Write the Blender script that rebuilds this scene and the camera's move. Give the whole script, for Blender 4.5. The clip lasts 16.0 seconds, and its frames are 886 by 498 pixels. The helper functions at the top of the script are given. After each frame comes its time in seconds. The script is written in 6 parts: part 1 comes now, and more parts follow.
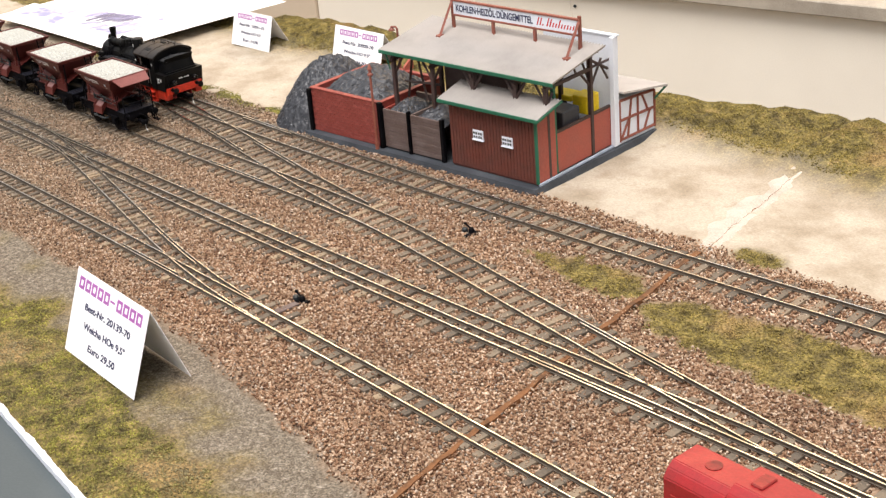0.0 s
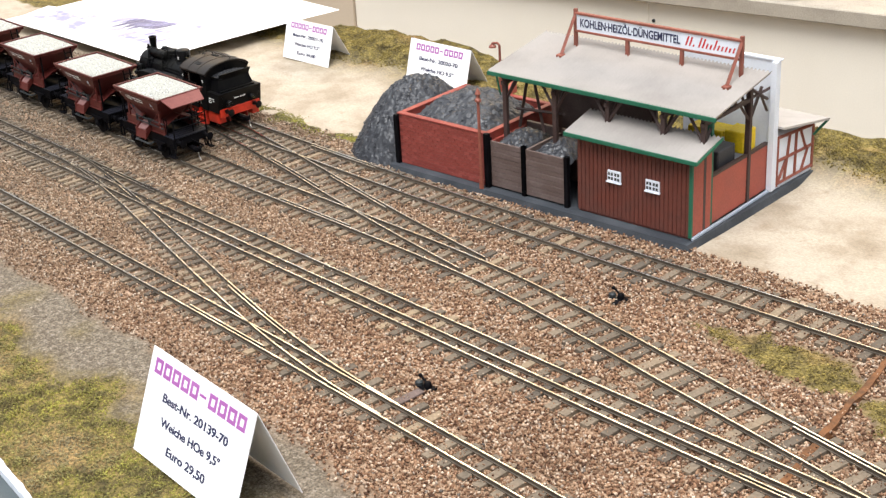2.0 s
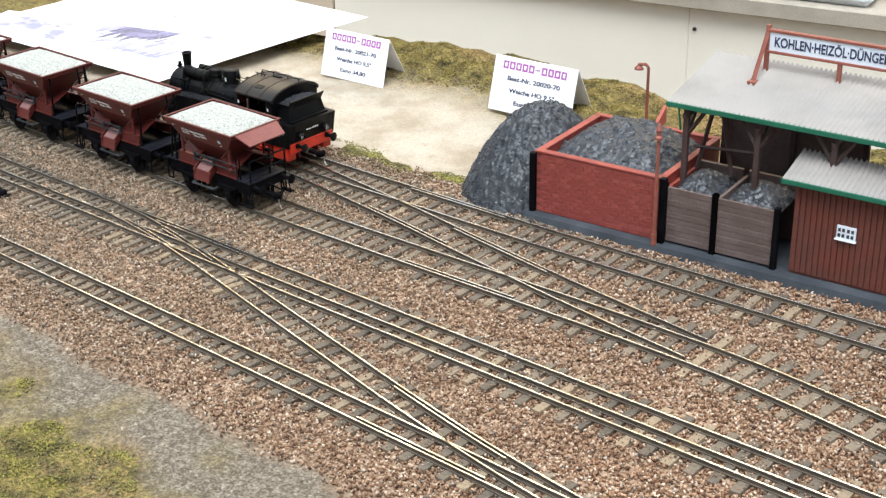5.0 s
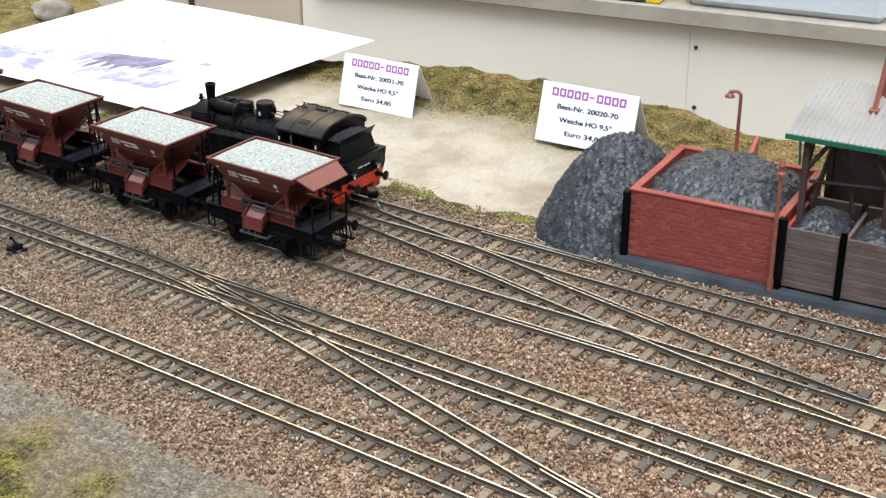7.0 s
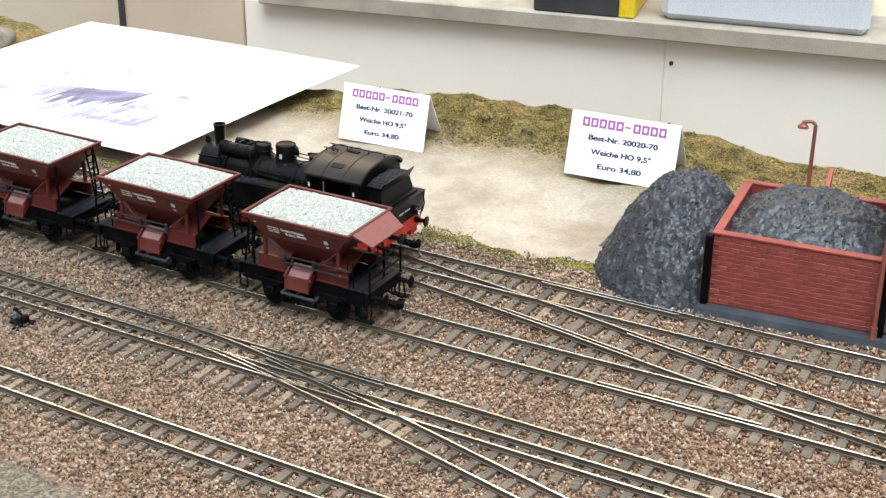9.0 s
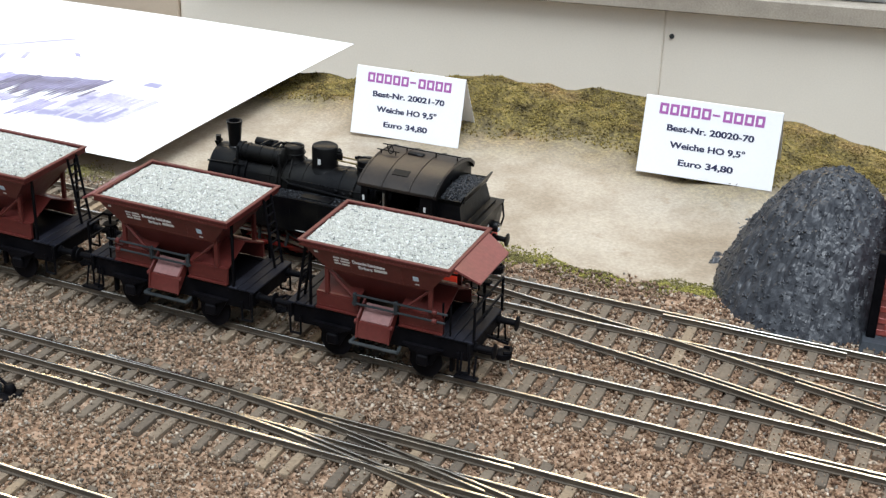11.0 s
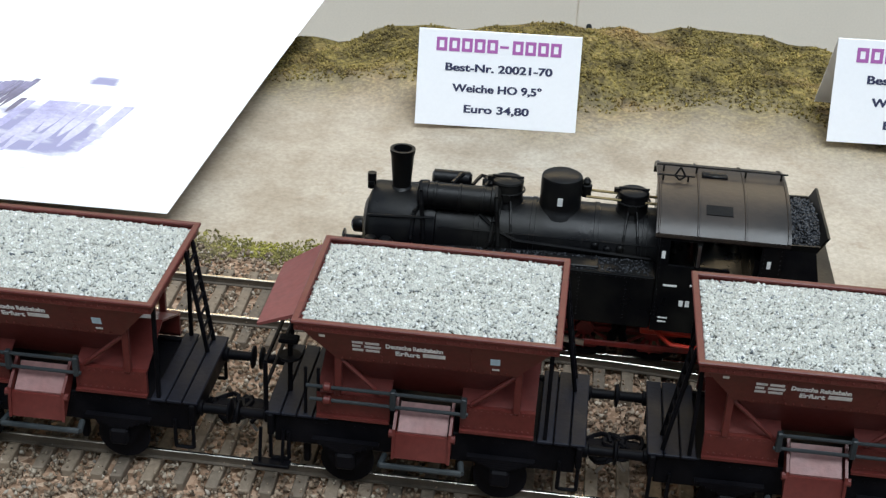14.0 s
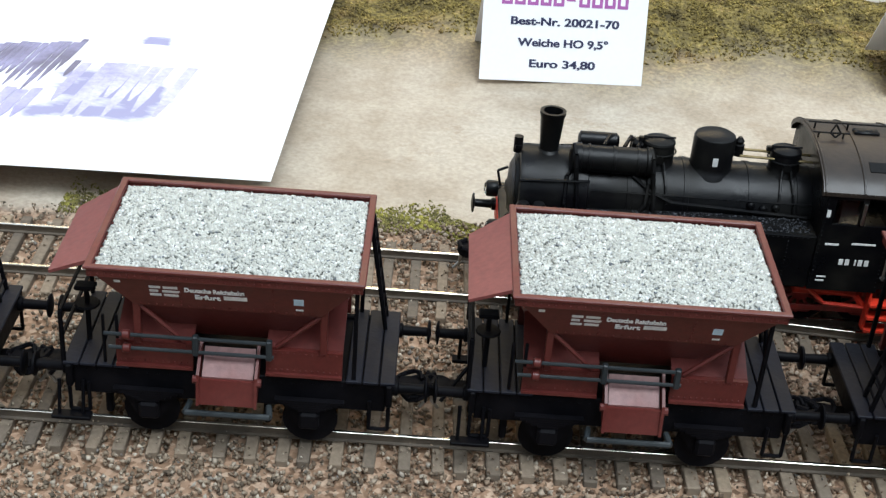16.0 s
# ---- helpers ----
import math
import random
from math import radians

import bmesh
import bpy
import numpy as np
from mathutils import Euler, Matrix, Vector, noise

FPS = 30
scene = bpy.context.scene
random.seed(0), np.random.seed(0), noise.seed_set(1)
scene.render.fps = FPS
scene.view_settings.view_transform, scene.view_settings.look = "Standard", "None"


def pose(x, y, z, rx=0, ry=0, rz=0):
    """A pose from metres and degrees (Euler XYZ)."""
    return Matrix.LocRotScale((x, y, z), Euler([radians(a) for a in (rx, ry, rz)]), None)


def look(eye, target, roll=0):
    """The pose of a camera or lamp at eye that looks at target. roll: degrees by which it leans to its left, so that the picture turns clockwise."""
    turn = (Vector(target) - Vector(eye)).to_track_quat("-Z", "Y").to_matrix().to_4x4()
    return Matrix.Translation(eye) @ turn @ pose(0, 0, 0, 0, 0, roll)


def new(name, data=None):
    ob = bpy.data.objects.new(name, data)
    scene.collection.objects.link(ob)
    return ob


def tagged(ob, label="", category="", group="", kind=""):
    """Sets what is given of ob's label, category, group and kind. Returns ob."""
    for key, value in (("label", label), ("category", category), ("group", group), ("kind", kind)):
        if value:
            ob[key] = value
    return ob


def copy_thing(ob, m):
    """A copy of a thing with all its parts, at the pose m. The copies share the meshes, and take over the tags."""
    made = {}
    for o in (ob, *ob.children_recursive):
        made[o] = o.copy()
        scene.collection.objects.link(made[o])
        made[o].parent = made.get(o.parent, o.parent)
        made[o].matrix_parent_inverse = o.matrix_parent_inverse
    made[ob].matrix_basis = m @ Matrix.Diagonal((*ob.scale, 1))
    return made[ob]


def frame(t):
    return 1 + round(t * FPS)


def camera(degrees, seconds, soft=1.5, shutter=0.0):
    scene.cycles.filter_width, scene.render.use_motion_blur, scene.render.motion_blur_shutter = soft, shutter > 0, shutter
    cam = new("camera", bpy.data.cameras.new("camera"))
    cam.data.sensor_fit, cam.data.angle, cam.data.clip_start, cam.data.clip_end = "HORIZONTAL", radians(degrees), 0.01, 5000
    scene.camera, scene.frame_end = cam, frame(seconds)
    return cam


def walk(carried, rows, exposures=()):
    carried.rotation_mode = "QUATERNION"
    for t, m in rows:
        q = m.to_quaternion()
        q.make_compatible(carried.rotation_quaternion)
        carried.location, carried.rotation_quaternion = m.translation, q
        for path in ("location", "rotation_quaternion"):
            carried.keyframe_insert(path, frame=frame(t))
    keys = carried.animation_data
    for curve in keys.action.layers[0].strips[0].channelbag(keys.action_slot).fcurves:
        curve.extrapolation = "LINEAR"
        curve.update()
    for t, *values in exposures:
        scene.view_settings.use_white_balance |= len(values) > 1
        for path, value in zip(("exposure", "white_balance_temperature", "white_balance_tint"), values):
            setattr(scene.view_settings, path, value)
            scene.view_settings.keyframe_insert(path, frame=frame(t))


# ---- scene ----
EXPOSURES = [(0.0, 0.35, 6550, 14), (1.5, 0.43, 6350, 12), (3.5, 0.49, 5900, 8), (4.1, 0.53, 5850, 7), (6.5, 0.24, 5750, 6), (7.5, 0.27, 5750, 6), (8.3, 0.38, 5800, 7), (11.0, 0.02, 5700, 7), (12.2, -0.07, 5650, 6), (12.6, -0.04, 5650, 6), (13.0, 0.02, 5650, 6), (14.0, -0.2, 5600, 5), (14.6, -0.31, 5600, 5), (15.5, -0.34, 5550, 5), (16.0, 0.02, 5600, 5)]
cam = camera(35.0, 16.0, soft=1.35)
# seconds, eye x y z, yaw, pitch, roll
PATH = [
    (0, 0.87341, -0.40531, 0.31237, 50.389, -24.991, -4.853),
    (0.5, 0.84837, -0.40395, 0.30962, 50.045, -24.940, -4.686),
    (1, 0.80565, -0.39387, 0.30056, 49.799, -24.830, -4.298),
    (1.5, 0.76183, -0.38291, 0.29207, 49.469, -24.846, -3.863),
    (2, 0.71723, -0.37346, 0.28286, 48.904, -24.781, -3.330),
    (2.5, 0.67943, -0.37593, 0.27762, 47.648, -24.575, -2.745),
    (3, 0.64480, -0.38724, 0.27595, 45.833, -24.481, -2.528),
    (3.5, 0.61596, -0.39454, 0.27372, 44.382, -24.503, -2.620),
    (4, 0.58233, -0.39007, 0.26741, 43.493, -24.660, -2.767),
    (4.2, 0.56403, -0.38631, 0.26440, 42.904, -24.818, -2.311),
    (6.3, 0.44671, -0.37288, 0.24637, 38.942, -24.887, -0.487),
    (6.5, 0.43390, -0.37407, 0.24354, 38.182, -24.672, -0.380),
    (7, 0.40211, -0.37948, 0.24568, 35.831, -24.772, -0.119),
    (7.5, 0.37424, -0.38416, 0.24863, 33.675, -24.818, 0.213),
    (8, 0.34639, -0.38497, 0.25114, 31.717, -24.817, 0.631),
    (8.5, 0.32899, -0.37674, 0.25058, 31.150, -24.941, 0.415),
    (8.7, 0.32044, -0.37512, 0.24701, 30.649, -24.731, 0.396),
    (10.8, 0.19513, -0.31548, 0.20842, 23.543, -25.354, 2.041),
    (11, 0.18582, -0.30724, 0.20574, 23.431, -25.564, 1.754),
    (11.5, 0.15797, -0.28795, 0.19841, 22.360, -26.113, 1.424),
    (12, 0.11202, -0.26725, 0.18841, 18.598, -26.720, 2.120),
    (12.5, 0.07497, -0.24406, 0.18297, 15.589, -27.406, 2.710),
    (13, 0.03960, -0.22436, 0.17894, 11.734, -27.990, 2.764),
    (13.5, 0.00475, -0.20799, 0.17481, 6.961, -28.903, 3.537),
    (14, -0.01200, -0.19887, 0.16663, 6.500, -29.094, 2.799),
    (14.5, -0.03073, -0.19659, 0.16433, 4.793, -29.880, 2.396),
    (15, -0.04629, -0.19628, 0.16261, 1.904, -30.409, 3.490),
    (15.5, -0.06165, -0.19501, 0.16323, -0.353, -31.006, 4.587),
    (16, -0.07377, -0.19444, 0.16370, -0.535, -31.112, 4.694),
]
walk(cam, [(t, pose(x, y, z, 90 + pitch, 0, yaw) @ pose(0, 0, 0, 0, 0, roll)) for t, x, y, z, yaw, pitch, roll in PATH], EXPOSURES)

# ---- world and light: a bright exhibition hall ----
world = bpy.data.worlds.new("hall_light")
scene.world = world
world.use_nodes = True
wnt = world.node_tree
w_co, w_sep, w_ramp = (wnt.nodes.new(k) for k in ("ShaderNodeTexCoord", "ShaderNodeSeparateXYZ", "ShaderNodeValToRGB"))
wnt.links.new(w_co.outputs["Generated"], w_sep.inputs[0])
wnt.links.new(w_sep.outputs[2], w_ramp.inputs[0])
w_ramp.color_ramp.elements[0].position, w_ramp.color_ramp.elements[0].color = 0.0, (0.16, 0.155, 0.145, 1)
w_ramp.color_ramp.elements[1].position, w_ramp.color_ramp.elements[1].color = 0.75, (0.97, 0.99, 1.0, 1)
wnt.links.new(w_ramp.outputs[0], wnt.nodes["Background"].inputs[0])
wnt.nodes["Background"].inputs[1].default_value = 0.92
sun_data = bpy.data.lights.new("hall_skylight", "SUN")
sun_data.energy, sun_data.angle, sun_data.color = 3.3, radians(38), (1.0, 0.97, 0.92)
sun = new("hall_skylight", sun_data)
sun.matrix_world = look((0.5, -0.9, 2.3), (0, 0, 0))
# the hall's long row of warm lamps beyond the stand
row_data = bpy.data.lights.new("hall_lamp_row", "AREA")
row_data.shape, row_data.size, row_data.size_y, row_data.energy, row_data.color = "RECTANGLE", 6.0, 0.35, 85, (1.0, 0.68, 0.32)
lamp_row = new("hall_lamp_row", row_data)
lamp_row.matrix_world = look((-1.2, 3.3, 2.7), (0.2, 0, 0))


# ---- materials ----
def nodes_of(name):
    m = bpy.data.materials.new(name)
    m.use_nodes = True
    nt = m.node_tree
    return m, nt, nt.nodes["Principled BSDF"]


def add(nt, kind, **sets):
    n = nt.nodes.new(kind)
    for k, v in sets.items():
        n.inputs[k.replace("_", " ")].default_value = v
    return n


def noise_node(nt, scale, detail=4.0, rough=0.6):
    co = nt.nodes.new("ShaderNodeTexCoord")
    n = add(nt, "ShaderNodeTexNoise", Scale=scale, Detail=detail, Roughness=rough)
    nt.links.new(co.outputs["Object"], n.inputs["Vector"])
    return n


def ramp(nt, source, stops):
    r = nt.nodes.new("ShaderNodeValToRGB")
    els = r.color_ramp.elements
    while len(els) < len(stops):
        els.new(0.5)
    for e, (p, c) in zip(els, stops):
        e.position, e.color = p, (*c, 1)
    nt.links.new(source, r.inputs[0])
    return r


def mix(nt, fac, a, b):
    n = nt.nodes.new("ShaderNodeMix")
    n.data_type = "RGBA"
    for sock, v in ((n.inputs[0], fac), (n.inputs[6], a), (n.inputs[7], b)):
        if hasattr(v, "is_linked"):
            nt.links.new(v, sock)
        elif isinstance(v, tuple):
            sock.default_value = (*v, 1)
        else:
            sock.default_value = v
    return n.outputs[2]


def bump(nt, bsdf, source, strength=0.3, distance=0.0004):
    b = add(nt, "ShaderNodeBump", Strength=strength, Distance=distance)
    nt.links.new(source, b.inputs["Height"])
    nt.links.new(b.outputs[0], bsdf.inputs["Normal"])


def surface(name, colour, worn, rough=0.5, metal=0.0, scale=60.0, fine=900.0, relief=0.25, dirt=(0.42, 0.7), spec=0.5, grit=0.15):
    """Paint or plastic with dust in patches and a fine grain."""
    m, nt, b = nodes_of(name)
    big, small = noise_node(nt, scale), noise_node(nt, fine, 3.0)
    patch = ramp(nt, big.outputs[0], ((dirt[0], (0, 0, 0)), (dirt[1], (1, 1, 1))))
    c = mix(nt, patch.outputs[0], colour, worn)
    grain = ramp(nt, small.outputs[0], ((0.3, (1 - grit,) * 3), (0.7, (1 + grit * 0.8,) * 3)))
    mul = nt.nodes.new("ShaderNodeMix")
    mul.data_type, mul.blend_type = "RGBA", "MULTIPLY"
    mul.inputs[0].default_value = 1.0
    nt.links.new(c, mul.inputs[6])
    nt.links.new(grain.outputs[0], mul.inputs[7])
    nt.links.new(mul.outputs[2], b.inputs["Base Color"])
    r = ramp(nt, big.outputs[0], ((0.3, (rough - 0.08,) * 3), (0.75, (min(1, rough + 0.2),) * 3)))
    nt.links.new(r.outputs[0], b.inputs["Roughness"])
    b.inputs["Metallic"].default_value = metal
    b.inputs["Specular IOR Level"].default_value = spec
    bump(nt, b, small.outputs[0], relief, 0.0003)
    return m


def pieces(name, stops, rough=0.85, island=True, spec=0.3, grain=700.0):
    """Loose bits whose colour differs from bit to bit."""
    m, nt, b = nodes_of(name)
    if island:
        rnd = nt.nodes.new("ShaderNodeNewGeometry").outputs["Random Per Island"]
    else:
        rnd = nt.nodes.new("ShaderNodeObjectInfo").outputs["Random"]
    c = ramp(nt, rnd, stops)
    small = noise_node(nt, grain, 3.0)
    g = ramp(nt, small.outputs[0], ((0.3, (0.75, 0.75, 0.75)), (0.7, (1.2, 1.2, 1.2))))
    mul = nt.nodes.new("ShaderNodeMix")
    mul.data_type, mul.blend_type = "RGBA", "MULTIPLY"
    mul.inputs[0].default_value = 1.0
    nt.links.new(c.outputs[0], mul.inputs[6])
    nt.links.new(g.outputs[0], mul.inputs[7])
    nt.links.new(mul.outputs[2], b.inputs["Base Color"])
    b.inputs["Roughness"].default_value = rough
    b.inputs["Specular IOR Level"].default_value = spec
    bump(nt, b, small.outputs[0], 0.3, 0.0003)
    return m


LOCO_BLACK = surface("weathered black paint", (0.0025, 0.0026, 0.0034), (0.011, 0.0105, 0.0085), 0.3, scale=90, relief=0.15, dirt=(0.45, 0.8), spec=0.19)
ROOF_BLACK = surface("sooty brown black roof paint", (0.008, 0.007, 0.0066), (0.048, 0.033, 0.022), 0.33, scale=32, relief=0.15, dirt=(0.36, 0.68), spec=0.4)
LOCO_RED = surface("signal red running gear paint", (0.62, 0.035, 0.012), (0.35, 0.03, 0.015), 0.45, scale=120)
DARK_RED = surface("grimy red wheel paint", (0.28, 0.02, 0.015), (0.1, 0.02, 0.015), 0.5, scale=150)
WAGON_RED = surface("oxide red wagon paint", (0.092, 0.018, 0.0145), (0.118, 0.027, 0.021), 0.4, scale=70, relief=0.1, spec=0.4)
# wagon red made paler and pinker: the flap's sheen is put into the colour
FLAP_RED = surface("flap red with painted sheen", (0.16, 0.04, 0.037), (0.2, 0.06, 0.054), 0.38, scale=70, relief=0.1)
WAGON_GREY = surface("pale worn chute paint", (0.21, 0.105, 0.098), (0.15, 0.055, 0.047), 0.5, scale=80)
FRAME_BLACK = surface("matt black underframe plastic", (0.0025, 0.0025, 0.0035), (0.006, 0.0055, 0.007), 0.5, scale=100, spec=0.07)
DECK_BLACK = surface("black planked deck", (0.006, 0.0065, 0.011), (0.016, 0.017, 0.025), 0.5, scale=90, spec=0.16)
ROD_GREY = surface("dark grey rods", (0.02, 0.025, 0.028), (0.045, 0.05, 0.052), 0.45, spec=0.35)
STEEL = surface("bright steel", (0.6, 0.6, 0.58), (0.45, 0.43, 0.4), 0.3, metal=1.0)
BRASS = surface("brass wheel", (0.3, 0.24, 0.12), (0.18, 0.14, 0.08), 0.4, metal=1.0)
RAIL_HEAD = surface("worn nickel silver rail head", (0.82, 0.79, 0.73), (0.5, 0.44, 0.34), 0.2, metal=1.0, scale=22, relief=0.05, dirt=(0.4, 0.62))
RAIL_SIDE = surface("tarnished rail side", (0.085, 0.066, 0.046), (0.05, 0.039, 0.028), 0.6, scale=120)
WHITE_MARK = surface("white lettering", (0.75, 0.75, 0.72), (0.6, 0.6, 0.58), 0.6)
BLUE_MARK = surface("pale blue plate", (0.5, 0.66, 0.78), (0.6, 0.72, 0.8), 0.6)
PAPER = surface("white card stock", (0.88, 0.88, 0.9), (0.85, 0.85, 0.87), 0.75, scale=20, relief=0.02, grit=0.015)
PURPLE = surface("purple print", (0.36, 0.11, 0.36), (0.4, 0.14, 0.4), 0.7, grit=0.03)


def photo_print(name, scale, dark, lo):
    """Streaks of faded ink on white paper."""
    m, nt, b = nodes_of(name)
    co = nt.nodes.new("ShaderNodeTexCoord")
    mp = nt.nodes.new("ShaderNodeMapping")
    mp.inputs["Rotation"].default_value = (0, 0, 0.6)
    mp.inputs["Scale"].default_value = (1.0, 1.9, 1.0)
    n = add(nt, "ShaderNodeTexNoise", Scale=scale, Detail=5.0, Roughness=0.6)
    nt.links.new(co.outputs["Object"], mp.inputs[0])
    nt.links.new(mp.outputs[0], n.inputs["Vector"])
    sep = nt.nodes.new("ShaderNodeSeparateXYZ")
    nt.links.new(co.outputs["Generated"], sep.inputs[0])
    edge = None
    for k in (0, 1):
        d = nt.nodes.new("ShaderNodeMath")
        d.operation = "PINGPONG"
        d.inputs[1].default_value = 0.5
        nt.links.new(sep.outputs[k], d.inputs[0])
        if edge is None:
            edge = d.outputs[0]
        else:
            low = nt.nodes.new("ShaderNodeMath")
            low.operation = "MINIMUM"
            nt.links.new(edge, low.inputs[0])
            nt.links.new(d.outputs[0], low.inputs[1])
            edge = low.outputs[0]
    fade = nt.nodes.new("ShaderNodeMapRange")
    for k, v in enumerate((0.0, 0.3, 0.5, 0.0)):
        fade.inputs[k + 1].default_value = v
    nt.links.new(edge, fade.inputs[0])
    total = nt.nodes.new("ShaderNodeMath")
    nt.links.new(n.outputs[0], total.inputs[0])
    nt.links.new(fade.outputs[0], total.inputs[1])
    r = ramp(nt, total.outputs[0], ((lo, dark), (lo + 0.1, tuple(0.5 * v + 0.4 for v in dark)), (lo + 0.18, (0.86, 0.86, 0.9))))
    nt.links.new(r.outputs[0], b.inputs["Base Color"])
    b.inputs["Roughness"].default_value = 0.75
    return m


VIOLET = surface("faded violet photo print", (0.33, 0.31, 0.52), (0.58, 0.56, 0.74), 0.7, scale=60, dirt=(0.35, 0.65))
PHOTO = photo_print("faded streaky photo print", 45, (0.3, 0.29, 0.45), 0.5)
DARK_VIOLET = surface("dark violet photo print", (0.16, 0.145, 0.21), (0.29, 0.27, 0.41), 0.7, scale=90)
INK = surface("dark blue black ink", (0.025, 0.028, 0.075), (0.035, 0.04, 0.09), 0.7)
RED_INK = surface("red script paint", (0.55, 0.03, 0.03), (0.5, 0.04, 0.04), 0.6)
SLEEPER = pieces("weathered sleeper", ((0.0, (0.105, 0.085, 0.066)), (0.45, (0.16, 0.128, 0.094)), (0.85, (0.21, 0.165, 0.118)), (1.0, (0.3, 0.225, 0.145))), 0.85, island=False)


def stone_ballast():
    """Ballast stones: red brown on the yard, paler and greyer towards the wagons."""
    m, nt, b = nodes_of("ballast stone")
    rnd = nt.nodes.new("ShaderNodeNewGeometry").outputs["Random Per Island"]
    red = ramp(nt, rnd, ((0.0, (0.075, 0.037, 0.022)), (0.22, (0.21, 0.108, 0.061)), (0.5, (0.35, 0.202, 0.118)), (0.76, (0.47, 0.31, 0.195)), (0.93, (0.72, 0.58, 0.45)), (1.0, (0.13, 0.11, 0.095))))
    grey = ramp(nt, rnd, ((0.0, (0.08, 0.065, 0.045)), (0.2, (0.17, 0.13, 0.09)), (0.55, (0.26, 0.205, 0.143)), (0.8, (0.34, 0.28, 0.205)), (0.95, (0.54, 0.475, 0.38)), (1.0, (0.15, 0.14, 0.125))))
    co = nt.nodes.new("ShaderNodeTexCoord")
    sep = nt.nodes.new("ShaderNodeSeparateXYZ")
    nt.links.new(co.outputs["Object"], sep.inputs[0])
    f = nt.nodes.new("ShaderNodeMapRange")
    for k, v in enumerate((0.3, -0.14, 0.0, 1.0)):
        f.inputs[k + 1].default_value = v
    nt.links.new(sep.outputs[0], f.inputs[0])
    c = mix(nt, f.outputs[0], red.outputs[0], grey.outputs[0])
    small, big = noise_node(nt, 700, 3.0), noise_node(nt, 18, 3.0)
    for n_, lo, hi in ((small, 0.7, 1.12), (big, 0.76, 1.08)):
        g = ramp(nt, n_.outputs[0], ((0.3, (lo,) * 3), (0.7, (hi,) * 3)))
        mul = nt.nodes.new("ShaderNodeMix")
        mul.data_type, mul.blend_type = "RGBA", "MULTIPLY"
        mul.inputs[0].default_value = 1.0
        nt.links.new(c, mul.inputs[6])
        nt.links.new(g.outputs[0], mul.inputs[7])
        c = mul.outputs[2]
    nt.links.new(c, b.inputs["Base Color"])
    b.inputs["Roughness"].default_value, b.inputs["Specular IOR Level"].default_value = 0.75, 0.3
    bump(nt, b, small.outputs[0], 0.3, 0.0003)
    return m


def turf_colour(nt, dry):
    """Olive turf with yellow green clumps and brown bare spots, varied by place."""
    clump, wide = noise_node(nt, 120, 6.0, 0.72), noise_node(nt, 20, 4.0)
    if dry:
        a = ramp(nt, clump.outputs[0], ((0.34, (0.055, 0.044, 0.02)), (0.45, (0.115, 0.09, 0.034)), (0.57, (0.18, 0.142, 0.046)), (0.68, (0.25, 0.18, 0.075))))
        c = (0.25, 0.165, 0.075)
    else:
        a = ramp(nt, clump.outputs[0], ((0.34, (0.075, 0.066, 0.034)), (0.46, (0.125, 0.112, 0.042)), (0.56, (0.185, 0.17, 0.045)), (0.68, (0.26, 0.24, 0.056))))
        c = (0.17, 0.14, 0.09)
    f = ramp(nt, wide.outputs[0], ((0.52, (0, 0, 0)), (0.68, (0.8, 0.8, 0.8))))
    base = mix(nt, f.outputs[0], a.outputs[0], c)
    fine = noise_node(nt, 800, 4.0, 0.7)
    g = ramp(nt, fine.outputs[0], ((0.34, (0.5, 0.5, 0.5)), (0.5, (1.0, 1.0, 1.0)), (0.66, (1.6, 1.6, 1.5))))
    mul = nt.nodes.new("ShaderNodeMix")
    mul.data_type, mul.blend_type = "RGBA", "MULTIPLY"
    mul.inputs[0].default_value = 1.0
    nt.links.new(base, mul.inputs[6])
    nt.links.new(g.outputs[0], mul.inputs[7])
    return mul.outputs[2]


def turf_bits(name, dry):
    m, nt, b = nodes_of(name)
    c = turf_colour(nt, dry)
    rnd = nt.nodes.new("ShaderNodeNewGeometry").outputs["Random Per Island"]
    g = ramp(nt, rnd, ((0.0, (1.0, 1.0, 1.0)), (1.0, (1.6, 1.6, 1.5))))
    mul = nt.nodes.new("ShaderNodeMix")
    mul.data_type, mul.blend_type = "RGBA", "MULTIPLY"
    mul.inputs[0].default_value = 1.0
    nt.links.new(c, mul.inputs[6])
    nt.links.new(g.outputs[0], mul.inputs[7])
    nt.links.new(mul.outputs[2], b.inputs["Base Color"])
    b.inputs["Roughness"].default_value, b.inputs["Specular IOR Level"].default_value = 0.95, 0.1
    return m


STONE = stone_ballast()
LOAD_STONE = pieces("pale grey gravel", ((0.0, (0.09, 0.1, 0.11)), (0.02, (0.18, 0.2, 0.21)), (0.04, (0.41, 0.415, 0.385)), (0.5, (0.48, 0.485, 0.445)), (0.92, (0.54, 0.545, 0.5)), (1.0, (0.78, 0.8, 0.81))), 0.55, spec=0.35)
FLOCK = turf_bits("olive grass flock", False)
DRY_FLOCK = turf_bits("dry brown flock", True)
COAL_BIT = pieces("coal lump", ((0.0, (0.012, 0.013, 0.016)), (0.8, (0.035, 0.038, 0.045)), (1.0, (0.06, 0.064, 0.072))), 0.5, spec=0.45)
BRICK = surface("red brick", (0.3, 0.055, 0.04), (0.22, 0.042, 0.032), 0.5, scale=80, relief=0.3)
MORTAR = surface("brick joint", (0.16, 0.034, 0.027), (0.25, 0.085, 0.072), 0.7, scale=80)
PLANK_BROWN = surface("grey brown plank", (0.11, 0.075, 0.065), (0.15, 0.11, 0.1), 0.6, scale=120, relief=0.3)
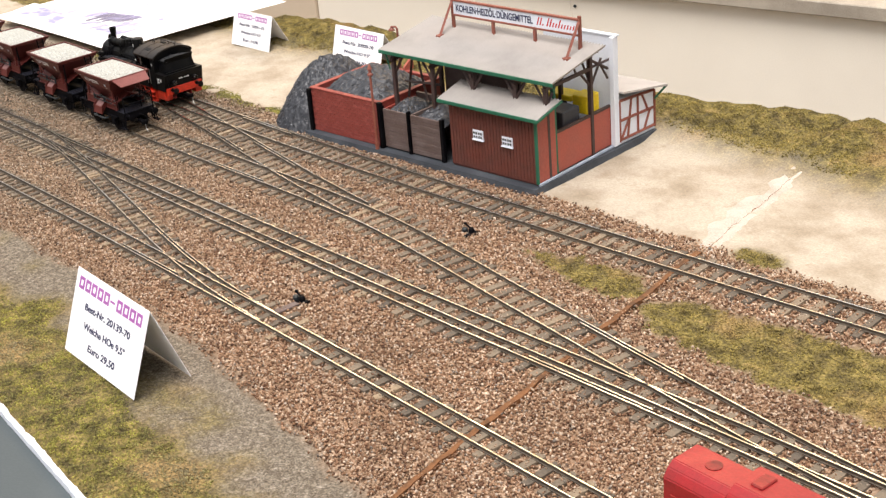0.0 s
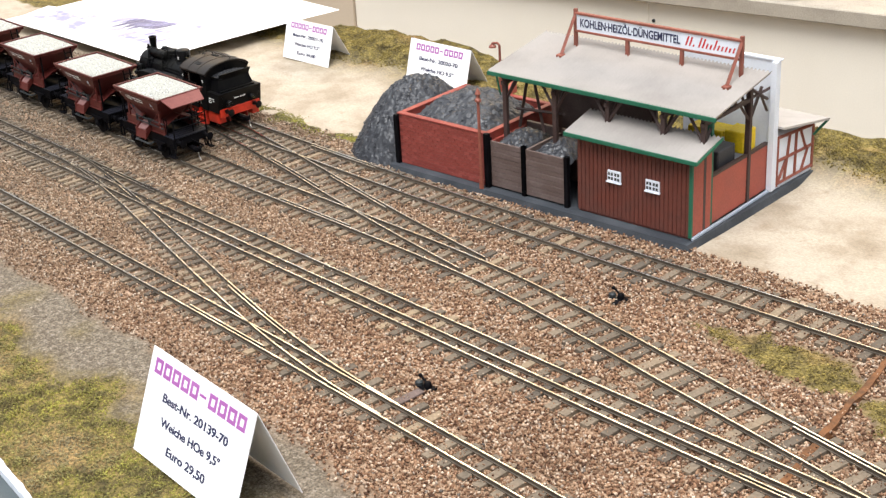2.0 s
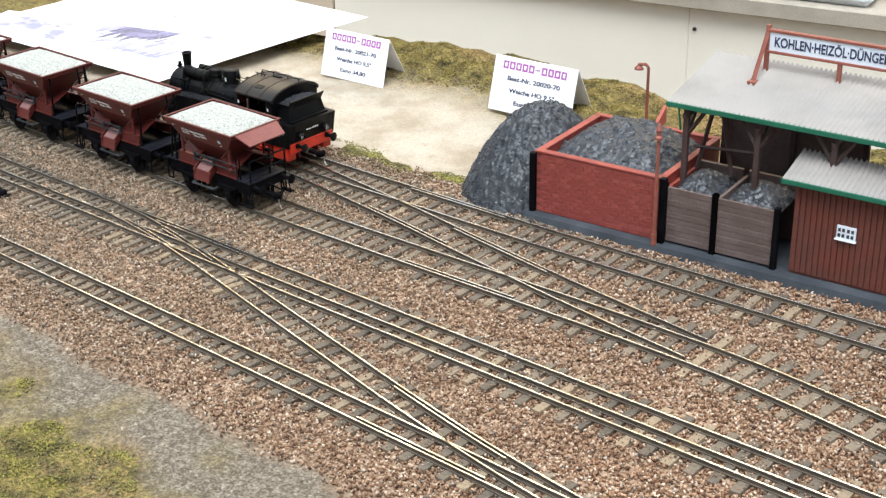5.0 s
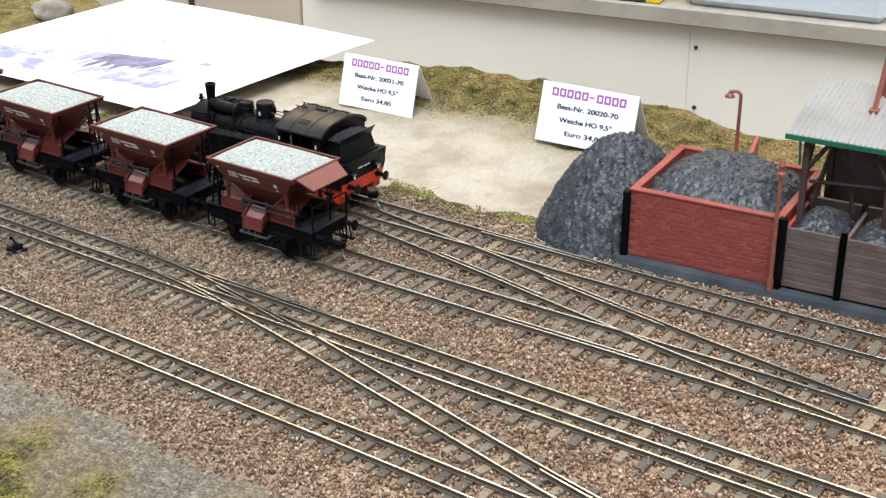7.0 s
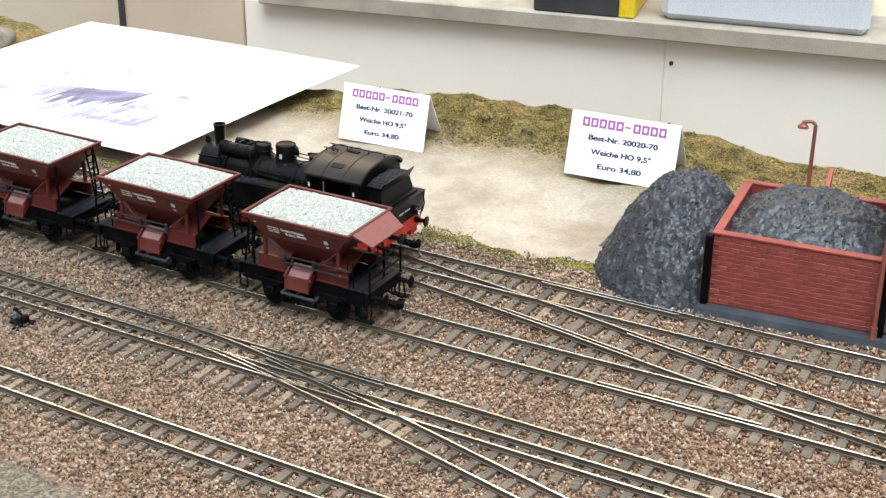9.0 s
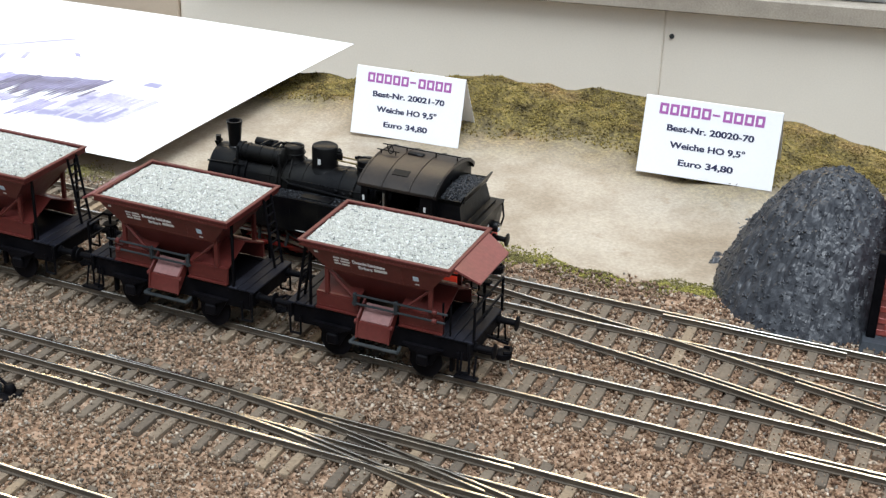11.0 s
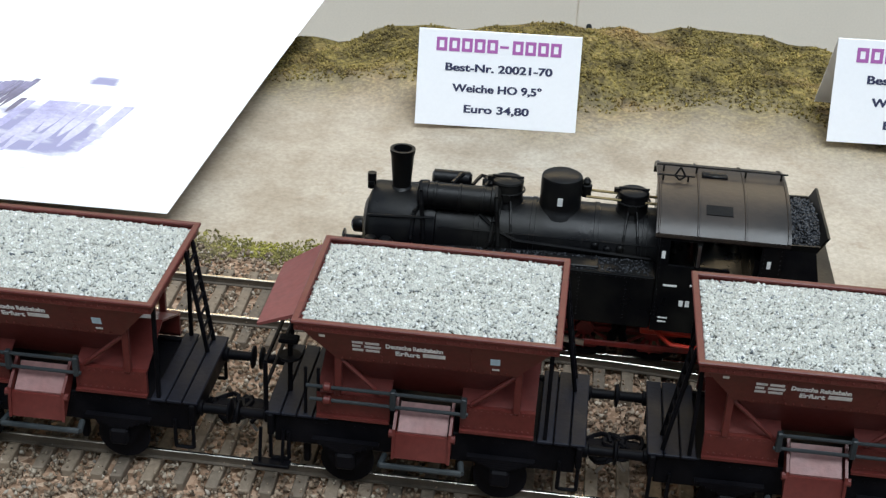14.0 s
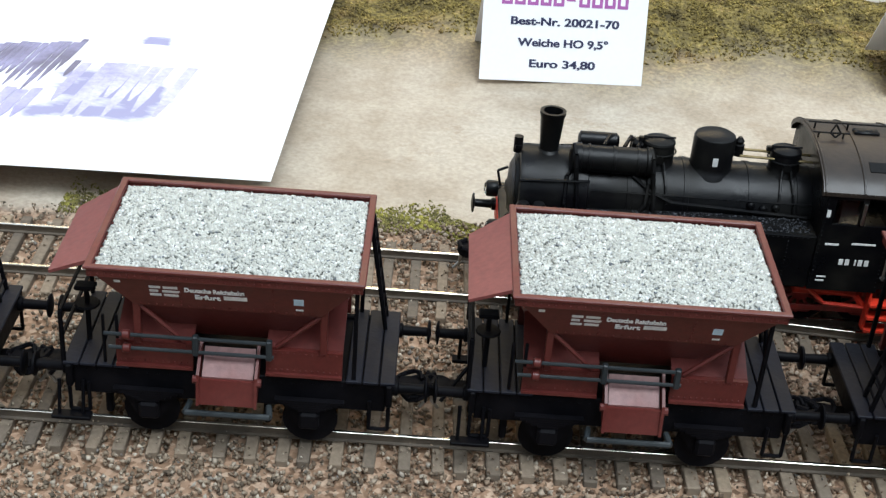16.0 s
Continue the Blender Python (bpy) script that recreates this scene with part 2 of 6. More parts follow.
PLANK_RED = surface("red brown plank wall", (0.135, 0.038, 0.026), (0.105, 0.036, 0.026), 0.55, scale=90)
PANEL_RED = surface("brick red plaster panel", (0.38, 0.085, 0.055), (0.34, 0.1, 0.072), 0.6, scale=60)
TIMBER = surface("dark brown timber", (0.05, 0.028, 0.024), (0.08, 0.05, 0.045), 0.55)
TIMBER_RED = surface("red brown half timber", (0.2, 0.05, 0.03), (0.24, 0.08, 0.05), 0.6)
ROOFING = surface("pale grey corrugated roofing", (0.43, 0.4, 0.375), (0.34, 0.315, 0.295), 0.45, scale=30, relief=0.04, grit=0.03)
GREEN_TRIM = surface("dark green trim paint", (0.012, 0.11, 0.06), (0.02, 0.14, 0.08), 0.5)
WHITE_WALL = surface("white plaster", (0.76, 0.8, 0.87), (0.7, 0.74, 0.81), 0.6, scale=40, relief=0.05, grit=0.03)
PLINTH = surface("dark blue grey plinth", (0.03, 0.036, 0.045), (0.065, 0.073, 0.085), 0.7, scale=60, relief=0.5)
YELLOW = surface("yellow plastic", (0.8, 0.58, 0.01), (0.7, 0.5, 0.02), 0.4)
RUST_POST = surface("rust brown lamp post", (0.23, 0.07, 0.045), (0.3, 0.1, 0.07), 0.5)
HULL_RED = surface("bright red enamel", (0.33, 0.014, 0.016), (0.26, 0.015, 0.016), 0.4)
WALL_BOARD = surface("pale grey painted board", (0.86, 0.805, 0.7), (0.79, 0.73, 0.63), 0.6, scale=4, relief=0.03, grit=0.03)
LEDGE_WOOD = surface("grey weathered ply edge", (0.42, 0.37, 0.3), (0.3, 0.26, 0.21), 0.7, scale=25)
BROWN_BOARD = surface("tan hardboard", (0.6, 0.5, 0.38), (0.52, 0.42, 0.32), 0.6, scale=6, grit=0.04)
TABLE_GREY = surface("grey painted fascia", (0.075, 0.09, 0.095), (0.1, 0.118, 0.124), 0.55, scale=12, spec=0.25, grit=0.05)
RUST_JOINT = surface("rusty joint filler", (0.19, 0.078, 0.026), (0.07, 0.036, 0.018), 0.85, scale=120, relief=0.6)
HALL_GREY = surface("hall floor", (0.3, 0.3, 0.31), (0.24, 0.24, 0.25), 0.6, scale=2)
CLEAR_PLASTIC = surface("milky plastic box", (0.66, 0.69, 0.74), (0.6, 0.63, 0.68), 0.3, scale=8)
BOX_BLACK = surface("black carton", (0.03, 0.03, 0.035), (0.05, 0.05, 0.055), 0.5)
glass_mat, glass_nt, glass_b = nodes_of("window pane")
glass_b.inputs["Base Color"].default_value = (0.9, 0.92, 0.93, 1)
glass_b.inputs["Roughness"].default_value = 0.08
glass_b.inputs["Transmission Weight"].default_value = 1.0


# ---- mesh helpers, in millimetres ----
def box(bm, x0, x1, y0, y1, z0, z1, bevel=0.0):
    vs = [bm.verts.new((x, y, z)) for x in (x0, x1) for y in (y0, y1) for z in (z0, z1)]
    fs = [bm.faces.new([vs[i] for i in q]) for q in ((0, 1, 3, 2), (4, 6, 7, 5), (0, 4, 5, 1), (2, 3, 7, 6), (0, 2, 6, 4), (1, 5, 7, 3))]
    if bevel:
        bmesh.ops.bevel(bm, geom=list({e for f in fs for e in f.edges}), offset=bevel, segments=1, affect="EDGES")
    return bm


def hexa(bm, bottom, top):
    """A solid between two rings of points, in the same order."""
    n = len(bottom)
    b, t = [bm.verts.new(p) for p in bottom], [bm.verts.new(p) for p in top]
    bm.faces.new(b[::-1])
    bm.faces.new(t)
    for i in range(n):
        bm.faces.new((b[i], b[(i + 1) % n], t[(i + 1) % n], t[i]))
    return bm


def rod(bm, p0, p1, r, n=10, r2=None):
    a, b = Vector(p0), Vector(p1)
    q = (b - a).to_track_quat("Z", "Y")
    rings = []
    for p, rr in ((a, r), (b, r if r2 is None else r2)):
        rings.append([p + q @ Vector((rr * math.cos(2 * math.pi * i / n), rr * math.sin(2 * math.pi * i / n), 0)) for i in range(n)])
    return hexa(bm, *rings)


def lathe(bm, centre, profile, n=20, axis="z"):
    """Turned body: profile rows of (radius, height)."""
    rings = []
    for r, h in profile:
        ring = []
        for i in range(n):
            a = 2 * math.pi * i / n
            p = (r * math.cos(a), r * math.sin(a), h) if axis == "z" else (h, r * math.cos(a), r * math.sin(a)) if axis == "x" else (r * math.sin(a), h, r * math.cos(a))
            ring.append(bm.verts.new(Vector(centre) + Vector(p)))
        rings.append(ring)
    for a, b in zip(rings, rings[1:]):
        for i in range(n):
            bm.faces.new((a[i], a[(i + 1) % n], b[(i + 1) % n], b[i]))
    bm.faces.new(rings[0][::-1])
    bm.faces.new(rings[-1])
    return bm


def pipe(bm, pts, r, n=6):
    for a, b in zip(pts, pts[1:]):
        rod(bm, a, b, r, n)
    return bm


def extrude_x(bm, profile, x0, x1):
    """A solid with a profile in y and z."""
    return hexa(bm, [(x0, y, z) for y, z in profile], [(x1, y, z) for y, z in profile])


def extrude_y(bm, profile, y0, y1):
    return hexa(bm, [(x, y0, z) for x, z in profile], [(x, y1, z) for x, z in profile])


def mesh_of(name, bm, material, smooth=False):
    bmesh.ops.recalc_face_normals(bm, faces=bm.faces)
    bmesh.ops.scale(bm, vec=(0.001,) * 3, verts=bm.verts)
    me = bpy.data.meshes.new(name)
    bm.to_mesh(me)
    bm.free()
    for m in material if isinstance(material, (list, tuple)) else (material,):
        me.materials.append(m)
    if smooth:
        me.shade_smooth()
        me.set_sharp_from_angle(angle=radians(38))
    return me


def part(name, bm, material, parent=None, label="", smooth=False):
    ob = new(name, mesh_of(name, bm, material, smooth))
    ob.parent = parent
    if label:
        ob["label"] = label
    return ob


def thing(name, label, category, x=0, y=0, z=0, rz=0, group="", kind=""):
    """An Empty at the thing's base, in millimetres and degrees."""
    ob = new(name)
    ob.empty_display_size = 0.01
    ob.matrix_basis = pose(x / 1000, y / 1000, z / 1000, 0, 0, rz)
    return tagged(ob, label, category, group, kind)


def B():
    return bmesh.new()


def bits(name, places, sizes, material, seed, flat=0.7, long=1.0):
    """Thousands of loose irregular bits in one mesh; places and sizes in millimetres."""
    rng = np.random.default_rng(seed)
    n = len(places)
    base = np.array([[1, 0, 0], [0, 1, 0], [-1, 0, 0], [0, -1, 0], [0, 0, 1], [0, 0, -1]], float)
    tris = np.array([[0, 1, 4], [1, 2, 4], [2, 3, 4], [3, 0, 4], [1, 0, 5], [2, 1, 5], [3, 2, 5], [0, 3, 5]])
    v = base[None] * rng.uniform(0.65, 1.3, (n, 6, 1)) + rng.normal(0, 0.16, (n, 6, 3))
    v *= np.array([long, 1.0, flat])
    q = rng.normal(size=(n, 4))
    q /= np.linalg.norm(q, axis=1, keepdims=True)
    w, x, y, z = q.T
    rot = np.stack([1 - 2 * (y * y + z * z), 2 * (x * y - z * w), 2 * (x * z + y * w), 2 * (x * y + z * w), 1 - 2 * (x * x + z * z), 2 * (y * z - x * w), 2 * (x * z - y * w), 2 * (y * z + x * w), 1 - 2 * (x * x + y * y)], -1).reshape(n, 3, 3)
    v = np.einsum("nij,nkj->nki", rot, v) * np.asarray(sizes)[:, None, None] + np.asarray(places)[:, None, :]
    me = bpy.data.meshes.new(name)
    nv, nf = n * 6, n * 8
    me.vertices.add(nv)
    me.vertices.foreach_set("co", (v.reshape(-1) / 1000).astype(np.float32))
    idx = (tris[None] + 6 * np.arange(n)[:, None, None]).reshape(-1).astype(np.int32)
    me.loops.add(len(idx))
    me.loops.foreach_set("vertex_index", idx)
    me.polygons.add(nf)
    me.polygons.foreach_set("loop_start", np.arange(0, len(idx), 3, dtype=np.int32))
    me.update(calc_edges=True)
    me.materials.append(material)
    return me


def stuff(name, me, label, category, parent=None):
    ob = new(name, me)
    ob.parent = parent
    return tagged(ob, label, "" if parent else category, kind="stuff")


# ---- the layout board ----
JOINT_X = 482.0   # the joint between the boards runs at x = JOINT_X - 0.2 y


def back_edge(x):
    return 240 + 14 * math.sin(x * 0.013 + 1) + max(0.0, min(55.0, (x - 180) * 0.33))


def front_edge(x):
    return -199 - 0.105 * (x - 190)


def hum(x, y, s, k=0.0):
    return noise.noise(Vector((x / s, y / s, k)))


def bank(x, y):
    """Height of the grassy bank at the back of the board."""
    foot = 163 + 14 * hum(x, 7, 60) + (30 if x > 260 else 0) * min(1.0, max(0.0, (x - 260) / 60))
    t = max(0.0, min(1.0, (y - foot) / 45))
    return t * t * (3 - 2 * t)


def height(x, y):
    z = -1.6 + 0.5 * hum(x, y, 30) + 0.25 * hum(x, y, 8, 3)
    b = bank(x, y)
    z += b * (6.5 + 6 * hum(x, y, 42, 5) + 2.5 * hum(x, y, 13, 9))
    if x < -70 and 60 < y < 255:
        z -= b * (6.0 + 6 * hum(x, y, 42, 5)) * min(1.0, (-70 - x) / 28)
    if abs(x - JOINT_X + 0.2 * y) < 2.2:
        z -= 2.2
    return z


def cover(x, y):
    """Shares of ballast soil, sand and turf soil at a place."""
    w = 5 * hum(x, y, 22, 11) + 2.5 * hum(x, y, 7, 12)
    front = -114 + w - max(0.0, (x - 330) * 0.16)
    back = 89 + 0.045 * x + w
    ball = 1.0 if front < y < back else max(0.0, 1 - (front - y) / 9) if y <= front else max(0.0, 1 - (y - back) / 6)
    turf = bank(x, y) if y > 0 else 0.0
    if y < front - 4:
        turf = max(0.0, min(1.0, (front - 20 - y) / 30 + 1.1 * hum(x, y, 26, 15)))
    if x > 384:
        if x < 473:
            mid, half = 51.0, float(np.interp(x, [386, 420, 455, 471], [1, 12, 16, 7]))
        else:
            mid, half = float(np.interp(x, [478, 560, 640], [42, 46, 50])), float(np.interp(x, [477, 492, 560, 640], [4, 18, 27, 28]))
        turf = max(turf, (half - abs(y - mid)) / 7 + 0.45 + 0.7 * hum(x, y, 9, 4))
        if x > 466 and 95 < y < 140:
            turf = max(turf, (12 - math.hypot((x - 488) * 0.6, y - 117)) / 5 + 0.5 * hum(x, y, 9, 4))
    if x < -120 and y > 130:
        turf = max(turf, min(1.0, (-120 - x) / 60))
    sand = 1.0 if y > back else 0.0
    turf = max(0.0, min(1.0, turf))
    return (ball * (1 - turf) if x > 384 else ball), sand, turf


def build_ground():
    xs = np.arange(-520, 1001, 4.0)
    ts = np.linspace(0, 1, 126)
    verts, cols = [], []
    for x in xs:
        y0, y1 = front_edge(x), back_edge(x)
        for t in ts:
            y = y0 + (y1 - y0) * t
            verts.append((x / 1000, y / 1000, height(x, y) / 1000))
            cols.append((*cover(x, y), 1.0))
    n, faces = len(ts), []
    for i in range(len(xs) - 1):
        for j in range(n - 1):
            a = i * n + j
            faces.append((a, a + n, a + n + 1, a + 1))
    me = bpy.data.meshes.new("ground")
    me.from_pydata(verts, [], faces)
    att = me.color_attributes.new("cover", "FLOAT_COLOR", "POINT")
    att.data.foreach_set("color", np.array(cols, np.float32).ravel())
    me.shade_smooth()
    m, nt, b = nodes_of("scenic ground")
    at = nt.nodes.new("ShaderNodeVertexColor")
    at.layer_name = "cover"
    sep = nt.nodes.new("ShaderNodeSeparateColor")
    nt.links.new(at.outputs[0], sep.inputs[0])
    big, mid, small = noise_node(nt, 26), noise_node(nt, 130), noise_node(nt, 800)
    grey = ramp(nt, noise_node(nt, 420, 6.0, 0.75).outputs[0], ((0.36, (0.1, 0.082, 0.06)), (0.5, (0.155, 0.13, 0.1)), (0.58, (0.21, 0.18, 0.143)), (0.66, (0.29, 0.255, 0.215))))
    sand = ramp(nt, big.outputs[0], ((0.3, (0.29, 0.235, 0.17)), (0.42, (0.37, 0.31, 0.235)), (0.54, (0.44, 0.38, 0.3)), (0.72, (0.49, 0.435, 0.355))))
    cells = nt.nodes.new("ShaderNodeTexVoronoi")
    cells.inputs["Scale"].default_value = 1000
    cell_co = nt.nodes.new("ShaderNodeTexCoord")
    nt.links.new(cell_co.outputs["Object"], cells.inputs["Vector"])
    cell_sep = nt.nodes.new("ShaderNodeSeparateColor")
    nt.links.new(cells.outputs["Color"], cell_sep.inputs[0])
    soil = ramp(nt, cell_sep.outputs[0], ((0.0, (0.13, 0.08, 0.05)), (0.3, (0.25, 0.16, 0.1)), (0.7, (0.36, 0.24, 0.16)), (1.0, (0.47, 0.35, 0.25))))
    turf = turf_colour(nt, True)
    speck = ramp(nt, noise_node(nt, 1100, 2.0, 0.7).outputs[0], ((0.36, (0.55, 0.54, 0.52)), (0.5, (1.0, 1.0, 1.0)), (0.64, (1.5, 1.48, 1.45))))
    soil_mul = nt.nodes.new("ShaderNodeMix")
    soil_mul.data_type, soil_mul.blend_type = "RGBA", "MULTIPLY"
    soil_mul.inputs[0].default_value = 1.0
    nt.links.new(grey.outputs[0], soil_mul.inputs[6])
    nt.links.new(speck.outputs[0], soil_mul.inputs[7])
    dirt = noise_node(nt, 75, 9.0, 0.75)
    flecks = ramp(nt, dirt.outputs[0], ((0.56, (0, 0, 0)), (0.66, (0.75, 0.75, 0.75))))
    dirty = mix(nt, flecks.outputs[0], sand.outputs[0], (0.33, 0.265, 0.19))
    c = mix(nt, sep.outputs[1], soil_mul.outputs[2], dirty)
    c = mix(nt, sep.outputs[2], c, turf)
    c = mix(nt, sep.outputs[0], c, soil.outputs[0])
    g = ramp(nt, small.outputs[0], ((0.32, (0.84, 0.835, 0.83)), (0.68, (1.09, 1.09, 1.09))))
    mul = nt.nodes.new("ShaderNodeMix")
    mul.data_type, mul.blend_type = "RGBA", "MULTIPLY"
    mul.inputs[0].default_value = 1.0
    nt.links.new(c, mul.inputs[6])
    nt.links.new(g.outputs[0], mul.inputs[7])
    nt.links.new(mul.outputs[2], b.inputs["Base Color"])
    b.inputs["Roughness"].default_value = 0.9
    b.inputs["Specular IOR Level"].default_value = 0.2
    bump(nt, b, small.outputs[0], 0.4, 0.0005)
    me.materials.append(m)
    tagged(new("ground", me), "scenic ground of soil, pale sand and turf on the layout board", "ground", kind="structure")


build_ground()

# board body below the scenery, with a white lip and a grey fascia along its front
bm = B()
hexa(bm, [(-520, front_edge(-520) + 1, -899), (1000, front_edge(1000) + 1, -899), (1000, 288, -899), (180, 228, -899), (-520, 222, -899)],
     [(-520, front_edge(-520) + 1, -6), (1000, front_edge(1000) + 1, -6), (1000, 288, -6), (180, 228, -6), (-520, 222, -6)])
tagged(part("layout_board", bm, LEDGE_WOOD), "plywood baseboard cabinet under the scenery", "board", kind="structure")
bm = B()
lip = []
for px in np.arange(-520, 1001, 2.5):
    fy = front_edge(px)
    inner, outer_, up = 0.4 + 0.9 * hum(px, 4, 11) + 0.6 * hum(px, 4, 4), -2.2 + 0.5 * hum(px, 9, 4), 0.7 + 0.6 * hum(px, 2, 4)
    lip.append([bm.verts.new(p) for p in ((px, fy + outer_, -9), (px, fy + outer_, up - 0.5), (px, fy - 1.2, up), (px, fy + inner, up * 0.6), (px, fy + inner + 0.6, -2.5), (px, fy + 0.4, -9))])
for p, q in zip(lip, lip[1:]):
    for i in range(6):
        bm.faces.new((p[i], q[i], q[(i + 1) % 6], p[(i + 1) % 6]))
bm.faces.new(lip[0]), bm.faces.new(lip[-1][::-1])
tagged(part("trim", bm, WHITE_WALL), "white plaster lip along the board's front edge", "trim", kind="structure")
bm = B()
hexa(bm, [(-520, front_edge(-520) - 190, -10), (1000, front_edge(1000) - 190, -10), (1000, front_edge(1000) - 2.3, -10), (-520, front_edge(-520) - 2.3, -10)],
     [(-520, front_edge(-520) - 190, -5), (1000, front_edge(1000) - 190, -5), (1000, front_edge(1000) - 2.3, -3), (-520, front_edge(-520) - 2.3, -3)])
tagged(part("front_shelf", bm, TABLE_GREY), "grey painted shelf along the front of the layout", "shelf", kind="structure")

# ---- the stand behind, with its pale front board and wooden ledge ----
WALL_SLOPE = 12.5


def wall_piece(name, x0, x1, y0, y1, z0, z1, material, label, category, kind=""):
    bm = B()
    box(bm, x0, x1, y0, y1, z0, z1, 0.8)
    ob = part(name, bm, material)
    ob.matrix_basis = pose(0, 0.527, 0, 0, 0, WALL_SLOPE)
    return tagged(ob, label, category, kind=kind)


wall_piece("wall_back", -346, -29.06, 0, 18, -899, -29, WALL_BOARD, "pale grey painted board front of the neighbouring stand", "wall", "structure")
wall_piece("wall_back", -28.94, 600, 0, 18, -899, -29, WALL_BOARD, "pale grey painted board front of the neighbouring stand", "wall", "structure")
wall_piece("wall_back_left", -1300, -346.6, -3, 18, -899, -10, BROWN_BOARD, "tan hardboard front of the neighbouring stand", "wall", "structure")
wall_piece("ledge", -330, 600, -10, 60, -29, -17, LEDGE_WOOD, "weathered plywood ledge on the neighbouring stand", "ledge", "structure")
wall_piece("tabletop", -1300, 600, 60.5, 460, -899, -19, BROWN_BOARD, "tan tabletop of the neighbouring stand", "table", "structure")
for wx, wz in ((-24, -47), (-22, -92)):
    bm = B()
    lathe(bm, (wx, -1.0, wz), ((1.5, 0), (1.6, 0.8), (1.0, 1.0)), 10, "y")
    ob = part("screw", bm, ROD_GREY)
    ob.matrix_basis = pose(0, 0.527, 0, 0, 0, WALL_SLOPE)
    tagged(ob, "small dark screw head in the board", "screw", group="screws in the board")

wall_piece("cable", -450, -445, -6, -3.1, -400, -12, BOX_BLACK, "black cable hanging down the tan board", "cable")

# hall around
bm = B()
box(bm, -2200, 2200, -2200, 2200, -960, -900)
tagged(part("floor", bm, HALL_GREY), "grey hall floor", "floor", kind="structure")


# ---- tracks ----
def smooth_line(pts, step=2.0):
    """An even, rounded run through the given points."""
    p = [Vector((x, y)) for x, y in pts]
    p = [2 * p[0] - p[1], *p, 2 * p[-1] - p[-2]]
    out = []
    for a, b, c, d in zip(p, p[1:], p[2:], p[3:]):
        n = max(2, int((c - b).length / step))
        for i in range(n):
            t = i / n
            out.append(0.5 * (2 * b + (c - a) * t + (2 * a - 5 * b + 4 * c - d) * t * t + (3 * b - a - 3 * c + d) * t ** 3))
    out.append(p[-2])
    return out


def normals(line):
    ns = []
    for i in range(len(line)):
        d = line[min(i + 1, len(line) - 1)] - line[max(i - 1, 0)]
        ns.append(Vector((-d.y, d.x)).normalized())
    return ns


RAIL_PROFILE = ((-0.7, 0.0), (-0.7, 0.22), (-0.2, 0.4), (-0.18, 1.3), (-0.34, 1.45), (-0.34, 1.85), (-0.24, 1.95), (0.24, 1.95), (0.34, 1.85), (0.34, 1.45), (0.18, 1.3), (0.2, 0.4), (0.7, 0.22), (0.7, 0.0))


def rail(line, offset, parent, name="rail", lift=0.15, x_from=-9e9, x_to=9e9, label=""):
    pts = [(p + n * offset, n) for p, n in zip(line, normals(line))]
    pts = [(p, n) for p, n in pts if x_from <= p.x <= x_to]
    bm = B()
    rings = [[bm.verts.new((p.x + n.x * u, p.y + n.y * u, lift + v)) for u, v in RAIL_PROFILE] for p, n in pts]
    k = len(RAIL_PROFILE)
    for a, b in zip(rings, rings[1:]):
        for i in range(k):
            f = bm.faces.new((a[i], a[(i + 1) % k], b[(i + 1) % k], b[i]))
            f.material_index = 1 if 5 <= i <= 7 else 0
    bm.faces.new(rings[0])
    bm.faces.new(rings[-1][::-1])
    return part(name, bm, (RAIL_SIDE, RAIL_HEAD), parent, label)


SLEEPERS = {}


def sleeper_mesh(length, width):
    key = (length, width)
    if key not in SLEEPERS:
        bm = B()
        box(bm, -width / 2, width / 2, -length / 2, length / 2, -1.9, 0.1, 0.18)
        SLEEPERS[key] = mesh_of("sleeper", bm, SLEEPER)
    return SLEEPERS[key]


SLEEPER_SPOTS = []


def sleeper_step(x):
    """The sleepers lie closer towards the wagons' end of the yard."""
    return 6.2 + 0.0079 * max(-90.0, min(400.0, x))


def lay_sleepers(line, parent, length, rng, x_from=-9e9, x_to=9e9, shift=0.0):
    run = 0.0
    for a, b in zip(line, line[1:]):
        run += (b - a).length
        spacing = sleeper_step(b.x)
        width = round(spacing * 0.42 * 4) / 4
        if run >= spacing:
            run -= spacing
            if not x_from <= b.x <= x_to:
                continue
            d = (b - a).normalized()
            n = Vector((-d.y, d.x))
            c = b + n * shift
            ob = new("sleeper", sleeper_mesh(length, width))
            ob.parent = parent
            ob.matrix_basis = pose(c.x / 1000, c.y / 1000, rng.uniform(-0.15, 0.1) / 1000, 0, 0, math.degrees(math.atan2(d.y, d.x)) + rng.uniform(-1.6, 1.6))
            SLEEPER_SPOTS.append((c.x, c.y, math.atan2(d.y, d.x), length, width))


X0, X1 = -440, 700
LINE_A = smooth_line([(X0, -88), (-200, -87.5), (0, -86.4), (200, -85.4), (400, -87.4), (520, -90), (X1, -94)])
LINE_B = smooth_line([(X0, -41), (-200, -36.6), (-80, -34.2), (0, -33.0), (180, -30.6), (400, -26.8), (520, -23.5), (X1, -19.5)])
LINE_C = smooth_line([(X0, 8.5), (-200, 13.2), (-100, 14.6), (0, 15.9), (100, 18.0), (200, 21), (260, 22.3), (310, 21), (370, 14.2), (420, 7.2), (480, -0.6), (550, -9.5), (620, -16.8), (X1, -20)])
LINE_E = smooth_line([(X0, 57), (-200, 61.4), (0, 64.9), (100, 66.7), (200, 69.2), (330, 75.8), (470, 85.4), (X1, 103)])
LINE_XCE = smooth_line([(-60, 63.4), (-20, 62.8), (20, 60.6), (103, 50.2), (150, 42.8), (200, 35.2), (230, 31.2), (275, 26), (320, 20.6)])
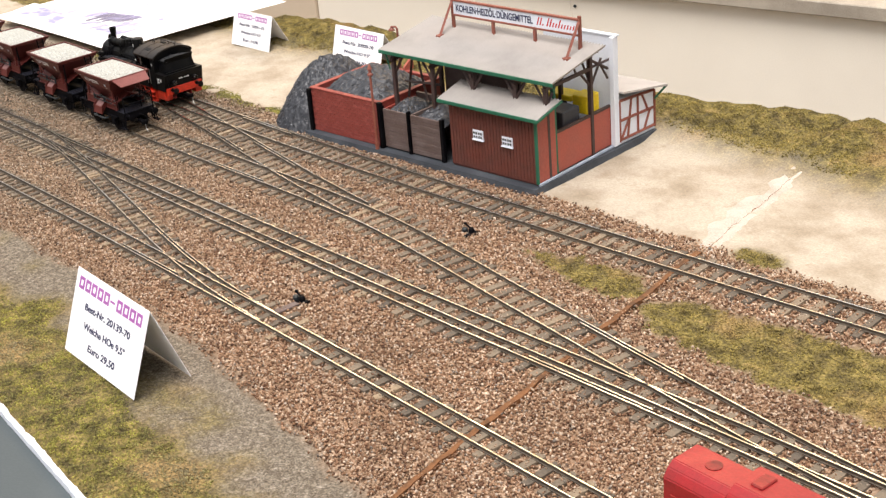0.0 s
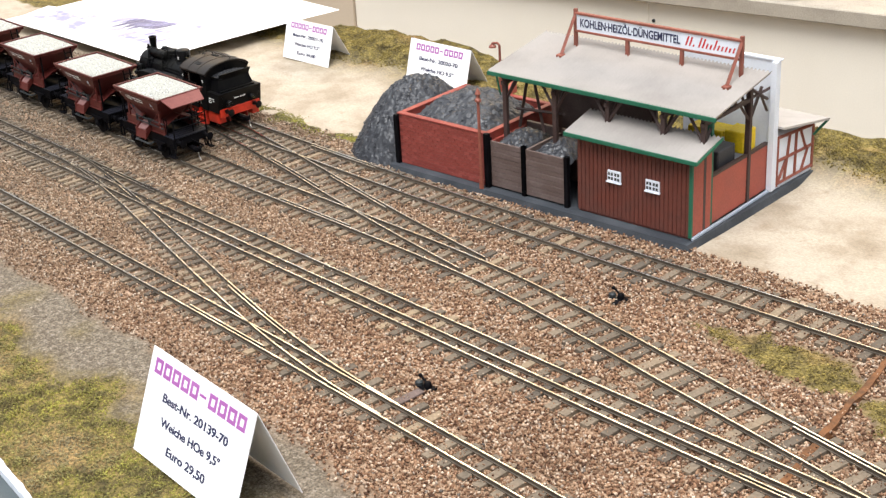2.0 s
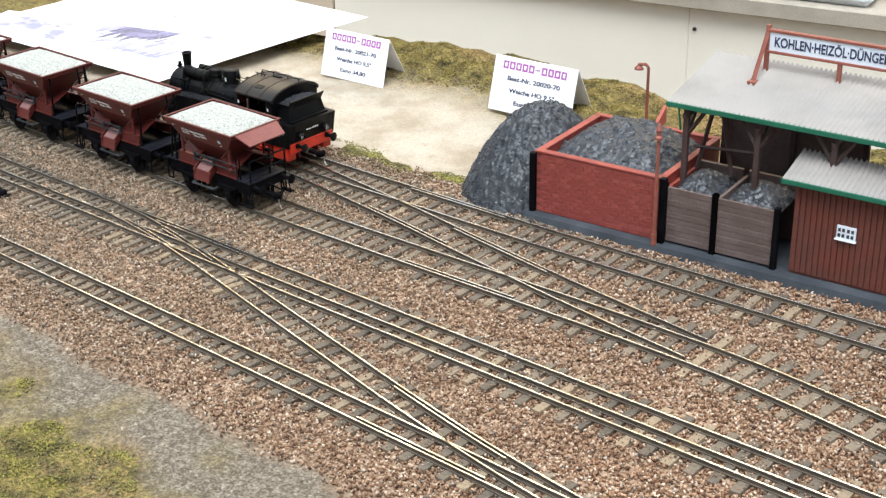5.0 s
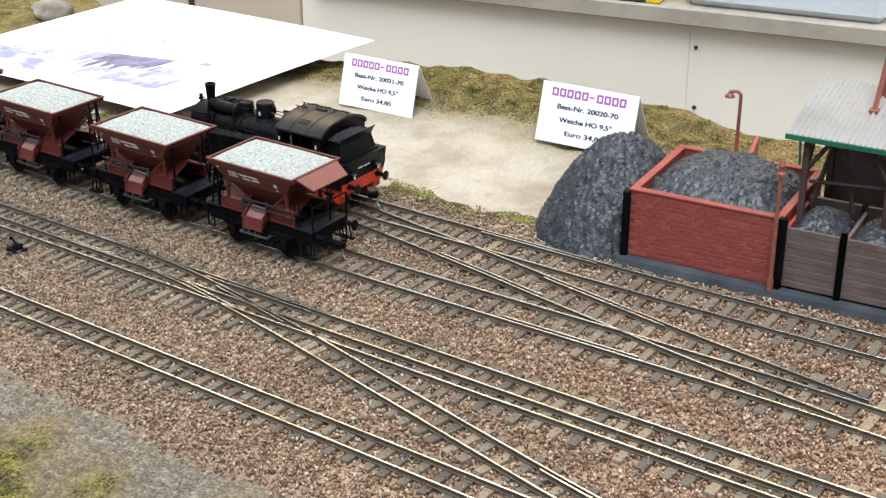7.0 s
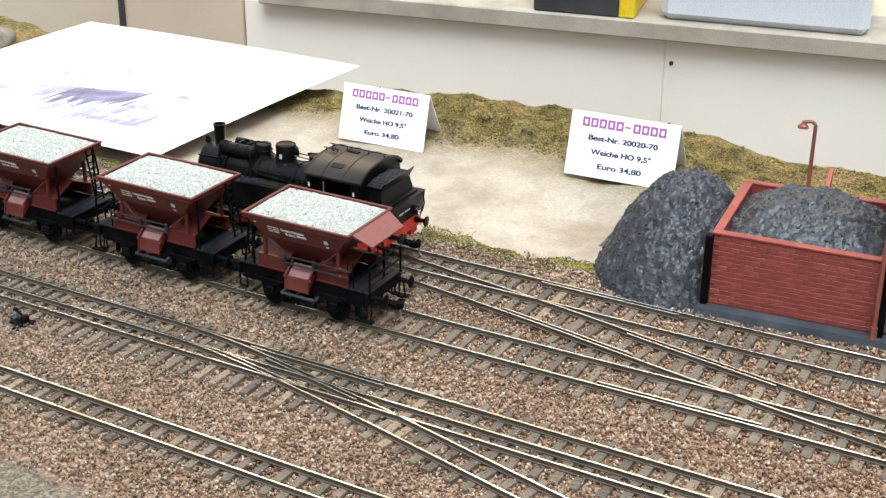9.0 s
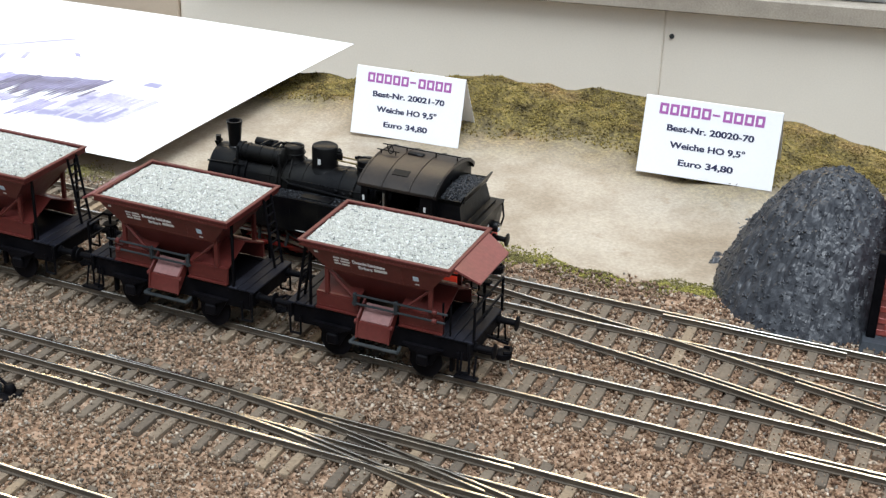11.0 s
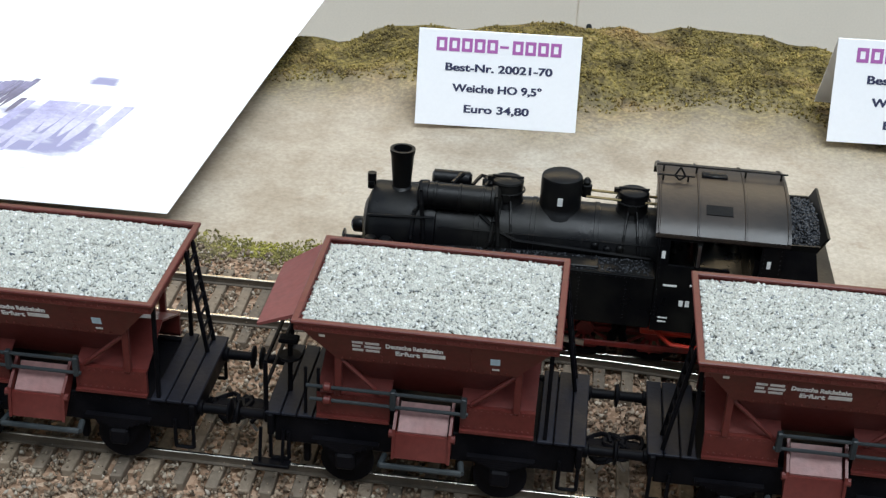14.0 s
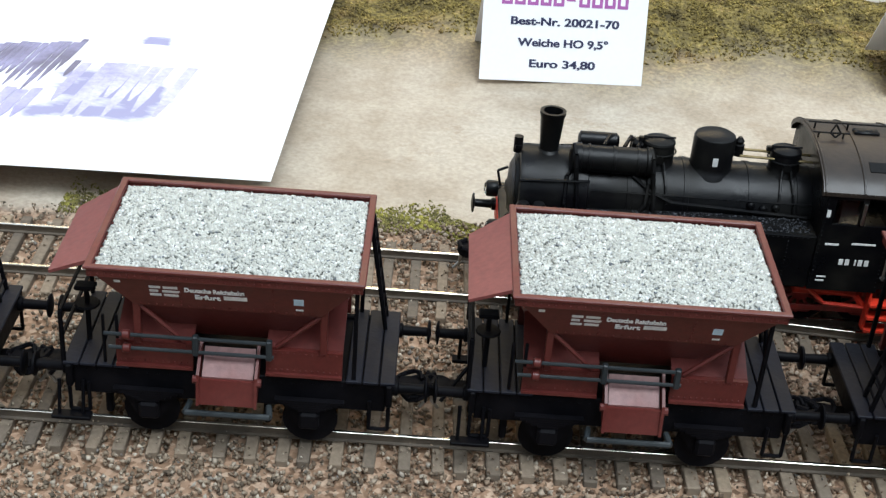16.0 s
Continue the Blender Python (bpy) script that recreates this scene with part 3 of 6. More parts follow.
LINE_XAB = smooth_line([(-90, -30.0), (-40, -29.2), (20, -31.2), (80, -40.8), (143, -54.0), (226, -71.4), (280, -80.4), (330, -85.2), (380, -87.0)])
G, N = 8.1, 5.0   # half the spacing of the standard and the narrow rails
rng_t = random.Random(5)

track_a = thing("narrow_gauge_track", "narrow gauge track with brassy rails on dark sleepers", "track")
rail(LINE_A, N, track_a), rail(LINE_A, -N, track_a)
track_b = thing("dual_gauge_track", "three rail dual gauge track on grey brown sleepers", "track")
rail(LINE_B, G, track_b), rail(LINE_B, -G, track_b), rail(LINE_B, G - 10.0, track_b)
track_c = thing("railway_track", "standard gauge track under the hopper wagons", "track")
rail(LINE_C, G, track_c), rail(LINE_C, -G, track_c)
track_e = thing("railway_track", "standard gauge track beside the coal yard", "track")
rail(LINE_E, G, track_e), rail(LINE_E, -G, track_e)
cross_ce = thing("crossover_track", "standard gauge crossover between two parallel tracks", "track")
rail(LINE_XCE, G, cross_ce, x_from=-20, x_to=282), rail(LINE_XCE, -G, cross_ce, x_from=-20, x_to=282)
cross_ab = thing("narrow_gauge_crossover", "narrow gauge crossover joining the dual gauge track", "track")
rail(LINE_XAB, N - 0.2, cross_ab, x_from=-40, x_to=352), rail(LINE_XAB, -N + 0.2, cross_ab, x_from=-40, x_to=352)

# check rails beside the crossings
for line, off, a, b, owner in ((LINE_C, -G + 2.0, 145, 205, track_c), (LINE_XCE, G - 2.0, 140, 200, cross_ce), (LINE_E, G - 2.0, 95, 152, track_e), (LINE_XCE, -G + 2.0, 92, 150, cross_ce),
                               (LINE_A, -N + 1.8, 215, 275, track_a), (LINE_XAB, N - 2.0, 212, 272, cross_ab), (LINE_B, G - 2.0, 30, 86, track_b), (LINE_XAB, N - 2.0, 40, 84, cross_ab), (LINE_XAB, -N + 2.0, 22, 62, cross_ab),
                               (LINE_C, G - 2.0, 470, 540, track_c), (LINE_B, -G + 2.0, 474, 545, track_b)):
    rail(line, off, owner, "check_rail", x_from=a, x_to=b)

lay_sleepers(LINE_A, track_a, 19, rng_t, x_to=235)
lay_sleepers(LINE_A, track_a, 19, rng_t, x_from=375)
lay_sleepers(LINE_A, track_a, 26, rng_t, x_from=240, x_to=372, shift=2.5)
lay_sleepers(LINE_B, track_b, 30, rng_t, x_to=-50)
lay_sleepers(LINE_B, track_b, 34, rng_t, x_from=-46, x_to=104, shift=-2)
lay_sleepers(LINE_B, track_b, 30, rng_t, x_from=108)
lay_sleepers(LINE_C, track_c, 30, rng_t, x_to=150)
lay_sleepers(LINE_C, track_c, 37, rng_t, x_from=156, x_to=320, shift=3.5)
lay_sleepers(LINE_C, track_c, 30, rng_t, x_from=326, x_to=520)
lay_sleepers(LINE_E, track_e, 30, rng_t, x_to=-30)
lay_sleepers(LINE_E, track_e, 37, rng_t, x_from=-26, x_to=150, shift=-3.5)
lay_sleepers(LINE_E, track_e, 30, rng_t, x_from=155)
lay_sleepers(LINE_XCE, cross_ce, 30, rng_t, x_from=118, x_to=190)
lay_sleepers(LINE_XAB, cross_ab, 20, rng_t, x_from=92, x_to=232)


# ---- ballast ----
def build_ballast():
    rng = np.random.default_rng(3)
    n = 300000
    x = -400 + 1040 * rng.random(n) ** 1.25
    y = rng.uniform(-150, 122, n)
    keep = np.zeros(len(x), bool)
    for i in range(len(x)):
        b, s, t = cover(x[i], y[i])
        keep[i] = rng.random() < b * (1.0 if x[i] > -150 else 0.5)
    x, y = x[keep], y[keep]
    z = np.array([-0.75 + 0.5 * hum(a, b, 25, 21) for a, b in zip(x, y)])
    size = rng.uniform(0.5, 1.0, len(x)) ** 1.4 * np.interp(x, [-120, 100, 420], [0.7, 0.86, 1.02])
    # few stones lie on the sleepers
    grid = {}
    for k, (cx, cy, ang, ln, w) in enumerate(SLEEPER_SPOTS):
        for gx in range(int((cx - 8) // 10), int((cx + 8) // 10) + 1):
            for gy in range(int((cy - ln / 2) // 10), int((cy + ln / 2) // 10) + 1):
                grid.setdefault((gx, gy), []).append(k)
    ok = np.ones(len(x), bool)
    for i in range(len(x)):
        for k in grid.get((int(x[i] // 10), int(y[i] // 10)), ()):
            cx, cy, ang, ln, w = SLEEPER_SPOTS[k]
            dx, dy = x[i] - cx, y[i] - cy
            u, v = dx * math.cos(ang) + dy * math.sin(ang), -dx * math.sin(ang) + dy * math.cos(ang)
            if abs(u) < w / 2 + 0.35 and abs(v) < ln / 2:
                ok[i] = abs(v) > ln / 2 - 3.0 and rng.random() < 0.5
                if rng.random() < 0.26:
                    ok[i] = True
                    z[i] += 1.0
                    size[i] *= 0.6
                break
    x, y, z, size = x[ok], y[ok], z[ok] + rng.uniform(-0.25, 0.45, ok.sum()), size[ok]
    return bits("ballast", np.stack([x, y, z], 1), size, STONE, 4)


stuff("ballast", build_ballast(), "loose reddish brown ballast stones between the tracks", "ballast")


# ---- lettering ----
BOLD_WHITE = surface("bold white lettering", (0.8, 0.8, 0.78), (0.72, 0.72, 0.7), 0.6, grit=0.03)


def text_mesh(words, size, material, width=None):
    """Words as a flat mesh in the x-z plane, centred on x, in millimetres of cap height size."""
    cu = bpy.data.curves.new("words", "FONT")
    cu.body, cu.size, cu.align_x, cu.extrude, cu.offset = words, size * 1.4 / 1000, "CENTER", 0.00004, size * 0.00003
    tmp = bpy.data.objects.new("words", cu)
    me = bpy.data.meshes.new_from_object(tmp)
    bpy.data.objects.remove(tmp)
    n = len(me.vertices)
    co = np.zeros(n * 3, np.float32)
    me.vertices.foreach_get("co", co)
    co = co.reshape(-1, 3)
    if width:
        co[:, 0] *= width / 1000 / max(1e-6, co[:, 0].max() - co[:, 0].min())
    # three close strokes for the bold face
    polys = [tuple(p.vertices) for p in me.polygons]
    step = 0.00003 * size if material is BOLD_WHITE else 0.00003 * size if size < 3.6 else 0.0
    verts, faces = [], []
    for k in (-1, 0, 1) if step else (-1,):
        verts += [(float(a) + k * step, -float(c) - 0.000012 * (k + 1), float(b)) for a, b, c in co]
        faces += [tuple(i + n * (k + 1) for i in f) for f in polys]
    bold = bpy.data.meshes.new("words")
    bold.from_pydata(verts, [], faces)
    bold.materials.append(material)
    return bold


def words(name, text, size, material, parent, m, width=None):
    ob = new(name, text_mesh(text, size, material, width))
    ob.parent = parent
    ob.matrix_basis = m
    return ob


# ---- hopper wagons ----
LOAD_BED = surface("packed grey gravel", (0.42, 0.425, 0.395), (0.47, 0.47, 0.44), 0.8, scale=500, fine=1500, relief=0.7)
def rivets(bm, spots, r=0.22, h=0.18):
    for x, y, z, sy in spots:
        rod(bm, (x, y, z), (x, y + sy * h, z), r, 6, r * 0.6)


def wheelset(parent, x, radius, material, half=8.4, rail_z=2.25, name="wheelset"):
    bm = B()
    rod(bm, (x, -half, rail_z + radius), (x, half, rail_z + radius), 0.9, 8)
    for s in (-1, 1):
        lathe(bm, (x, s * half, rail_z + radius), ((radius * 0.3, -1.3 * s), (radius * 0.35, -0.5 * s), (radius * 0.8, -0.3 * s), (radius * 0.82, -0.9 * s), (radius, -0.9 * s), (radius, 0.5 * s), (radius + 0.7, 0.6 * s), (radius + 0.7, 1.1 * s), (radius * 0.3, 1.1 * s)), 22, "y")
    return part(name, bm, material, parent, smooth=True)


def buffer(parent, x, y, z, way, reach=4.6, material=FRAME_BLACK):
    bm = B()
    lathe(bm, (x, y, z), ((1.35, 0), (1.35, 0.8 * way), (0.95, 1.0 * way), (0.85, (reach - 0.6) * way), (0.85, reach * way - 0.5 * way)), 12, "x")
    ob = part("buffer", bm, material, parent, smooth=True)
    bm = B()
    lathe(bm, (x, y, z), ((0.7, (reach - 0.7) * way), (2.1, (reach - 0.5) * way), (2.2, (reach - 0.2) * way), (1.6, reach * way), (0.3, (reach + 0.12) * way)), 14, "x")
    part("buffer_head", bm, material, ob, smooth=True)


def coupler(parent, x, way, z=8.2):
    bm = B()
    box(bm, min(x - 2 * way, x + 4.5 * way), max(x - 2 * way, x + 4.5 * way), -1.3, 1.3, z - 0.8, z + 0.8, 0.25)
    lathe(bm, (x + 5.0 * way, 0, z - 0.9), ((2.3, 0), (2.5, 0.5), (2.4, 1.6), (1.4, 1.9)), 10)
    pipe(bm, [(x + 4.5 * way, -2.2, z + 0.9), (x + 6.6 * way, -2.0, z + 1.3), (x + 7.2 * way, 0.6, z + 1.1), (x + 5.6 * way, 1.7, z + 1.3)], 0.5)
    ob = part("coupler", bm, FRAME_BLACK, parent, smooth=True)
    bm = B()
    pipe(bm, [(x + 3.5 * way, 0.6, z + 0.6), (x + 5.8 * way, 0.7, z + 0.3), (x + 6.6 * way, 0.7, z - 1.4), (x + 6.8 * way, 0.6, z - 3.6), (x + 8.0 * way, 0.5, z - 5.2)], 0.32, 8)
    part("coupling_hook", bm, STEEL, ob, "bright bent wire coupling hook", smooth=True)


def load_mesh():
    rng = np.random.default_rng(8)
    n = 13000
    x, y = rng.uniform(-20.6, 20.6, n), rng.uniform(-14.1, 14.1, n)
    dome = np.clip(1 - (x / 22) ** 4, 0, 1) * np.clip(1 - (y / 15) ** 4, 0, 1)
    z = 35.6 + 1.6 * dome + rng.uniform(-0.06, 0.06, n)
    return bits("load", np.stack([x, y, z], 1), rng.uniform(0.28, 0.47, n), LOAD_STONE, 9, flat=0.85)


WAGON_SIZE = Matrix.Diagonal((1.05, 1.0, 1.065, 1.0))   # longer and taller than the drawing below


def make_wagon(x, y, rz, label):
    w = thing("hopper_wagon", label, "hopper wagon", x, y, 0, rz, group="train of hopper wagons")
    w.matrix_basis = w.matrix_basis @ WAGON_SIZE
    # hopper body: a flared upper part over a funnel
    bm = B()
    hexa(bm, [(-15.0, -11.4, 28.0), (15.0, -11.4, 28.0), (15.0, 11.4, 28.0), (-15.0, 11.4, 28.0)], [(-21.2, -14.8, 35.8), (21.2, -14.8, 35.8), (21.2, 14.8, 35.8), (-21.2, 14.8, 35.8)])
    hexa(bm, [(-8.0, -5.0, 19), (8.0, -5.0, 19), (8.0, 5.0, 19), (-8.0, 5.0, 19)], [(-14.8, -10.6, 28.2), (14.8, -10.6, 28.2), (14.8, 10.6, 28.2), (-14.8, 10.6, 28.2)])
    body = part("hopper", bm, WAGON_RED, w)
    bm = B()
    for s in (-1, 1):
        box(bm, -22.0, 22.0, min(s * 14.3, s * 15.5), max(s * 14.3, s * 15.5), 36.3, 36.9, 0.15)
        box(bm, -21.6, 21.6, min(s * 14.6, s * 15.05), max(s * 14.6, s * 15.05), 34.9, 36.4, 0.1)
        box(bm, min(s * 20.8, s * 22.0), max(s * 20.8, s * 22.0), -15.48, 15.48, 36.28, 36.88, 0.15)
        box(bm, min(s * 21.1, s * 21.6), max(s * 21.1, s * 21.6), -15.0, 15.0, 34.9, 36.38, 0.1)
    part("rim", bm, WAGON_RED, body)
    bm = B()
    for s in (-1, 1):
        rivets(bm, [(-21.0 + 1.165 * i, s * 15.05, 35.5, s) for i in range(37)], 0.2)
        rivets(bm, [(xx, s * (11.45 + (z - 28) * 0.436), z, s) for xx in (-7.4, 7.4) for z in (28.8, 29.8, 30.8, 31.8, 32.8, 33.8)], 0.18)
        rivets(bm, [(-14 + 1.3 * i, s * 11.75, 28.6, s) for i in range(22)], 0.16)
    part("riveting", bm, WAGON_RED, body)["kind"] = "stuff"
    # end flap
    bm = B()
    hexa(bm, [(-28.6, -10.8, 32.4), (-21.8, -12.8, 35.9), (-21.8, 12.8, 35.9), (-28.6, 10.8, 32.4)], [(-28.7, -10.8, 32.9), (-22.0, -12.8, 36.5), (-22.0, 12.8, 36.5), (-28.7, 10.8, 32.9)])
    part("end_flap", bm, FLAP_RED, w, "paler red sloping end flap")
    # saddle plates and legs
    for s in (-1, 1):
        for a, b in ((-18.6, -6.0), (6.0, 18.6)):
            bm = B()
            hexa(bm, [(a, s * 10.8, 15.8), (b, s * 10.8, 15.8), (b, s * 9.9, 15.8), (a, s * 9.9, 15.8)], [(a, s * 10.8, 20.6), (b, s * 10.8, 20.6), (b, s * 9.9, 20.6), (a, s * 9.9, 20.6)])
            hexa(bm, [(a, s * 11.4, 15.7), (b, s * 11.4, 15.7), (b, s * 9.9, 15.7), (a, s * 9.9, 15.7)], [(a, s * 11.4, 16.2), (b, s * 11.4, 16.2), (b, s * 9.9, 16.2), (a, s * 9.9, 16.2)])
            rivets(bm, [(a + 0.6 + i * 1.0, s * 10.8, 16.8, s) for i in range(int((b - a) / 1.0))], 0.17)
            rivets(bm, [(a + 0.6 + i * 1.0, s * 10.8, 20.1, s) for i in range(int((b - a) / 1.0))], 0.17)
            part("side_plate", bm, WAGON_RED, w)
            bm = B()
            hexa(bm, [(a, s * 9.8, 20.2), (b, s * 9.8, 20.2), (b, 0, 24.5), (a, 0, 24.5)], [(a, s * 9.8, 20.6), (b, s * 9.8, 20.6), (b, 0, 24.9), (a, 0, 24.9)])
            part("saddle", bm, WAGON_RED, w)
        for xx in (-14.9, 15.4):
            bm = B()
            box(bm, xx - 0.6, xx + 0.6, s * 10.6 - 0.6, s * 10.6 + 0.6, 20.4, 29.0, 0.15)
            part("leg", bm, WAGON_RED, w)
            bm = B()
            rod(bm, (xx, s * 10.7, 28.0), (xx * 0.5, s * 10.5, 21.0), 0.4, 6)
            part("brace", bm, WAGON_RED, w)
        # chute
        bm = B()
        hexa(bm, [(-4.2, s * 9.3, 18.9), (4.2, s * 9.3, 18.9), (4.2, s * 13.4, 15.6), (-4.2, s * 13.4, 15.6)], [(-4.2, s * 9.3, 19.5), (4.2, s * 9.3, 19.5), (4.2, s * 13.5, 16.2), (-4.2, s * 13.5, 16.2)])
        chute = part("chute", bm, WAGON_GREY, w, "pale worn chute floor")
        bm = B()
        hexa(bm, [(-4.5, s * 15.0, 11.6), (4.5, s * 15.0, 11.6), (4.5, s * 14.0, 11.8), (-4.5, s * 14.0, 11.8)], [(-4.5, s * 14.0, 15.9), (4.5, s * 14.0, 15.9), (4.5, s * 13.2, 15.9), (-4.5, s * 13.2, 15.9)])
        part("lip", bm, WAGON_RED, chute)
        for xx in (-5.0, 4.5):
            bm = B()
            hexa(bm, [(xx, s * 9.2, 17.6), (xx + 0.5, s * 9.2, 17.6), (xx + 0.5, s * 15.3, 11.5), (xx, s * 15.3, 11.5)], [(xx, s * 9.2, 20.8), (xx + 0.5, s * 9.2, 20.8), (xx + 0.5, s * 14.4, 17.0), (xx, s * 14.4, 17.0)])
            rod(bm, (xx + 0.25, s * 14.0 - 0.01, 15.9), (xx + (-0.6 if xx < 0 else 1.1), s * 14.0, 15.9), 0.7, 8)
            part("cheek", bm, WAGON_RED, chute)
        bm = B()
        pipe(bm, [(-6.6, s * 11.4, 9.4), (-7.0, s * 14.2, 9.2), (7.0, s * 14.2, 9.2), (6.6, s * 11.4, 9.4)], 0.55, 8)
        part("step_bar", bm, ROD_GREY, w, "blue grey step bar", smooth=True)
        for zz, x0, x1 in ((19.8, -19.6, 7.4), (22.4, -20.2, 6.2)):
            bm = B()
            rod(bm, (x0, s * 11.9, zz), (x1, s * 11.9, zz), 0.34, 8)
            part("lock_shaft", bm, ROD_GREY, w, "dark grey chute lock shaft", smooth=True)
        for xx in (-5.4, 6.6):
            bm = B()
            box(bm, xx - 0.5, xx + 0.5, s * 11.8 - 0.6, s * 11.8 + 0.6, 19.2, 23.0, 0.2)
            part("shaft_lever", bm, ROD_GREY, w)
        for zz in (19.8, 22.4):
            bm = B()
            lathe(bm, (-16.6, s * 11.9, zz), ((0.5, -0.7), (0.85, -0.5), (0.85, 0.5), (0.5, 0.7)), 10, "x")
            part("shaft_bearing", bm, WAGON_RED, w, smooth=True)
        # markings
        def mark(name, x0, x1, z0, z1, mat, parent=body):
            bm = B()
            o = [s * (11.4 + (z - 28) * 0.4359 + 0.07) for z in (z0, z1)]
            hexa(bm, [(x0, o[0], z0), (x1, o[0], z0), (x1, o[0] - s * 0.1, z0), (x0, o[0] - s * 0.1, z0)], [(x0, o[1], z1), (x1, o[1], z1), (x1, o[1] - s * 0.1, z1), (x0, o[1] - s * 0.1, z1)])
            part(name, bm, mat, parent)
        flip = -s
        for k in range(3):
            for p, q in ((-12.2, -10.4 - 0.4 * (k % 2)), (-10.0 - 0.2 * (k % 2), -7.7 + 0.3 * (k % 2))):
                a, b = sorted((flip * p, flip * q))
                mark("lettering", a, b, 32.6 - 0.95 * k, 33.15 - 0.95 * k, WHITE_MARK)
        a, b = sorted((flip * -0.5, flip * 3.2))
        mark("lettering", a, b, 30.75, 31.65, WHITE_MARK)
        a, b = sorted((flip * 10.6, flip * 12.2))
        mark("plate", a, b, 30.6, 32.1, BLUE_MARK)
        a, b = sorted((flip * -17.6, flip * -16.6))
        mark("plate", a, b, 33.4, 34.0, WHITE_MARK)
        a, b = sorted((flip * 10.9, flip * 12.1))
        mark("lettering", a, b, 29.2, 29.6, WHITE_MARK)
        tilt = math.degrees(math.atan(0.4359))
        for line, lu, lz, lw in (("Deutsche Reichsbahn", -1.9, 32.2, 9.4), ("Erfurt", -3.1, 30.6, 4.0)):
            words("lettering", line, 1.1, BOLD_WHITE, body, pose(flip * lu / 1000, s * (11.4 + (lz - 28) * 0.4359 + 0.1) / 1000, lz / 1000, 0, 0, 0 if s < 0 else 180) @ pose(0, 0, 0, tilt), lw)
        # underframe
        bm = B()
        box(bm, -26.0, 26.0, min(s * 9.6, s * 10.7), max(s * 9.6, s * 10.7), 9.4, 15.2, 0.2)
        rivets(bm, [(-25.5 + 1.7 * i, s * 10.7, 14.2, s) for i in range(31)], 0.17)
        part("solebar", bm, FRAME_BLACK, w)
        for xx in (-13.4, 13.4):
            bm = B()
            hexa(bm, [(xx - 1.6, s * 10.6, 5.2), (xx + 1.6, s * 10.6, 5.2), (xx + 1.6, s * 11.2, 5.2), (xx - 1.6, s * 11.2, 5.2)], [(xx - 5.0, s * 10.6, 10.8), (xx + 5.0, s * 10.6, 10.8), (xx + 5.0, s * 11.2, 10.8), (xx - 5.0, s * 11.2, 10.8)])
            part("axle_guard", bm, FRAME_BLACK, w)
            bm = B()
            box(bm, xx - 1.7, xx + 1.7, min(s * 11.0, s * 12.8), max(s * 11.0, s * 12.8), 6.0, 9.4, 0.5)
            part("axle_box", bm, FRAME_BLACK, w)
            bm = B()
            for k in range(5):
                box(bm, xx - 5.8 + k * 1.0, xx + 5.8 - k * 1.0, min(s * 11.3, s * 12.5), max(s * 11.3, s * 12.5), 11.4 - 0.45 * k, 11.8 - 0.45 * k)
            part("leaf_spring", bm, FRAME_BLACK, w)
            bm = B()
            box(bm, xx - 7.9, xx - 6.7, min(s * 7.6, s * 9.3), max(s * 7.6, s * 9.3), 4.4, 9.0, 0.3)
            part("brake_shoe", bm, FRAME_BLACK, w)
    for xx in (-13.4, 13.4):
        wheelset(w, xx, 4.0, FRAME_BLACK)
    bm = B()
    box(bm, -25.9, 25.9, -9.5, 9.5, 12.4, 14.6)
    part("floor_frame", bm, FRAME_BLACK, w)
    for s in (-1, 1):
        bm = B()
        box(bm, min(s * 26.0, s * 27.1), max(s * 26.0, s * 27.1), -11.8, 11.8, 11.0, 15.4, 0.25)
        part("buffer_beam", bm, FRAME_BLACK, w)
        for yy in (-9, 9):
            buffer(w, s * 27.1, yy, 13.4, s, 5.9)
        coupler(w, s * 27.1, s)
        a0 = 19.2 if s > 0 else -27.6
        for k in range(3 if s > 0 else 4):
            bm = B()
            box(bm, a0 + 2.8 * k + 0.1, a0 + 2.8 * k + 2.7, -11.4, 11.4, 15.2, 15.8, 0.15)
            part("plank", bm, DECK_BLACK, w)
        for yy in (-11.4, 11.4):
            bm = B()
            pipe(bm, [(s * 26.6, yy, 12), (s * 26.6, yy, 6.4), (s * 23.4, yy, 6.4), (s * 23.4, yy, 12)], 0.35)
            part("shunter_step", bm, FRAME_BLACK, w)
    # ladder at one end, brake stand at the other
    bm = B()
    for yy in (5.4, 9.8):
        rod(bm, (25.0, yy, 15.8), (21.8, yy, 36.0), 0.42, 6)
    for k in range(7):
        t = 0.1 + 0.13 * k
        rod(bm, (25.0 - 3.2 * t, 5.4, 15.8 + 20.2 * t), (25.0 - 3.2 * t, 9.8, 15.8 + 20.2 * t), 0.28, 6)
    part("ladder", bm, FRAME_BLACK, w)
    for yy in (-10.6, 10.6):
        bm = B()
        box(bm, 20.2, 20.9, yy - 0.4, yy + 0.4, 15.7, 35.0, 0.1)
        part("end_post", bm, FRAME_BLACK, w)
    for yy in (-10.8, 10.8):
        bm = B()
        rod(bm, (-27.4, yy, 15.6), (-27.4, yy, 25.4), 0.42, 6)
        part("railing_post", bm, FRAME_BLACK, w)
    for zz in (20.5, 25.4):
        bm = B()
        rod(bm, (-27.4, -10.8, zz), (-27.4, 10.8, zz), 0.36, 6)
        part("end_rail", bm, FRAME_BLACK, w)
    bm = B()
    rod(bm, (-24.6, -4, 15.6), (-24.6, -4, 26.0), 0.45, 8)
    box(bm, -26.4, -23.0, -5.2, -2.8, 25.8, 26.6, 0.2)
    lathe(bm, (-24.6, -4, 22.6), ((2.0, 0), (2.2, 0.25), (2.0, 0.5)), 12)
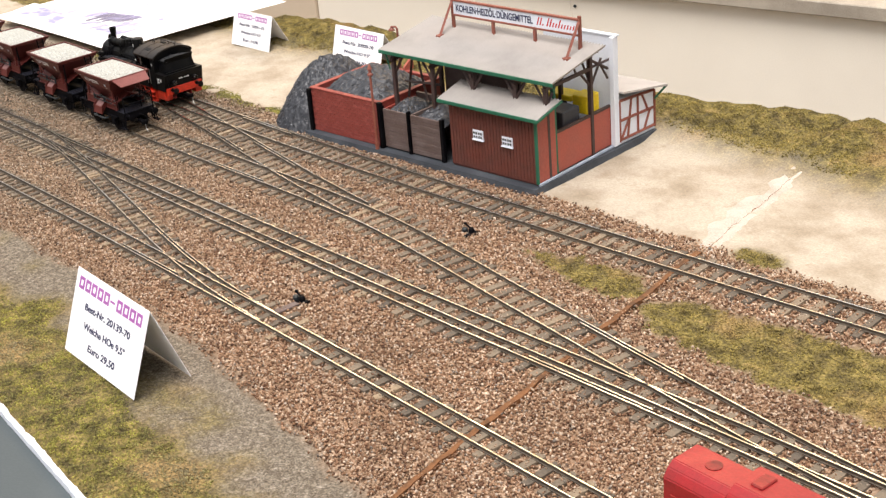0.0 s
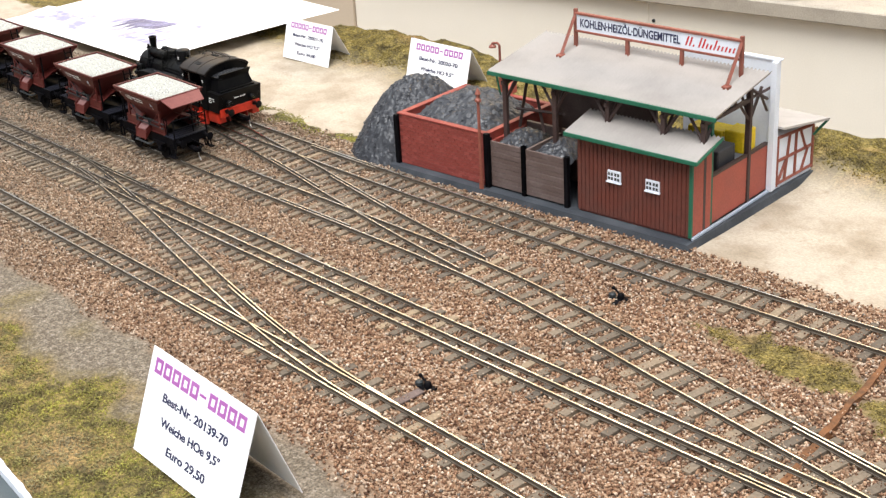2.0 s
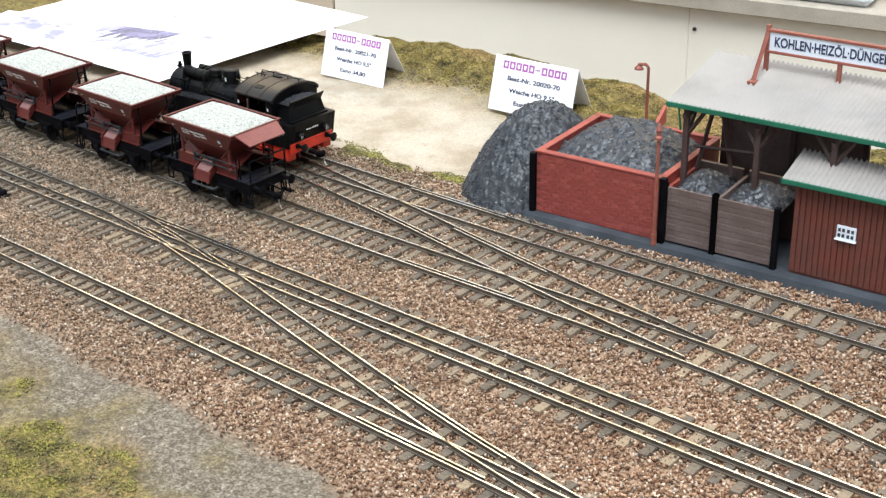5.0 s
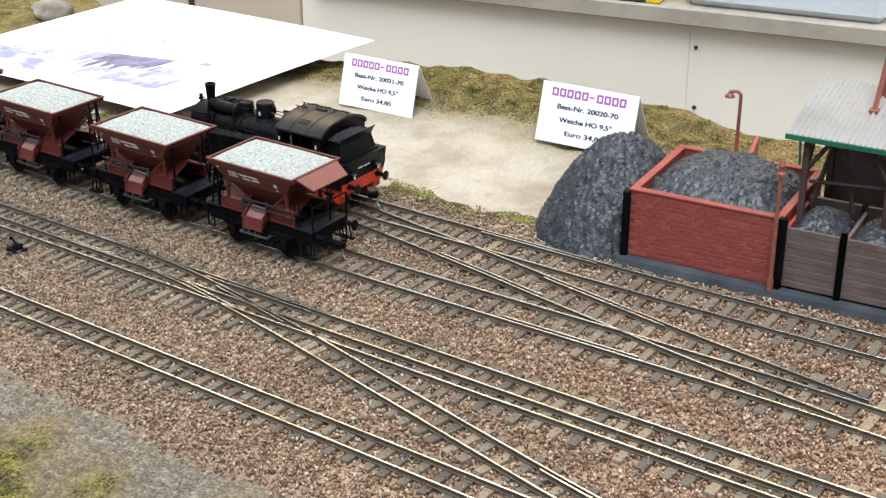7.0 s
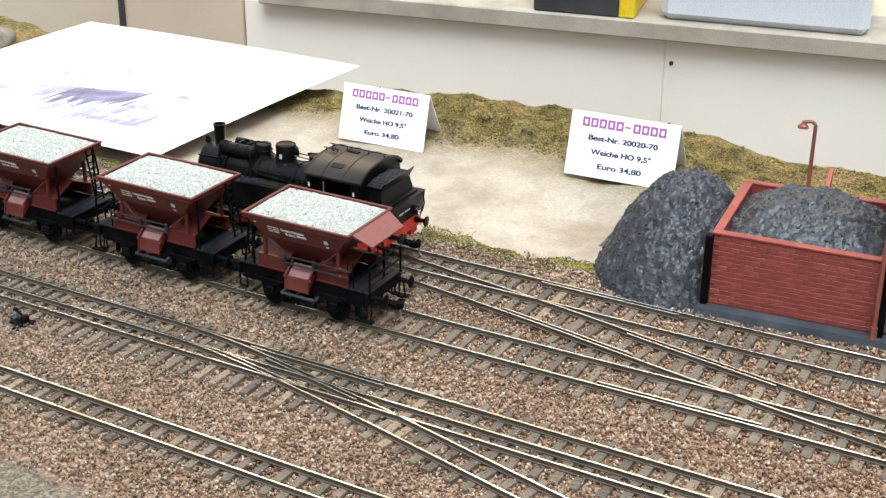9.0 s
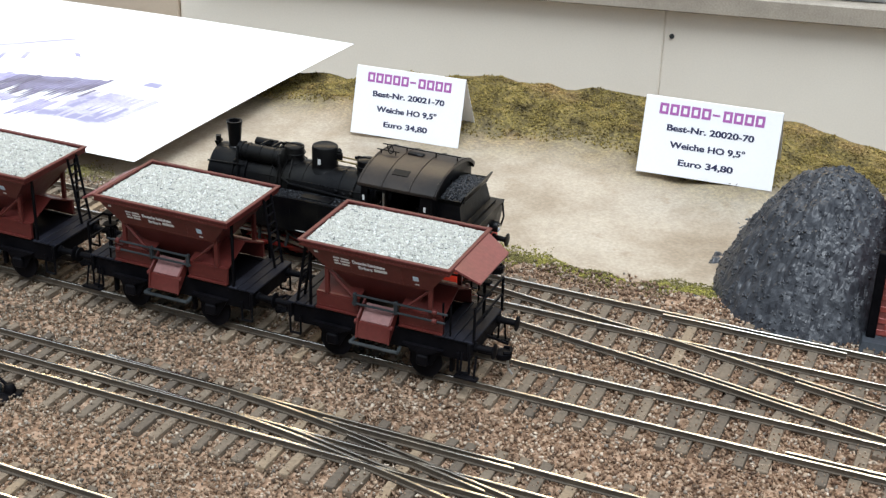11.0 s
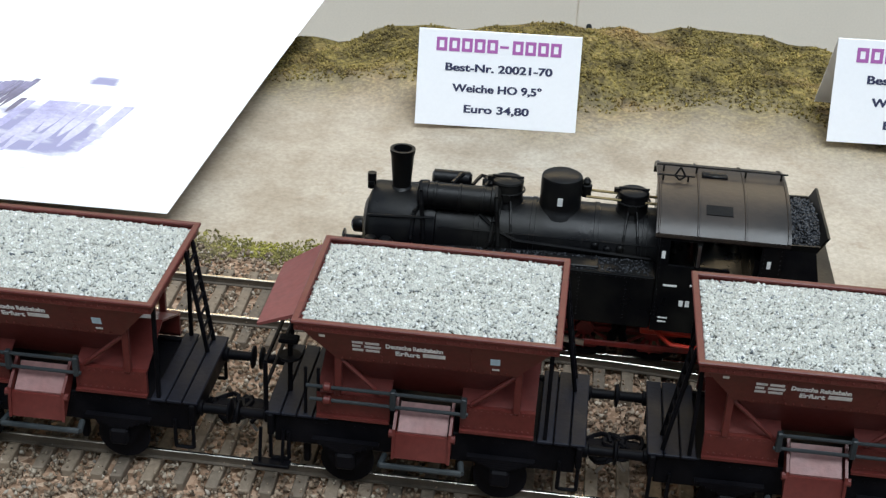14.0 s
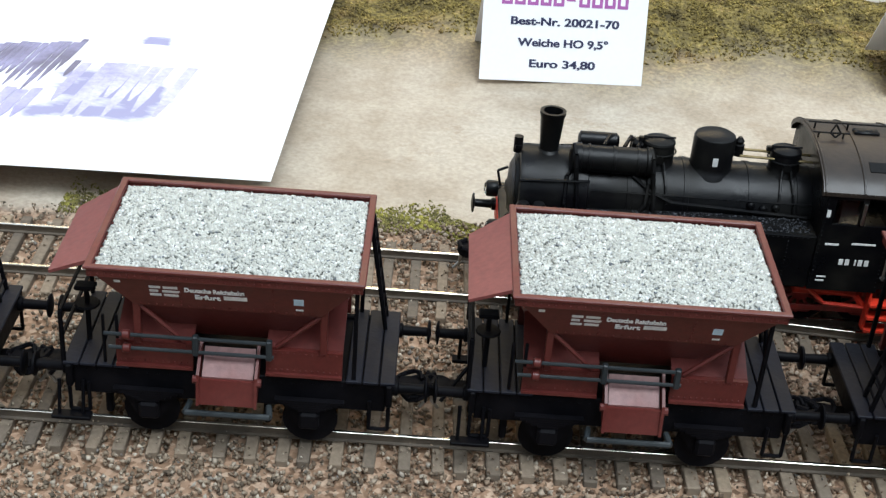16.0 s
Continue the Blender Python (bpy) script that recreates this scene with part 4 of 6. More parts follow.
    part("brake_stand", bm, FRAME_BLACK, w)
    for xx in (-18.4, -20.6):
        for yy in (-10.4, 10.4):
            bm = B()
            rod(bm, (xx, yy, 15.6), (xx, yy, 25.0), 0.3, 6)
            part("lever", bm, FRAME_BLACK, w)
    for yy in (-12.4, 12.4):
        bm = B()
        rod(bm, (-24.4, yy * 0.88, 12), (-24.4, yy, 6), 0.32, 6)
        rod(bm, (-28.4, yy * 0.88, 12), (-28.4, yy, 6), 0.32, 6)
        box(bm, -29.6, -23.0, yy - 1.1, yy + 1.1, 5.4, 6.1, 0.15)
        part("footboard", bm, FRAME_BLACK, w)
    bm = B()
    rod(bm, (-27.0, 0, 12.8), (-31.6, -5.2, 8.6), 0.4, 6)
    part("brake_hose", bm, FRAME_BLACK, w, smooth=True)
    bm = B()
    pipe(bm, [((29.6 + 2.4 * math.cos(0.6 * k) + 0.05 * k), 2.6 * math.sin(0.6 * k) - 0.5, 9.6 - 0.09 * k + 0.5 * math.sin(1.3 * k)) for k in range(32)], 0.42, 6)
    part("coiled_hose", bm, FRAME_BLACK, w, "black hose coiled at the coupling", smooth=True)
    bm = B()
    hexa(bm, [(-20.7, -14.2, 35.2), (20.7, -14.2, 35.2), (20.7, 14.2, 35.2), (-20.7, 14.2, 35.2)], [(-20.4, -13.9, 35.9), (20.4, -13.9, 35.9), (20.4, 13.9, 35.9), (-20.4, 13.9, 35.9)])
    hexa(bm, [(-19.0, -13.0, 35.7), (19.0, -13.0, 35.7), (19.0, 13.0, 35.7), (-19.0, 13.0, 35.7)], [(-14, -9.5, 36.8), (14, -9.5, 36.8), (14, 9.5, 36.8), (-14, 9.5, 36.8)])
    part("load_bed", bm, LOAD_BED, w, "packed grey gravel")
    stuff("load", LOAD, "heaped pale grey gravel load", "gravel", w)
    return w


def on_line(line, x):
    i = min(range(len(line)), key=lambda k: abs(line[k].x - x))
    d = line[min(i + 1, len(line) - 1)] - line[max(i - 1, 0)]
    return line[i].y, math.degrees(math.atan2(d.y, d.x))


LOAD = load_mesh()
LOAD.shade_smooth()
WAGON_LABEL = "oxide red model hopper wagon heaped with pale grey gravel"
yy, aa = on_line(LINE_C, -36.5)
wagon = make_wagon(-37.0, yy - 1.2, aa, WAGON_LABEL)
for wx, turn in ((-107.3, 0), (-178.0, 0), (-248.8, 0), (-319.6, 0), (31.5, 180)):
    yy, aa = on_line(LINE_C, wx)
    other = copy_thing(wagon, pose(wx / 1000, (yy - 1.2) / 1000, 0, 0, 0, aa + turn))
    if turn:
        other["label"] = "oxide red hopper wagon with grey gravel ending the wagon train"


# ---- tank locomotive, chimney towards -x ----
def pierced_panel(bm, xs, zs, y0, y1, solid):
    """One plate in the x-z plane with openings where solid() is false."""
    front = [[bm.verts.new((x, y0, z)) for z in zs] for x in xs]
    back = [[bm.verts.new((x, y1, z)) for z in zs] for x in xs]
    nx, nz = len(xs) - 1, len(zs) - 1
    full = [[solid((xs[i] + xs[i + 1]) / 2, (zs[j] + zs[j + 1]) / 2) for j in range(nz)] for i in range(nx)]

    def there(i, j):
        return 0 <= i < nx and 0 <= j < nz and full[i][j]

    for i in range(nx):
        for j in range(nz):
            if not full[i][j]:
                continue
            f = (front[i][j], front[i + 1][j], front[i + 1][j + 1], front[i][j + 1])
            k = (back[i][j], back[i + 1][j], back[i + 1][j + 1], back[i][j + 1])
            bm.faces.new(f), bm.faces.new(k[::-1])
            for e, di, dj in ((0, 0, -1), (1, 1, 0), (2, 0, 1), (3, -1, 0)):
                if not there(i + di, j + dj):
                    bm.faces.new((f[e], k[e], k[(e + 1) % 4], f[(e + 1) % 4]))
    for v in [v for v in bm.verts if not v.link_faces]:
        bm.verts.remove(v)


def build_loco(x, y, rz):
    L = thing("tank_locomotive", "weathered black model tank locomotive with bright red running gear", "steam locomotive", x, y, 0, rz)
    # red main frame and buffer beams
    bm = B()
    for s in (-1, 1):
        box(bm, -44, 44, min(s * 6.0, s * 6.8), max(s * 6.0, s * 6.8), 6.5, 14.0)
    box(bm, -30, 40, -6, 6, 9.5, 13.5)
    part("frame", bm, DARK_RED, L)
    for s in (-1, 1):
        bm = B()
        box(bm, min(s * 45, s * 46.4), max(s * 45, s * 46.4), -14.5, 14.5, 10.6, 15.8, 0.25)
        part("buffer_beam", bm, LOCO_RED, L)
        for yy in (-10, 10):
            buffer(L, s * 46.4, yy, 14.0, s, 5.0, LOCO_BLACK)
        coupler(L, s * 46.4, s)
    # footplate
    bm = B()
    box(bm, -46.2, 46.2, -15.0, 15.0, 15.9, 16.9, 0.2)
    part("footplate", bm, LOCO_BLACK, L)
    # boiler and smokebox
    bm = B()
    lathe(bm, (0, 0, 24.0), ((8.3, -30), (8.3, 14.5)), 36, "x")
    boiler = part("boiler", bm, LOCO_BLACK, L, smooth=True)
    for xx in (-22, -11, 1.5, 11):
        bm = B()
        lathe(bm, (0, 0, 24.0), ((8.3, xx - 0.5), (8.5, xx - 0.45), (8.5, xx + 0.45), (8.3, xx + 0.5)), 36, "x")
        part("boiler_band", bm, LOCO_BLACK, boiler, smooth=True)
    bm = B()
    lathe(bm, (0, 0, 24.0), ((6.8, -44.0), (7.0, -43.4), (8.9, -43.2), (9.0, -42.6), (9.0, -30.2), (8.3, -30)), 36, "x")
    lathe(bm, (0, 0, 24.0), ((1.0, -45.6), (1.6, -45.2), (4.8, -44.9), (6.4, -44.1)), 30, "x")
    box(bm, -42, -31, -7, 7, 14, 19)
    smokebox = part("smokebox", bm, LOCO_BLACK, L, smooth=True)
    bm = B()
    lathe(bm, (-37.8, 0, 32.0), ((3.0, 0), (2.3, 0.7), (1.85, 1.2), (1.95, 3.0), (2.35, 8.2), (2.55, 8.9), (2.55, 9.5), (1.9, 9.5), (1.7, 8.0)), 24)
    part("chimney", bm, LOCO_BLACK, L, smooth=True)
    # preheater drum beside the chimney, air pump, pipes
    bm = B()
    lathe(bm, (0, -4.2, 33.6), ((1.8, -34.0), (2.9, -33.6), (3.05, -32.8), (3.05, -31.9), (2.75, -31.8), (2.75, -19.5), (3.05, -19.3), (3.05, -18.3), (2.4, -17.8), (0.8, -17.5)), 22, "x")
    drum = part("preheater", bm, LOCO_BLACK, L, smooth=True)
    for xx in (-30.4, -25.6, -21.0):
        bm = B()
        lathe(bm, (0, -4.2, 33.6), ((2.75, xx - 0.3), (2.95, xx - 0.25), (2.95, xx + 0.25), (2.75, xx + 0.3)), 22, "x")
        part("drum_strap", bm, LOCO_BLACK, drum, smooth=True)
    bm = B()
    lathe(bm, (0, 3.2, 34.2), ((1.0, -32.0), (1.7, -31.6), (1.7, -24.5), (1.1, -24.0)), 16, "x")
    part("feed_drum", bm, LOCO_BLACK, L, smooth=True)
    bm = B()
    lathe(bm, (-20.2, 0.8, 33.0), ((1.5, 0), (1.6, 2.6), (1.0, 3.3)), 12)
    part("feed_valve", bm, LOCO_BLACK, L, smooth=True)

    def tube(name, points, r, parent):
        bm = B()
        pipe(bm, points, r)
        part(name, bm, LOCO_BLACK, parent, smooth=True)

    for xx in (-27.5, -21, -23.5):
        tube("feed_pipe", [(xx, -2.0, 35.6), (xx + 1.5, 1.6, 36.2), (xx + 2.6, 4.5, 34.6), (xx + 2.4, 6.6, 30.0)], 0.42, boiler)
    for s in (-1, 1):
        tube("steam_pipe", [(-33, s * 4.4, 31.5), (-34.4, s * 6.8, 30.6), (-34.6, s * 9.2, 25.5), (-34.6, s * 9.5, 17.5)], 0.42, boiler)
        tube("steam_pipe", [(-18.4, s * 4.4, 31.6), (-18.6, s * 7.2, 30.0), (-19.0, s * 8.8, 26.4), (-20.4, s * 9.2, 24.4)], 0.42, boiler)
        tube("steam_pipe", [(-21.5, s * 5.6, 31.0), (-17.5, s * 8.0, 28.6), (-14, s * 8.6, 27.2), (12.5, s * 8.9, 26.0)], 0.36, boiler)
    for xx in (-33.4, -18.6):
        tube("drum_pipe", [(xx, -4.2, 36.4), (xx + 0.3, -6.8, 35.4), (xx + 0.5, -7.6, 33.0), (xx + 0.9, -7.9, 29.6), (xx + 1.2, -9.0, 26.0), (xx + 1.2, -9.4, 23.6)], 0.45, boiler)
    bm = B()
    for xx in (-42.4, -39.4):
        lathe(bm, (xx, -10.4, 17), ((1.3, 0), (1.5, 0.4), (1.5, 4.2), (1.0, 4.6), (1.0, 5.6), (1.5, 6.0), (1.5, 8.2), (1.0, 9.0)), 14)
    pipe(bm, [(-44.4, -10.4, 22), (-45.6, -11.2, 23.2), (-43.6, -11.4, 24.6)], 0.35)
    part("air_pump", bm, LOCO_BLACK, L, smooth=True)
    # domes
    for xx, r, top, name in ((-16.6, 3.1, 37.0, "sand_dome"), (-6.0, 4.1, 39.2, "steam_dome"), (8.2, 3.0, 36.8, "sand_dome")):
        bm = B()
        base = 24 + math.sqrt(8.3 ** 2 - r ** 2)
        lathe(bm, (xx, 0, 0), ((r * 1.34, base - 1.6), (r * 1.26, base - 0.6), (r * 1.1, base + 0.2), (r * 1.02, base + 0.9), (r, base + 1.3), (r, top - 1.0), (r * 0.96, top - 0.5), (r * 0.82, top - 0.15), (r * 0.2, top)), 26)
        dome = part(name, bm, LOCO_BLACK, L, smooth=True)
        if name == "sand_dome":
            bm = B()
            lathe(bm, (xx, 0, top - 0.9), ((r * 1.0, 0), (r * 1.03, 0.3), (r * 0.98, 0.7), (r * 0.75, 1.05), (0.3, 1.2)), 22)
            box(bm, xx - r - 0.9, xx - r + 0.4, -0.4, 0.4, top - 0.7, top + 0.2)
            rod(bm, (xx - r, 0, top + 0.35), (xx + r, 0, top + 0.35), 0.22, 6)
            part("lid", bm, LOCO_BLACK, dome, smooth=True)
            tube("clamp_ring", [(xx + (r + 0.3) * math.cos(0.3 * k), (r + 0.3) * math.sin(0.3 * k), base + 2.9) for k in range(22)], 0.2, dome)
            for s in (-1, 1):
                for dx in (-1.2, 1.4):
                    tube("sand_pipe", [(xx + dx * 0.6, s * (r + 0.2), base + 1.6), (xx + dx * 0.8, s * (r + 1.2), base + 0.1), (xx + dx, s * 6.6, 29.6), (xx + dx * 1.2, s * 8.3, 26.6), (xx + dx * 1.3 - 0.6, s * 8.8, 23.0), (xx + dx * 1.4 - 1.2, s * 9.0, 20)], 0.24, dome)
                bm = B()
                lathe(bm, (xx, s * r, base + 2.2), ((0.9, -0.4 * s), (0.9, 0.6 * s)), 8, "y")
                part("sand_valve", bm, LOCO_BLACK, dome, smooth=True)
        else:
            bm = B()
            lathe(bm, (xx + 4.9, 0, 34.6), ((1.0, 0), (1.1, 2.4), (0.7, 2.6), (0.9, 3.2), (0.4, 4.0)), 12)
            rod(bm, (xx + 3.6, 0, 35.2), (xx + 4.9, 0, 35.2), 0.8, 10)
            part("safety_valve", bm, LOCO_BLACK, dome, smooth=True)
            for s in (-1, 1):
                bm = B()
                box(bm, xx - 0.5, xx + 0.5, min(s * 4.05, s * 4.2), max(s * 4.05, s * 4.2), 33.6, 35.4)
                part("warning_plate", bm, WHITE_MARK, dome, "small white warning plate")
    for yy in (-1.6, 1.6):
        bm = B()
        rod(bm, (-1.0, yy, 35.2), (14.2, yy, 34.8), 0.28, 6)
        part("dome_rod", bm, BRASS, L, "thin brass rod", smooth=True)
    bm = B()
    box(bm, -44.4, -43.2, -1.4, 1.4, 33.0, 33.8)
    rod(bm, (-43.8, 0, 32.0), (-43.8, 0, 35.4), 0.9, 10)
    part("front_lamp", bm, LOCO_BLACK, smokebox, smooth=True)
    # side tanks
    for s in (-1, 1):
        bm = B()
        prof = [(-35.5, 14.6), (13.4, 13.6), (13.4, 25.6), (-8, 25.6), (-30, 24.6), (-35.5, 23.4)]
        extrude_y(bm, prof, s * 8.6, s * 15.6)
        bmesh.ops.bevel(bm, geom=bm.edges[:], offset=0.35, segments=2, affect="EDGES")
        tank = part("side_tank", bm, LOCO_BLACK, L, smooth=True)
        bm = B()
        for xx in (-29.5, -20, -10.5, -1, 8.0):
            rivets(bm, [(xx, s * 15.6, 15.6 + 0.85 * k, s) for k in range(11)], 0.17, 0.13)
        rivets(bm, [(-34 + 0.95 * k, s * 15.6, 24.0 + min(1.0, k * 0.04), s) for k in range(49)], 0.17, 0.13)
        part("riveting", bm, LOCO_BLACK, tank)["kind"] = "stuff"
        bm = B()
        box(bm, -7.5, 2.5, min(s * 11.0, s * 14.4), max(s * 11.0, s * 14.4), 25.6, 26.2, 0.15)
        part("tank_lid", bm, LOCO_BLACK, tank)
        rng = np.random.default_rng(31 + s)
        n = 900
        px = rng.uniform(-34, 12.5, n)
        stuff("coal_dust", bits("coal_dust", np.stack([px, s * rng.uniform(9.2, 14.9, n), np.interp(px, [-35.5, -30, -8, 13], [23.5, 24.7, 25.7, 25.7])], 1), rng.uniform(0.12, 0.32, n), COAL_BIT, 40), "fine coal dust", "coal", tank)
        for a, b in ((-8.6, -3.4),):
            bm = B()
            box(bm, a, b, min(s * 15.62, s * 15.7), max(s * 15.62, s * 15.7), 14.9, 15.15)
            part("lettering", bm, WHITE_MARK, tank)
    # cab
    for s in (-1, 1):
        bm = B()
        y0, y1 = sorted((s * 14.9, s * 15.7))
        def solid(px, pz):
            window = 15.4 < px < 20.4 and 28.6 < pz < 34.2
            door = (21.4 < px < 32.4 and 28.6 < pz < 34.6) or (27 < px < 31 and pz < 28.6) or (27 < px < 32.4 and 26.5 < pz < 28.6)
            return not (window or door)
        pierced_panel(bm, (13.5, 15.4, 20.4, 21.4, 27.0, 31.0, 32.4, 36.4), (13.6, 26.5, 28.6, 34.2, 34.6, 35.6), y0, y1, solid)
        side = part("cab_side", bm, LOCO_BLACK, L)
        bm = B()
        box(bm, 16.0, 19.8, s * 15.1 - 0.1, s * 15.1 + 0.1, 28.6, 34.6)
        pane = part("window_pane", bm, glass_mat, side)
        bm = B()
        for xx in (27.4, 30.6):
            rod(bm, (xx, s * 16.2, 17), (xx, s * 16.2, 28.0), 0.25, 6)
        rod(bm, (20.9, s * 15.9, 29.0), (20.9, s * 15.9, 33.6), 0.35, 6)
        part("handrail", bm, STEEL, side, "thin steel handrails", smooth=True)
        bm = B()
        for x0, x1, z0, z1 in ((18.4, 19.2, 19.7, 21.0), (19.6, 20.4, 19.7, 21.0), (21.4, 21.7, 19.7, 21.0), (22.1, 22.9, 19.7, 21.0), (23.3, 24.1, 19.7, 21.0), (20.0, 24.6, 24.4, 24.8), (15.0, 17.6, 24.0, 24.4), (14.8, 16.6, 16.6, 16.9), (14.8, 16.4, 15.7, 16.0), (14.0, 14.7, 30.2, 31.8), (33.6, 34.3, 30.0, 31.6)):
            box(bm, x0, x1, min(s * 15.7, s * 15.8), max(s * 15.7, s * 15.8), z0, z1)
        part("lettering", bm, WHITE_MARK, side)
        bm = B()
        box(bm, 27.2, 30.8, s * 14.6 - 0.2, s * 14.6 + 0.2, 14.0, 26.4)
        part("cab_door", bm, LOCO_BLACK, side)
        rv = B()
        rivets(rv, [(x_, s * 15.7, z_, s) for x_ in (13.9, 26.5, 32.9, 36.0) for z_ in np.arange(15, 36, 1.0) if not (x_ == 26.5 and z_ > 28)], 0.17, 0.13)
        part("riveting", rv, LOCO_BLACK, side)["kind"] = "stuff"
    # solid backhead and rear block, added to keep the cab dark behind its openings
    bm = B()
    box(bm, 14.3, 18.6, -8.5, 8.5, 16.9, 32.5, 0.8)
    lathe(bm, (0, 0, 26.0), ((7.8, 18.5), (7.2, 19.4), (0.5, 19.6)), 24, "x")
    part("firebox_backhead", bm, LOCO_BLACK, L)
    bm = B()
    box(bm, 22.0, 35.4, -14.6, 14.6, 16.95, 20.0)
    box(bm, 31.5, 35.4, -14.5, 14.5, 20.0, 31.0)
    part("cab_floor_block", bm, LOCO_BLACK, L)
    for a_, b_ in ((13.5, 14.2), (35.6, 36.4)):
        bm = B()
        box(bm, a_, b_, -14.9, 14.9, 16.9, 35.6)
        part("cab_bulkhead", bm, LOCO_BLACK, L)
    bm = B()
    outer, inner = [], []
    for i in range(17):
        a = math.pi * (0.11 + 0.78 * i / 16)
        outer.append((-15.9 * math.cos(a) / math.cos(math.pi * 0.11), 33.4 + 6.9 * math.sin(a)))
    outer = [(-16.0, 35.0)] + outer + [(16.0, 35.0)]
    inner = [(yy * 0.95, z - 0.7) for yy, z in outer]
    ring = outer + inner[::-1]
    a = [bm.verts.new((12.4, p, q)) for p, q in ring]
    b = [bm.verts.new((37.4, p, q)) for p, q in ring]
    n = len(ring)
    for i in range(n):
        bm.faces.new((a[i], a[(i + 1) % n], b[(i + 1) % n], b[i]))
    m = len(outer)
    for v in (a, b):
        for i in range(m - 1):
            bm.faces.new((v[i], v[i + 1], v[n - 2 - i], v[n - 1 - i]))
    roof = part("cab_roof", bm, ROOF_BLACK, L, "sooty brown black arched roof", smooth=True)
    for a_, b_ in ((13.4, 13.9), (35.9, 36.4)):
        bm = B()
        extrude_x(bm, [(-14.9, 35.1)] + [(yy * 0.93, z - 0.8) for yy, z in outer[1:-1]] + [(14.9, 35.1)], a_, b_)
        part("roof_end", bm, LOCO_BLACK, roof)
    for xx in (12.9, 20.2, 29.0, 36.9):
        bm = B()
        pts_ = [(xx, p_, q_ + 0.05) for p_, q_ in outer[1:-1]]
        pipe(bm, pts_, 0.22, 6)
        part("roof_seam", bm, ROOF_BLACK, roof, smooth=True)
    bm = B()
    hexa(bm, [(21.6, -11.6, 37.0), (26.6, -11.6, 37.0), (26.6, -9.0, 38.0), (21.6, -9.0, 38.0)], [(21.6, -11.6, 38.6), (26.6, -11.6, 38.6), (26.6, -9.0, 39.4), (21.6, -9.0, 39.4)])
    part("roof_hatch", bm, LOCO_BLACK, roof)
    bm = B()
    for s in (-1, 1):
        rivets(bm, [(13.0 + 0.9 * k, s * 15.98, 35.5, s) for k in range(27)], 0.16, 0.14)
    part("riveting", bm, ROOF_BLACK, roof)["kind"] = "stuff"
    bm = B()
    box(bm, 21.0, 26.0, 1.4, 3.6, 40.0, 40.8, 0.2)
    for xx in (13.6, 20.0, 29.5, 36.4):
        rod(bm, (xx, 3.4, 39.8), (xx, 3.4, 41.6), 0.2, 6)
    for xx in (13.4, 18.2):
        rod(bm, (xx, -1.0, 40.1), (xx, -1.0, 41.4), 0.2, 6)
    rod(bm, (12.2, 3.4, 41.6), (37.6, 3.4, 41.6), 0.18, 6)
    rod(bm, (12.2, -1.0, 41.4), (19.4, -1.0, 41.4), 0.18, 6)
    pipe(bm, [(15.6, -1.0, 41.4), (16.6, -0.4, 43.0), (17.6, -1.0, 41.4), (16.6, -1.4, 40.6), (15.6, -1.0, 41.4)], 0.2)
    part("roof_rail", bm, LOCO_BLACK, roof, smooth=True)
    # bunker with coal
    bm = B()
    hexa(bm, [(36.4, -12.2, 16.9), (46.0, -12.2, 16.9), (46.0, 12.2, 16.9), (36.4, 12.2, 16.9)], [(36.4, -12.2, 26.0), (46.0, -12.2, 26.0), (46.0, 12.2, 26.0), (36.4, 12.2, 26.0)])
    hexa(bm, [(36.4, -15.4, 13.7), (45.9, -15.4, 13.7), (45.9, 15.4, 13.7), (36.4, 15.4, 13.7)], [(36.4, -15.4, 25.2), (47.8, -15.4, 25.2), (47.8, 15.4, 25.2), (36.4, 15.4, 25.2)])
    hexa(bm, [(36.4, -12.4, 25.2), (44.4, -12.4, 25.2), (44.4, 12.4, 25.2), (36.4, 12.4, 25.2)], [(36.4, -10.9, 32.4), (43.0, -10.9, 32.4), (43.0, 10.9, 32.4), (36.4, 10.9, 32.4)])
    bunker = part("bunker", bm, LOCO_BLACK, L)
    bm = B()
    hexa(bm, [(42.6, -10.9, 31.8), (43.2, -10.9, 31.8), (43.2, 10.9, 31.8), (42.6, 10.9, 31.8)], [(44.6, -11.4, 35.6), (45.1, -11.4, 35.6), (45.1, 11.4, 35.6), (44.6, 11.4, 35.6)])
    for s in (-1, 1):
        hexa(bm, [(36.5, s * 10.4, 31.8), (42.8, s * 10.4, 31.8), (42.8, s * 10.9, 31.8), (36.5, s * 10.9, 31.8)], [(36.5, s * 11.0, 33.4), (43.6, s * 11.0, 33.6), (43.6, s * 11.5, 33.6), (36.5, s * 11.5, 33.4)])
    part("bunker_board", bm, LOCO_BLACK, bunker)
    rng = np.random.default_rng(17)
    n = 1500
    px, py = rng.uniform(36.8, 43.8, n), rng.uniform(-10.6, 10.6, n)
    stuff("bunker_coal", bits("bunker_coal", np.stack([px, py, 33.0 + 1.6 * (1 - (py / 11) ** 2) + rng.uniform(-0.6, 0.3, n)], 1), rng.uniform(0.22, 0.48, n), COAL_BIT, 18), "heap of small coal", "coal", bunker)
    bm = B()
    for s in (-1, 1):
        for x0, x1, z0, z1 in ((37.8, 40.6, 21.4, 21.9), (37.8, 40.2, 20.2, 20.7), (37.8, 40.4, 19.0, 19.5), (41.6, 43.0, 21.4, 21.9), (41.6, 43.0, 20.2, 20.7)):
            box(bm, x0, x1, min(s * 15.4, s * 15.5), max(s * 15.4, s * 15.5), z0, z1)
    part("lettering", bm, WHITE_MARK, bunker)
    bm = B()
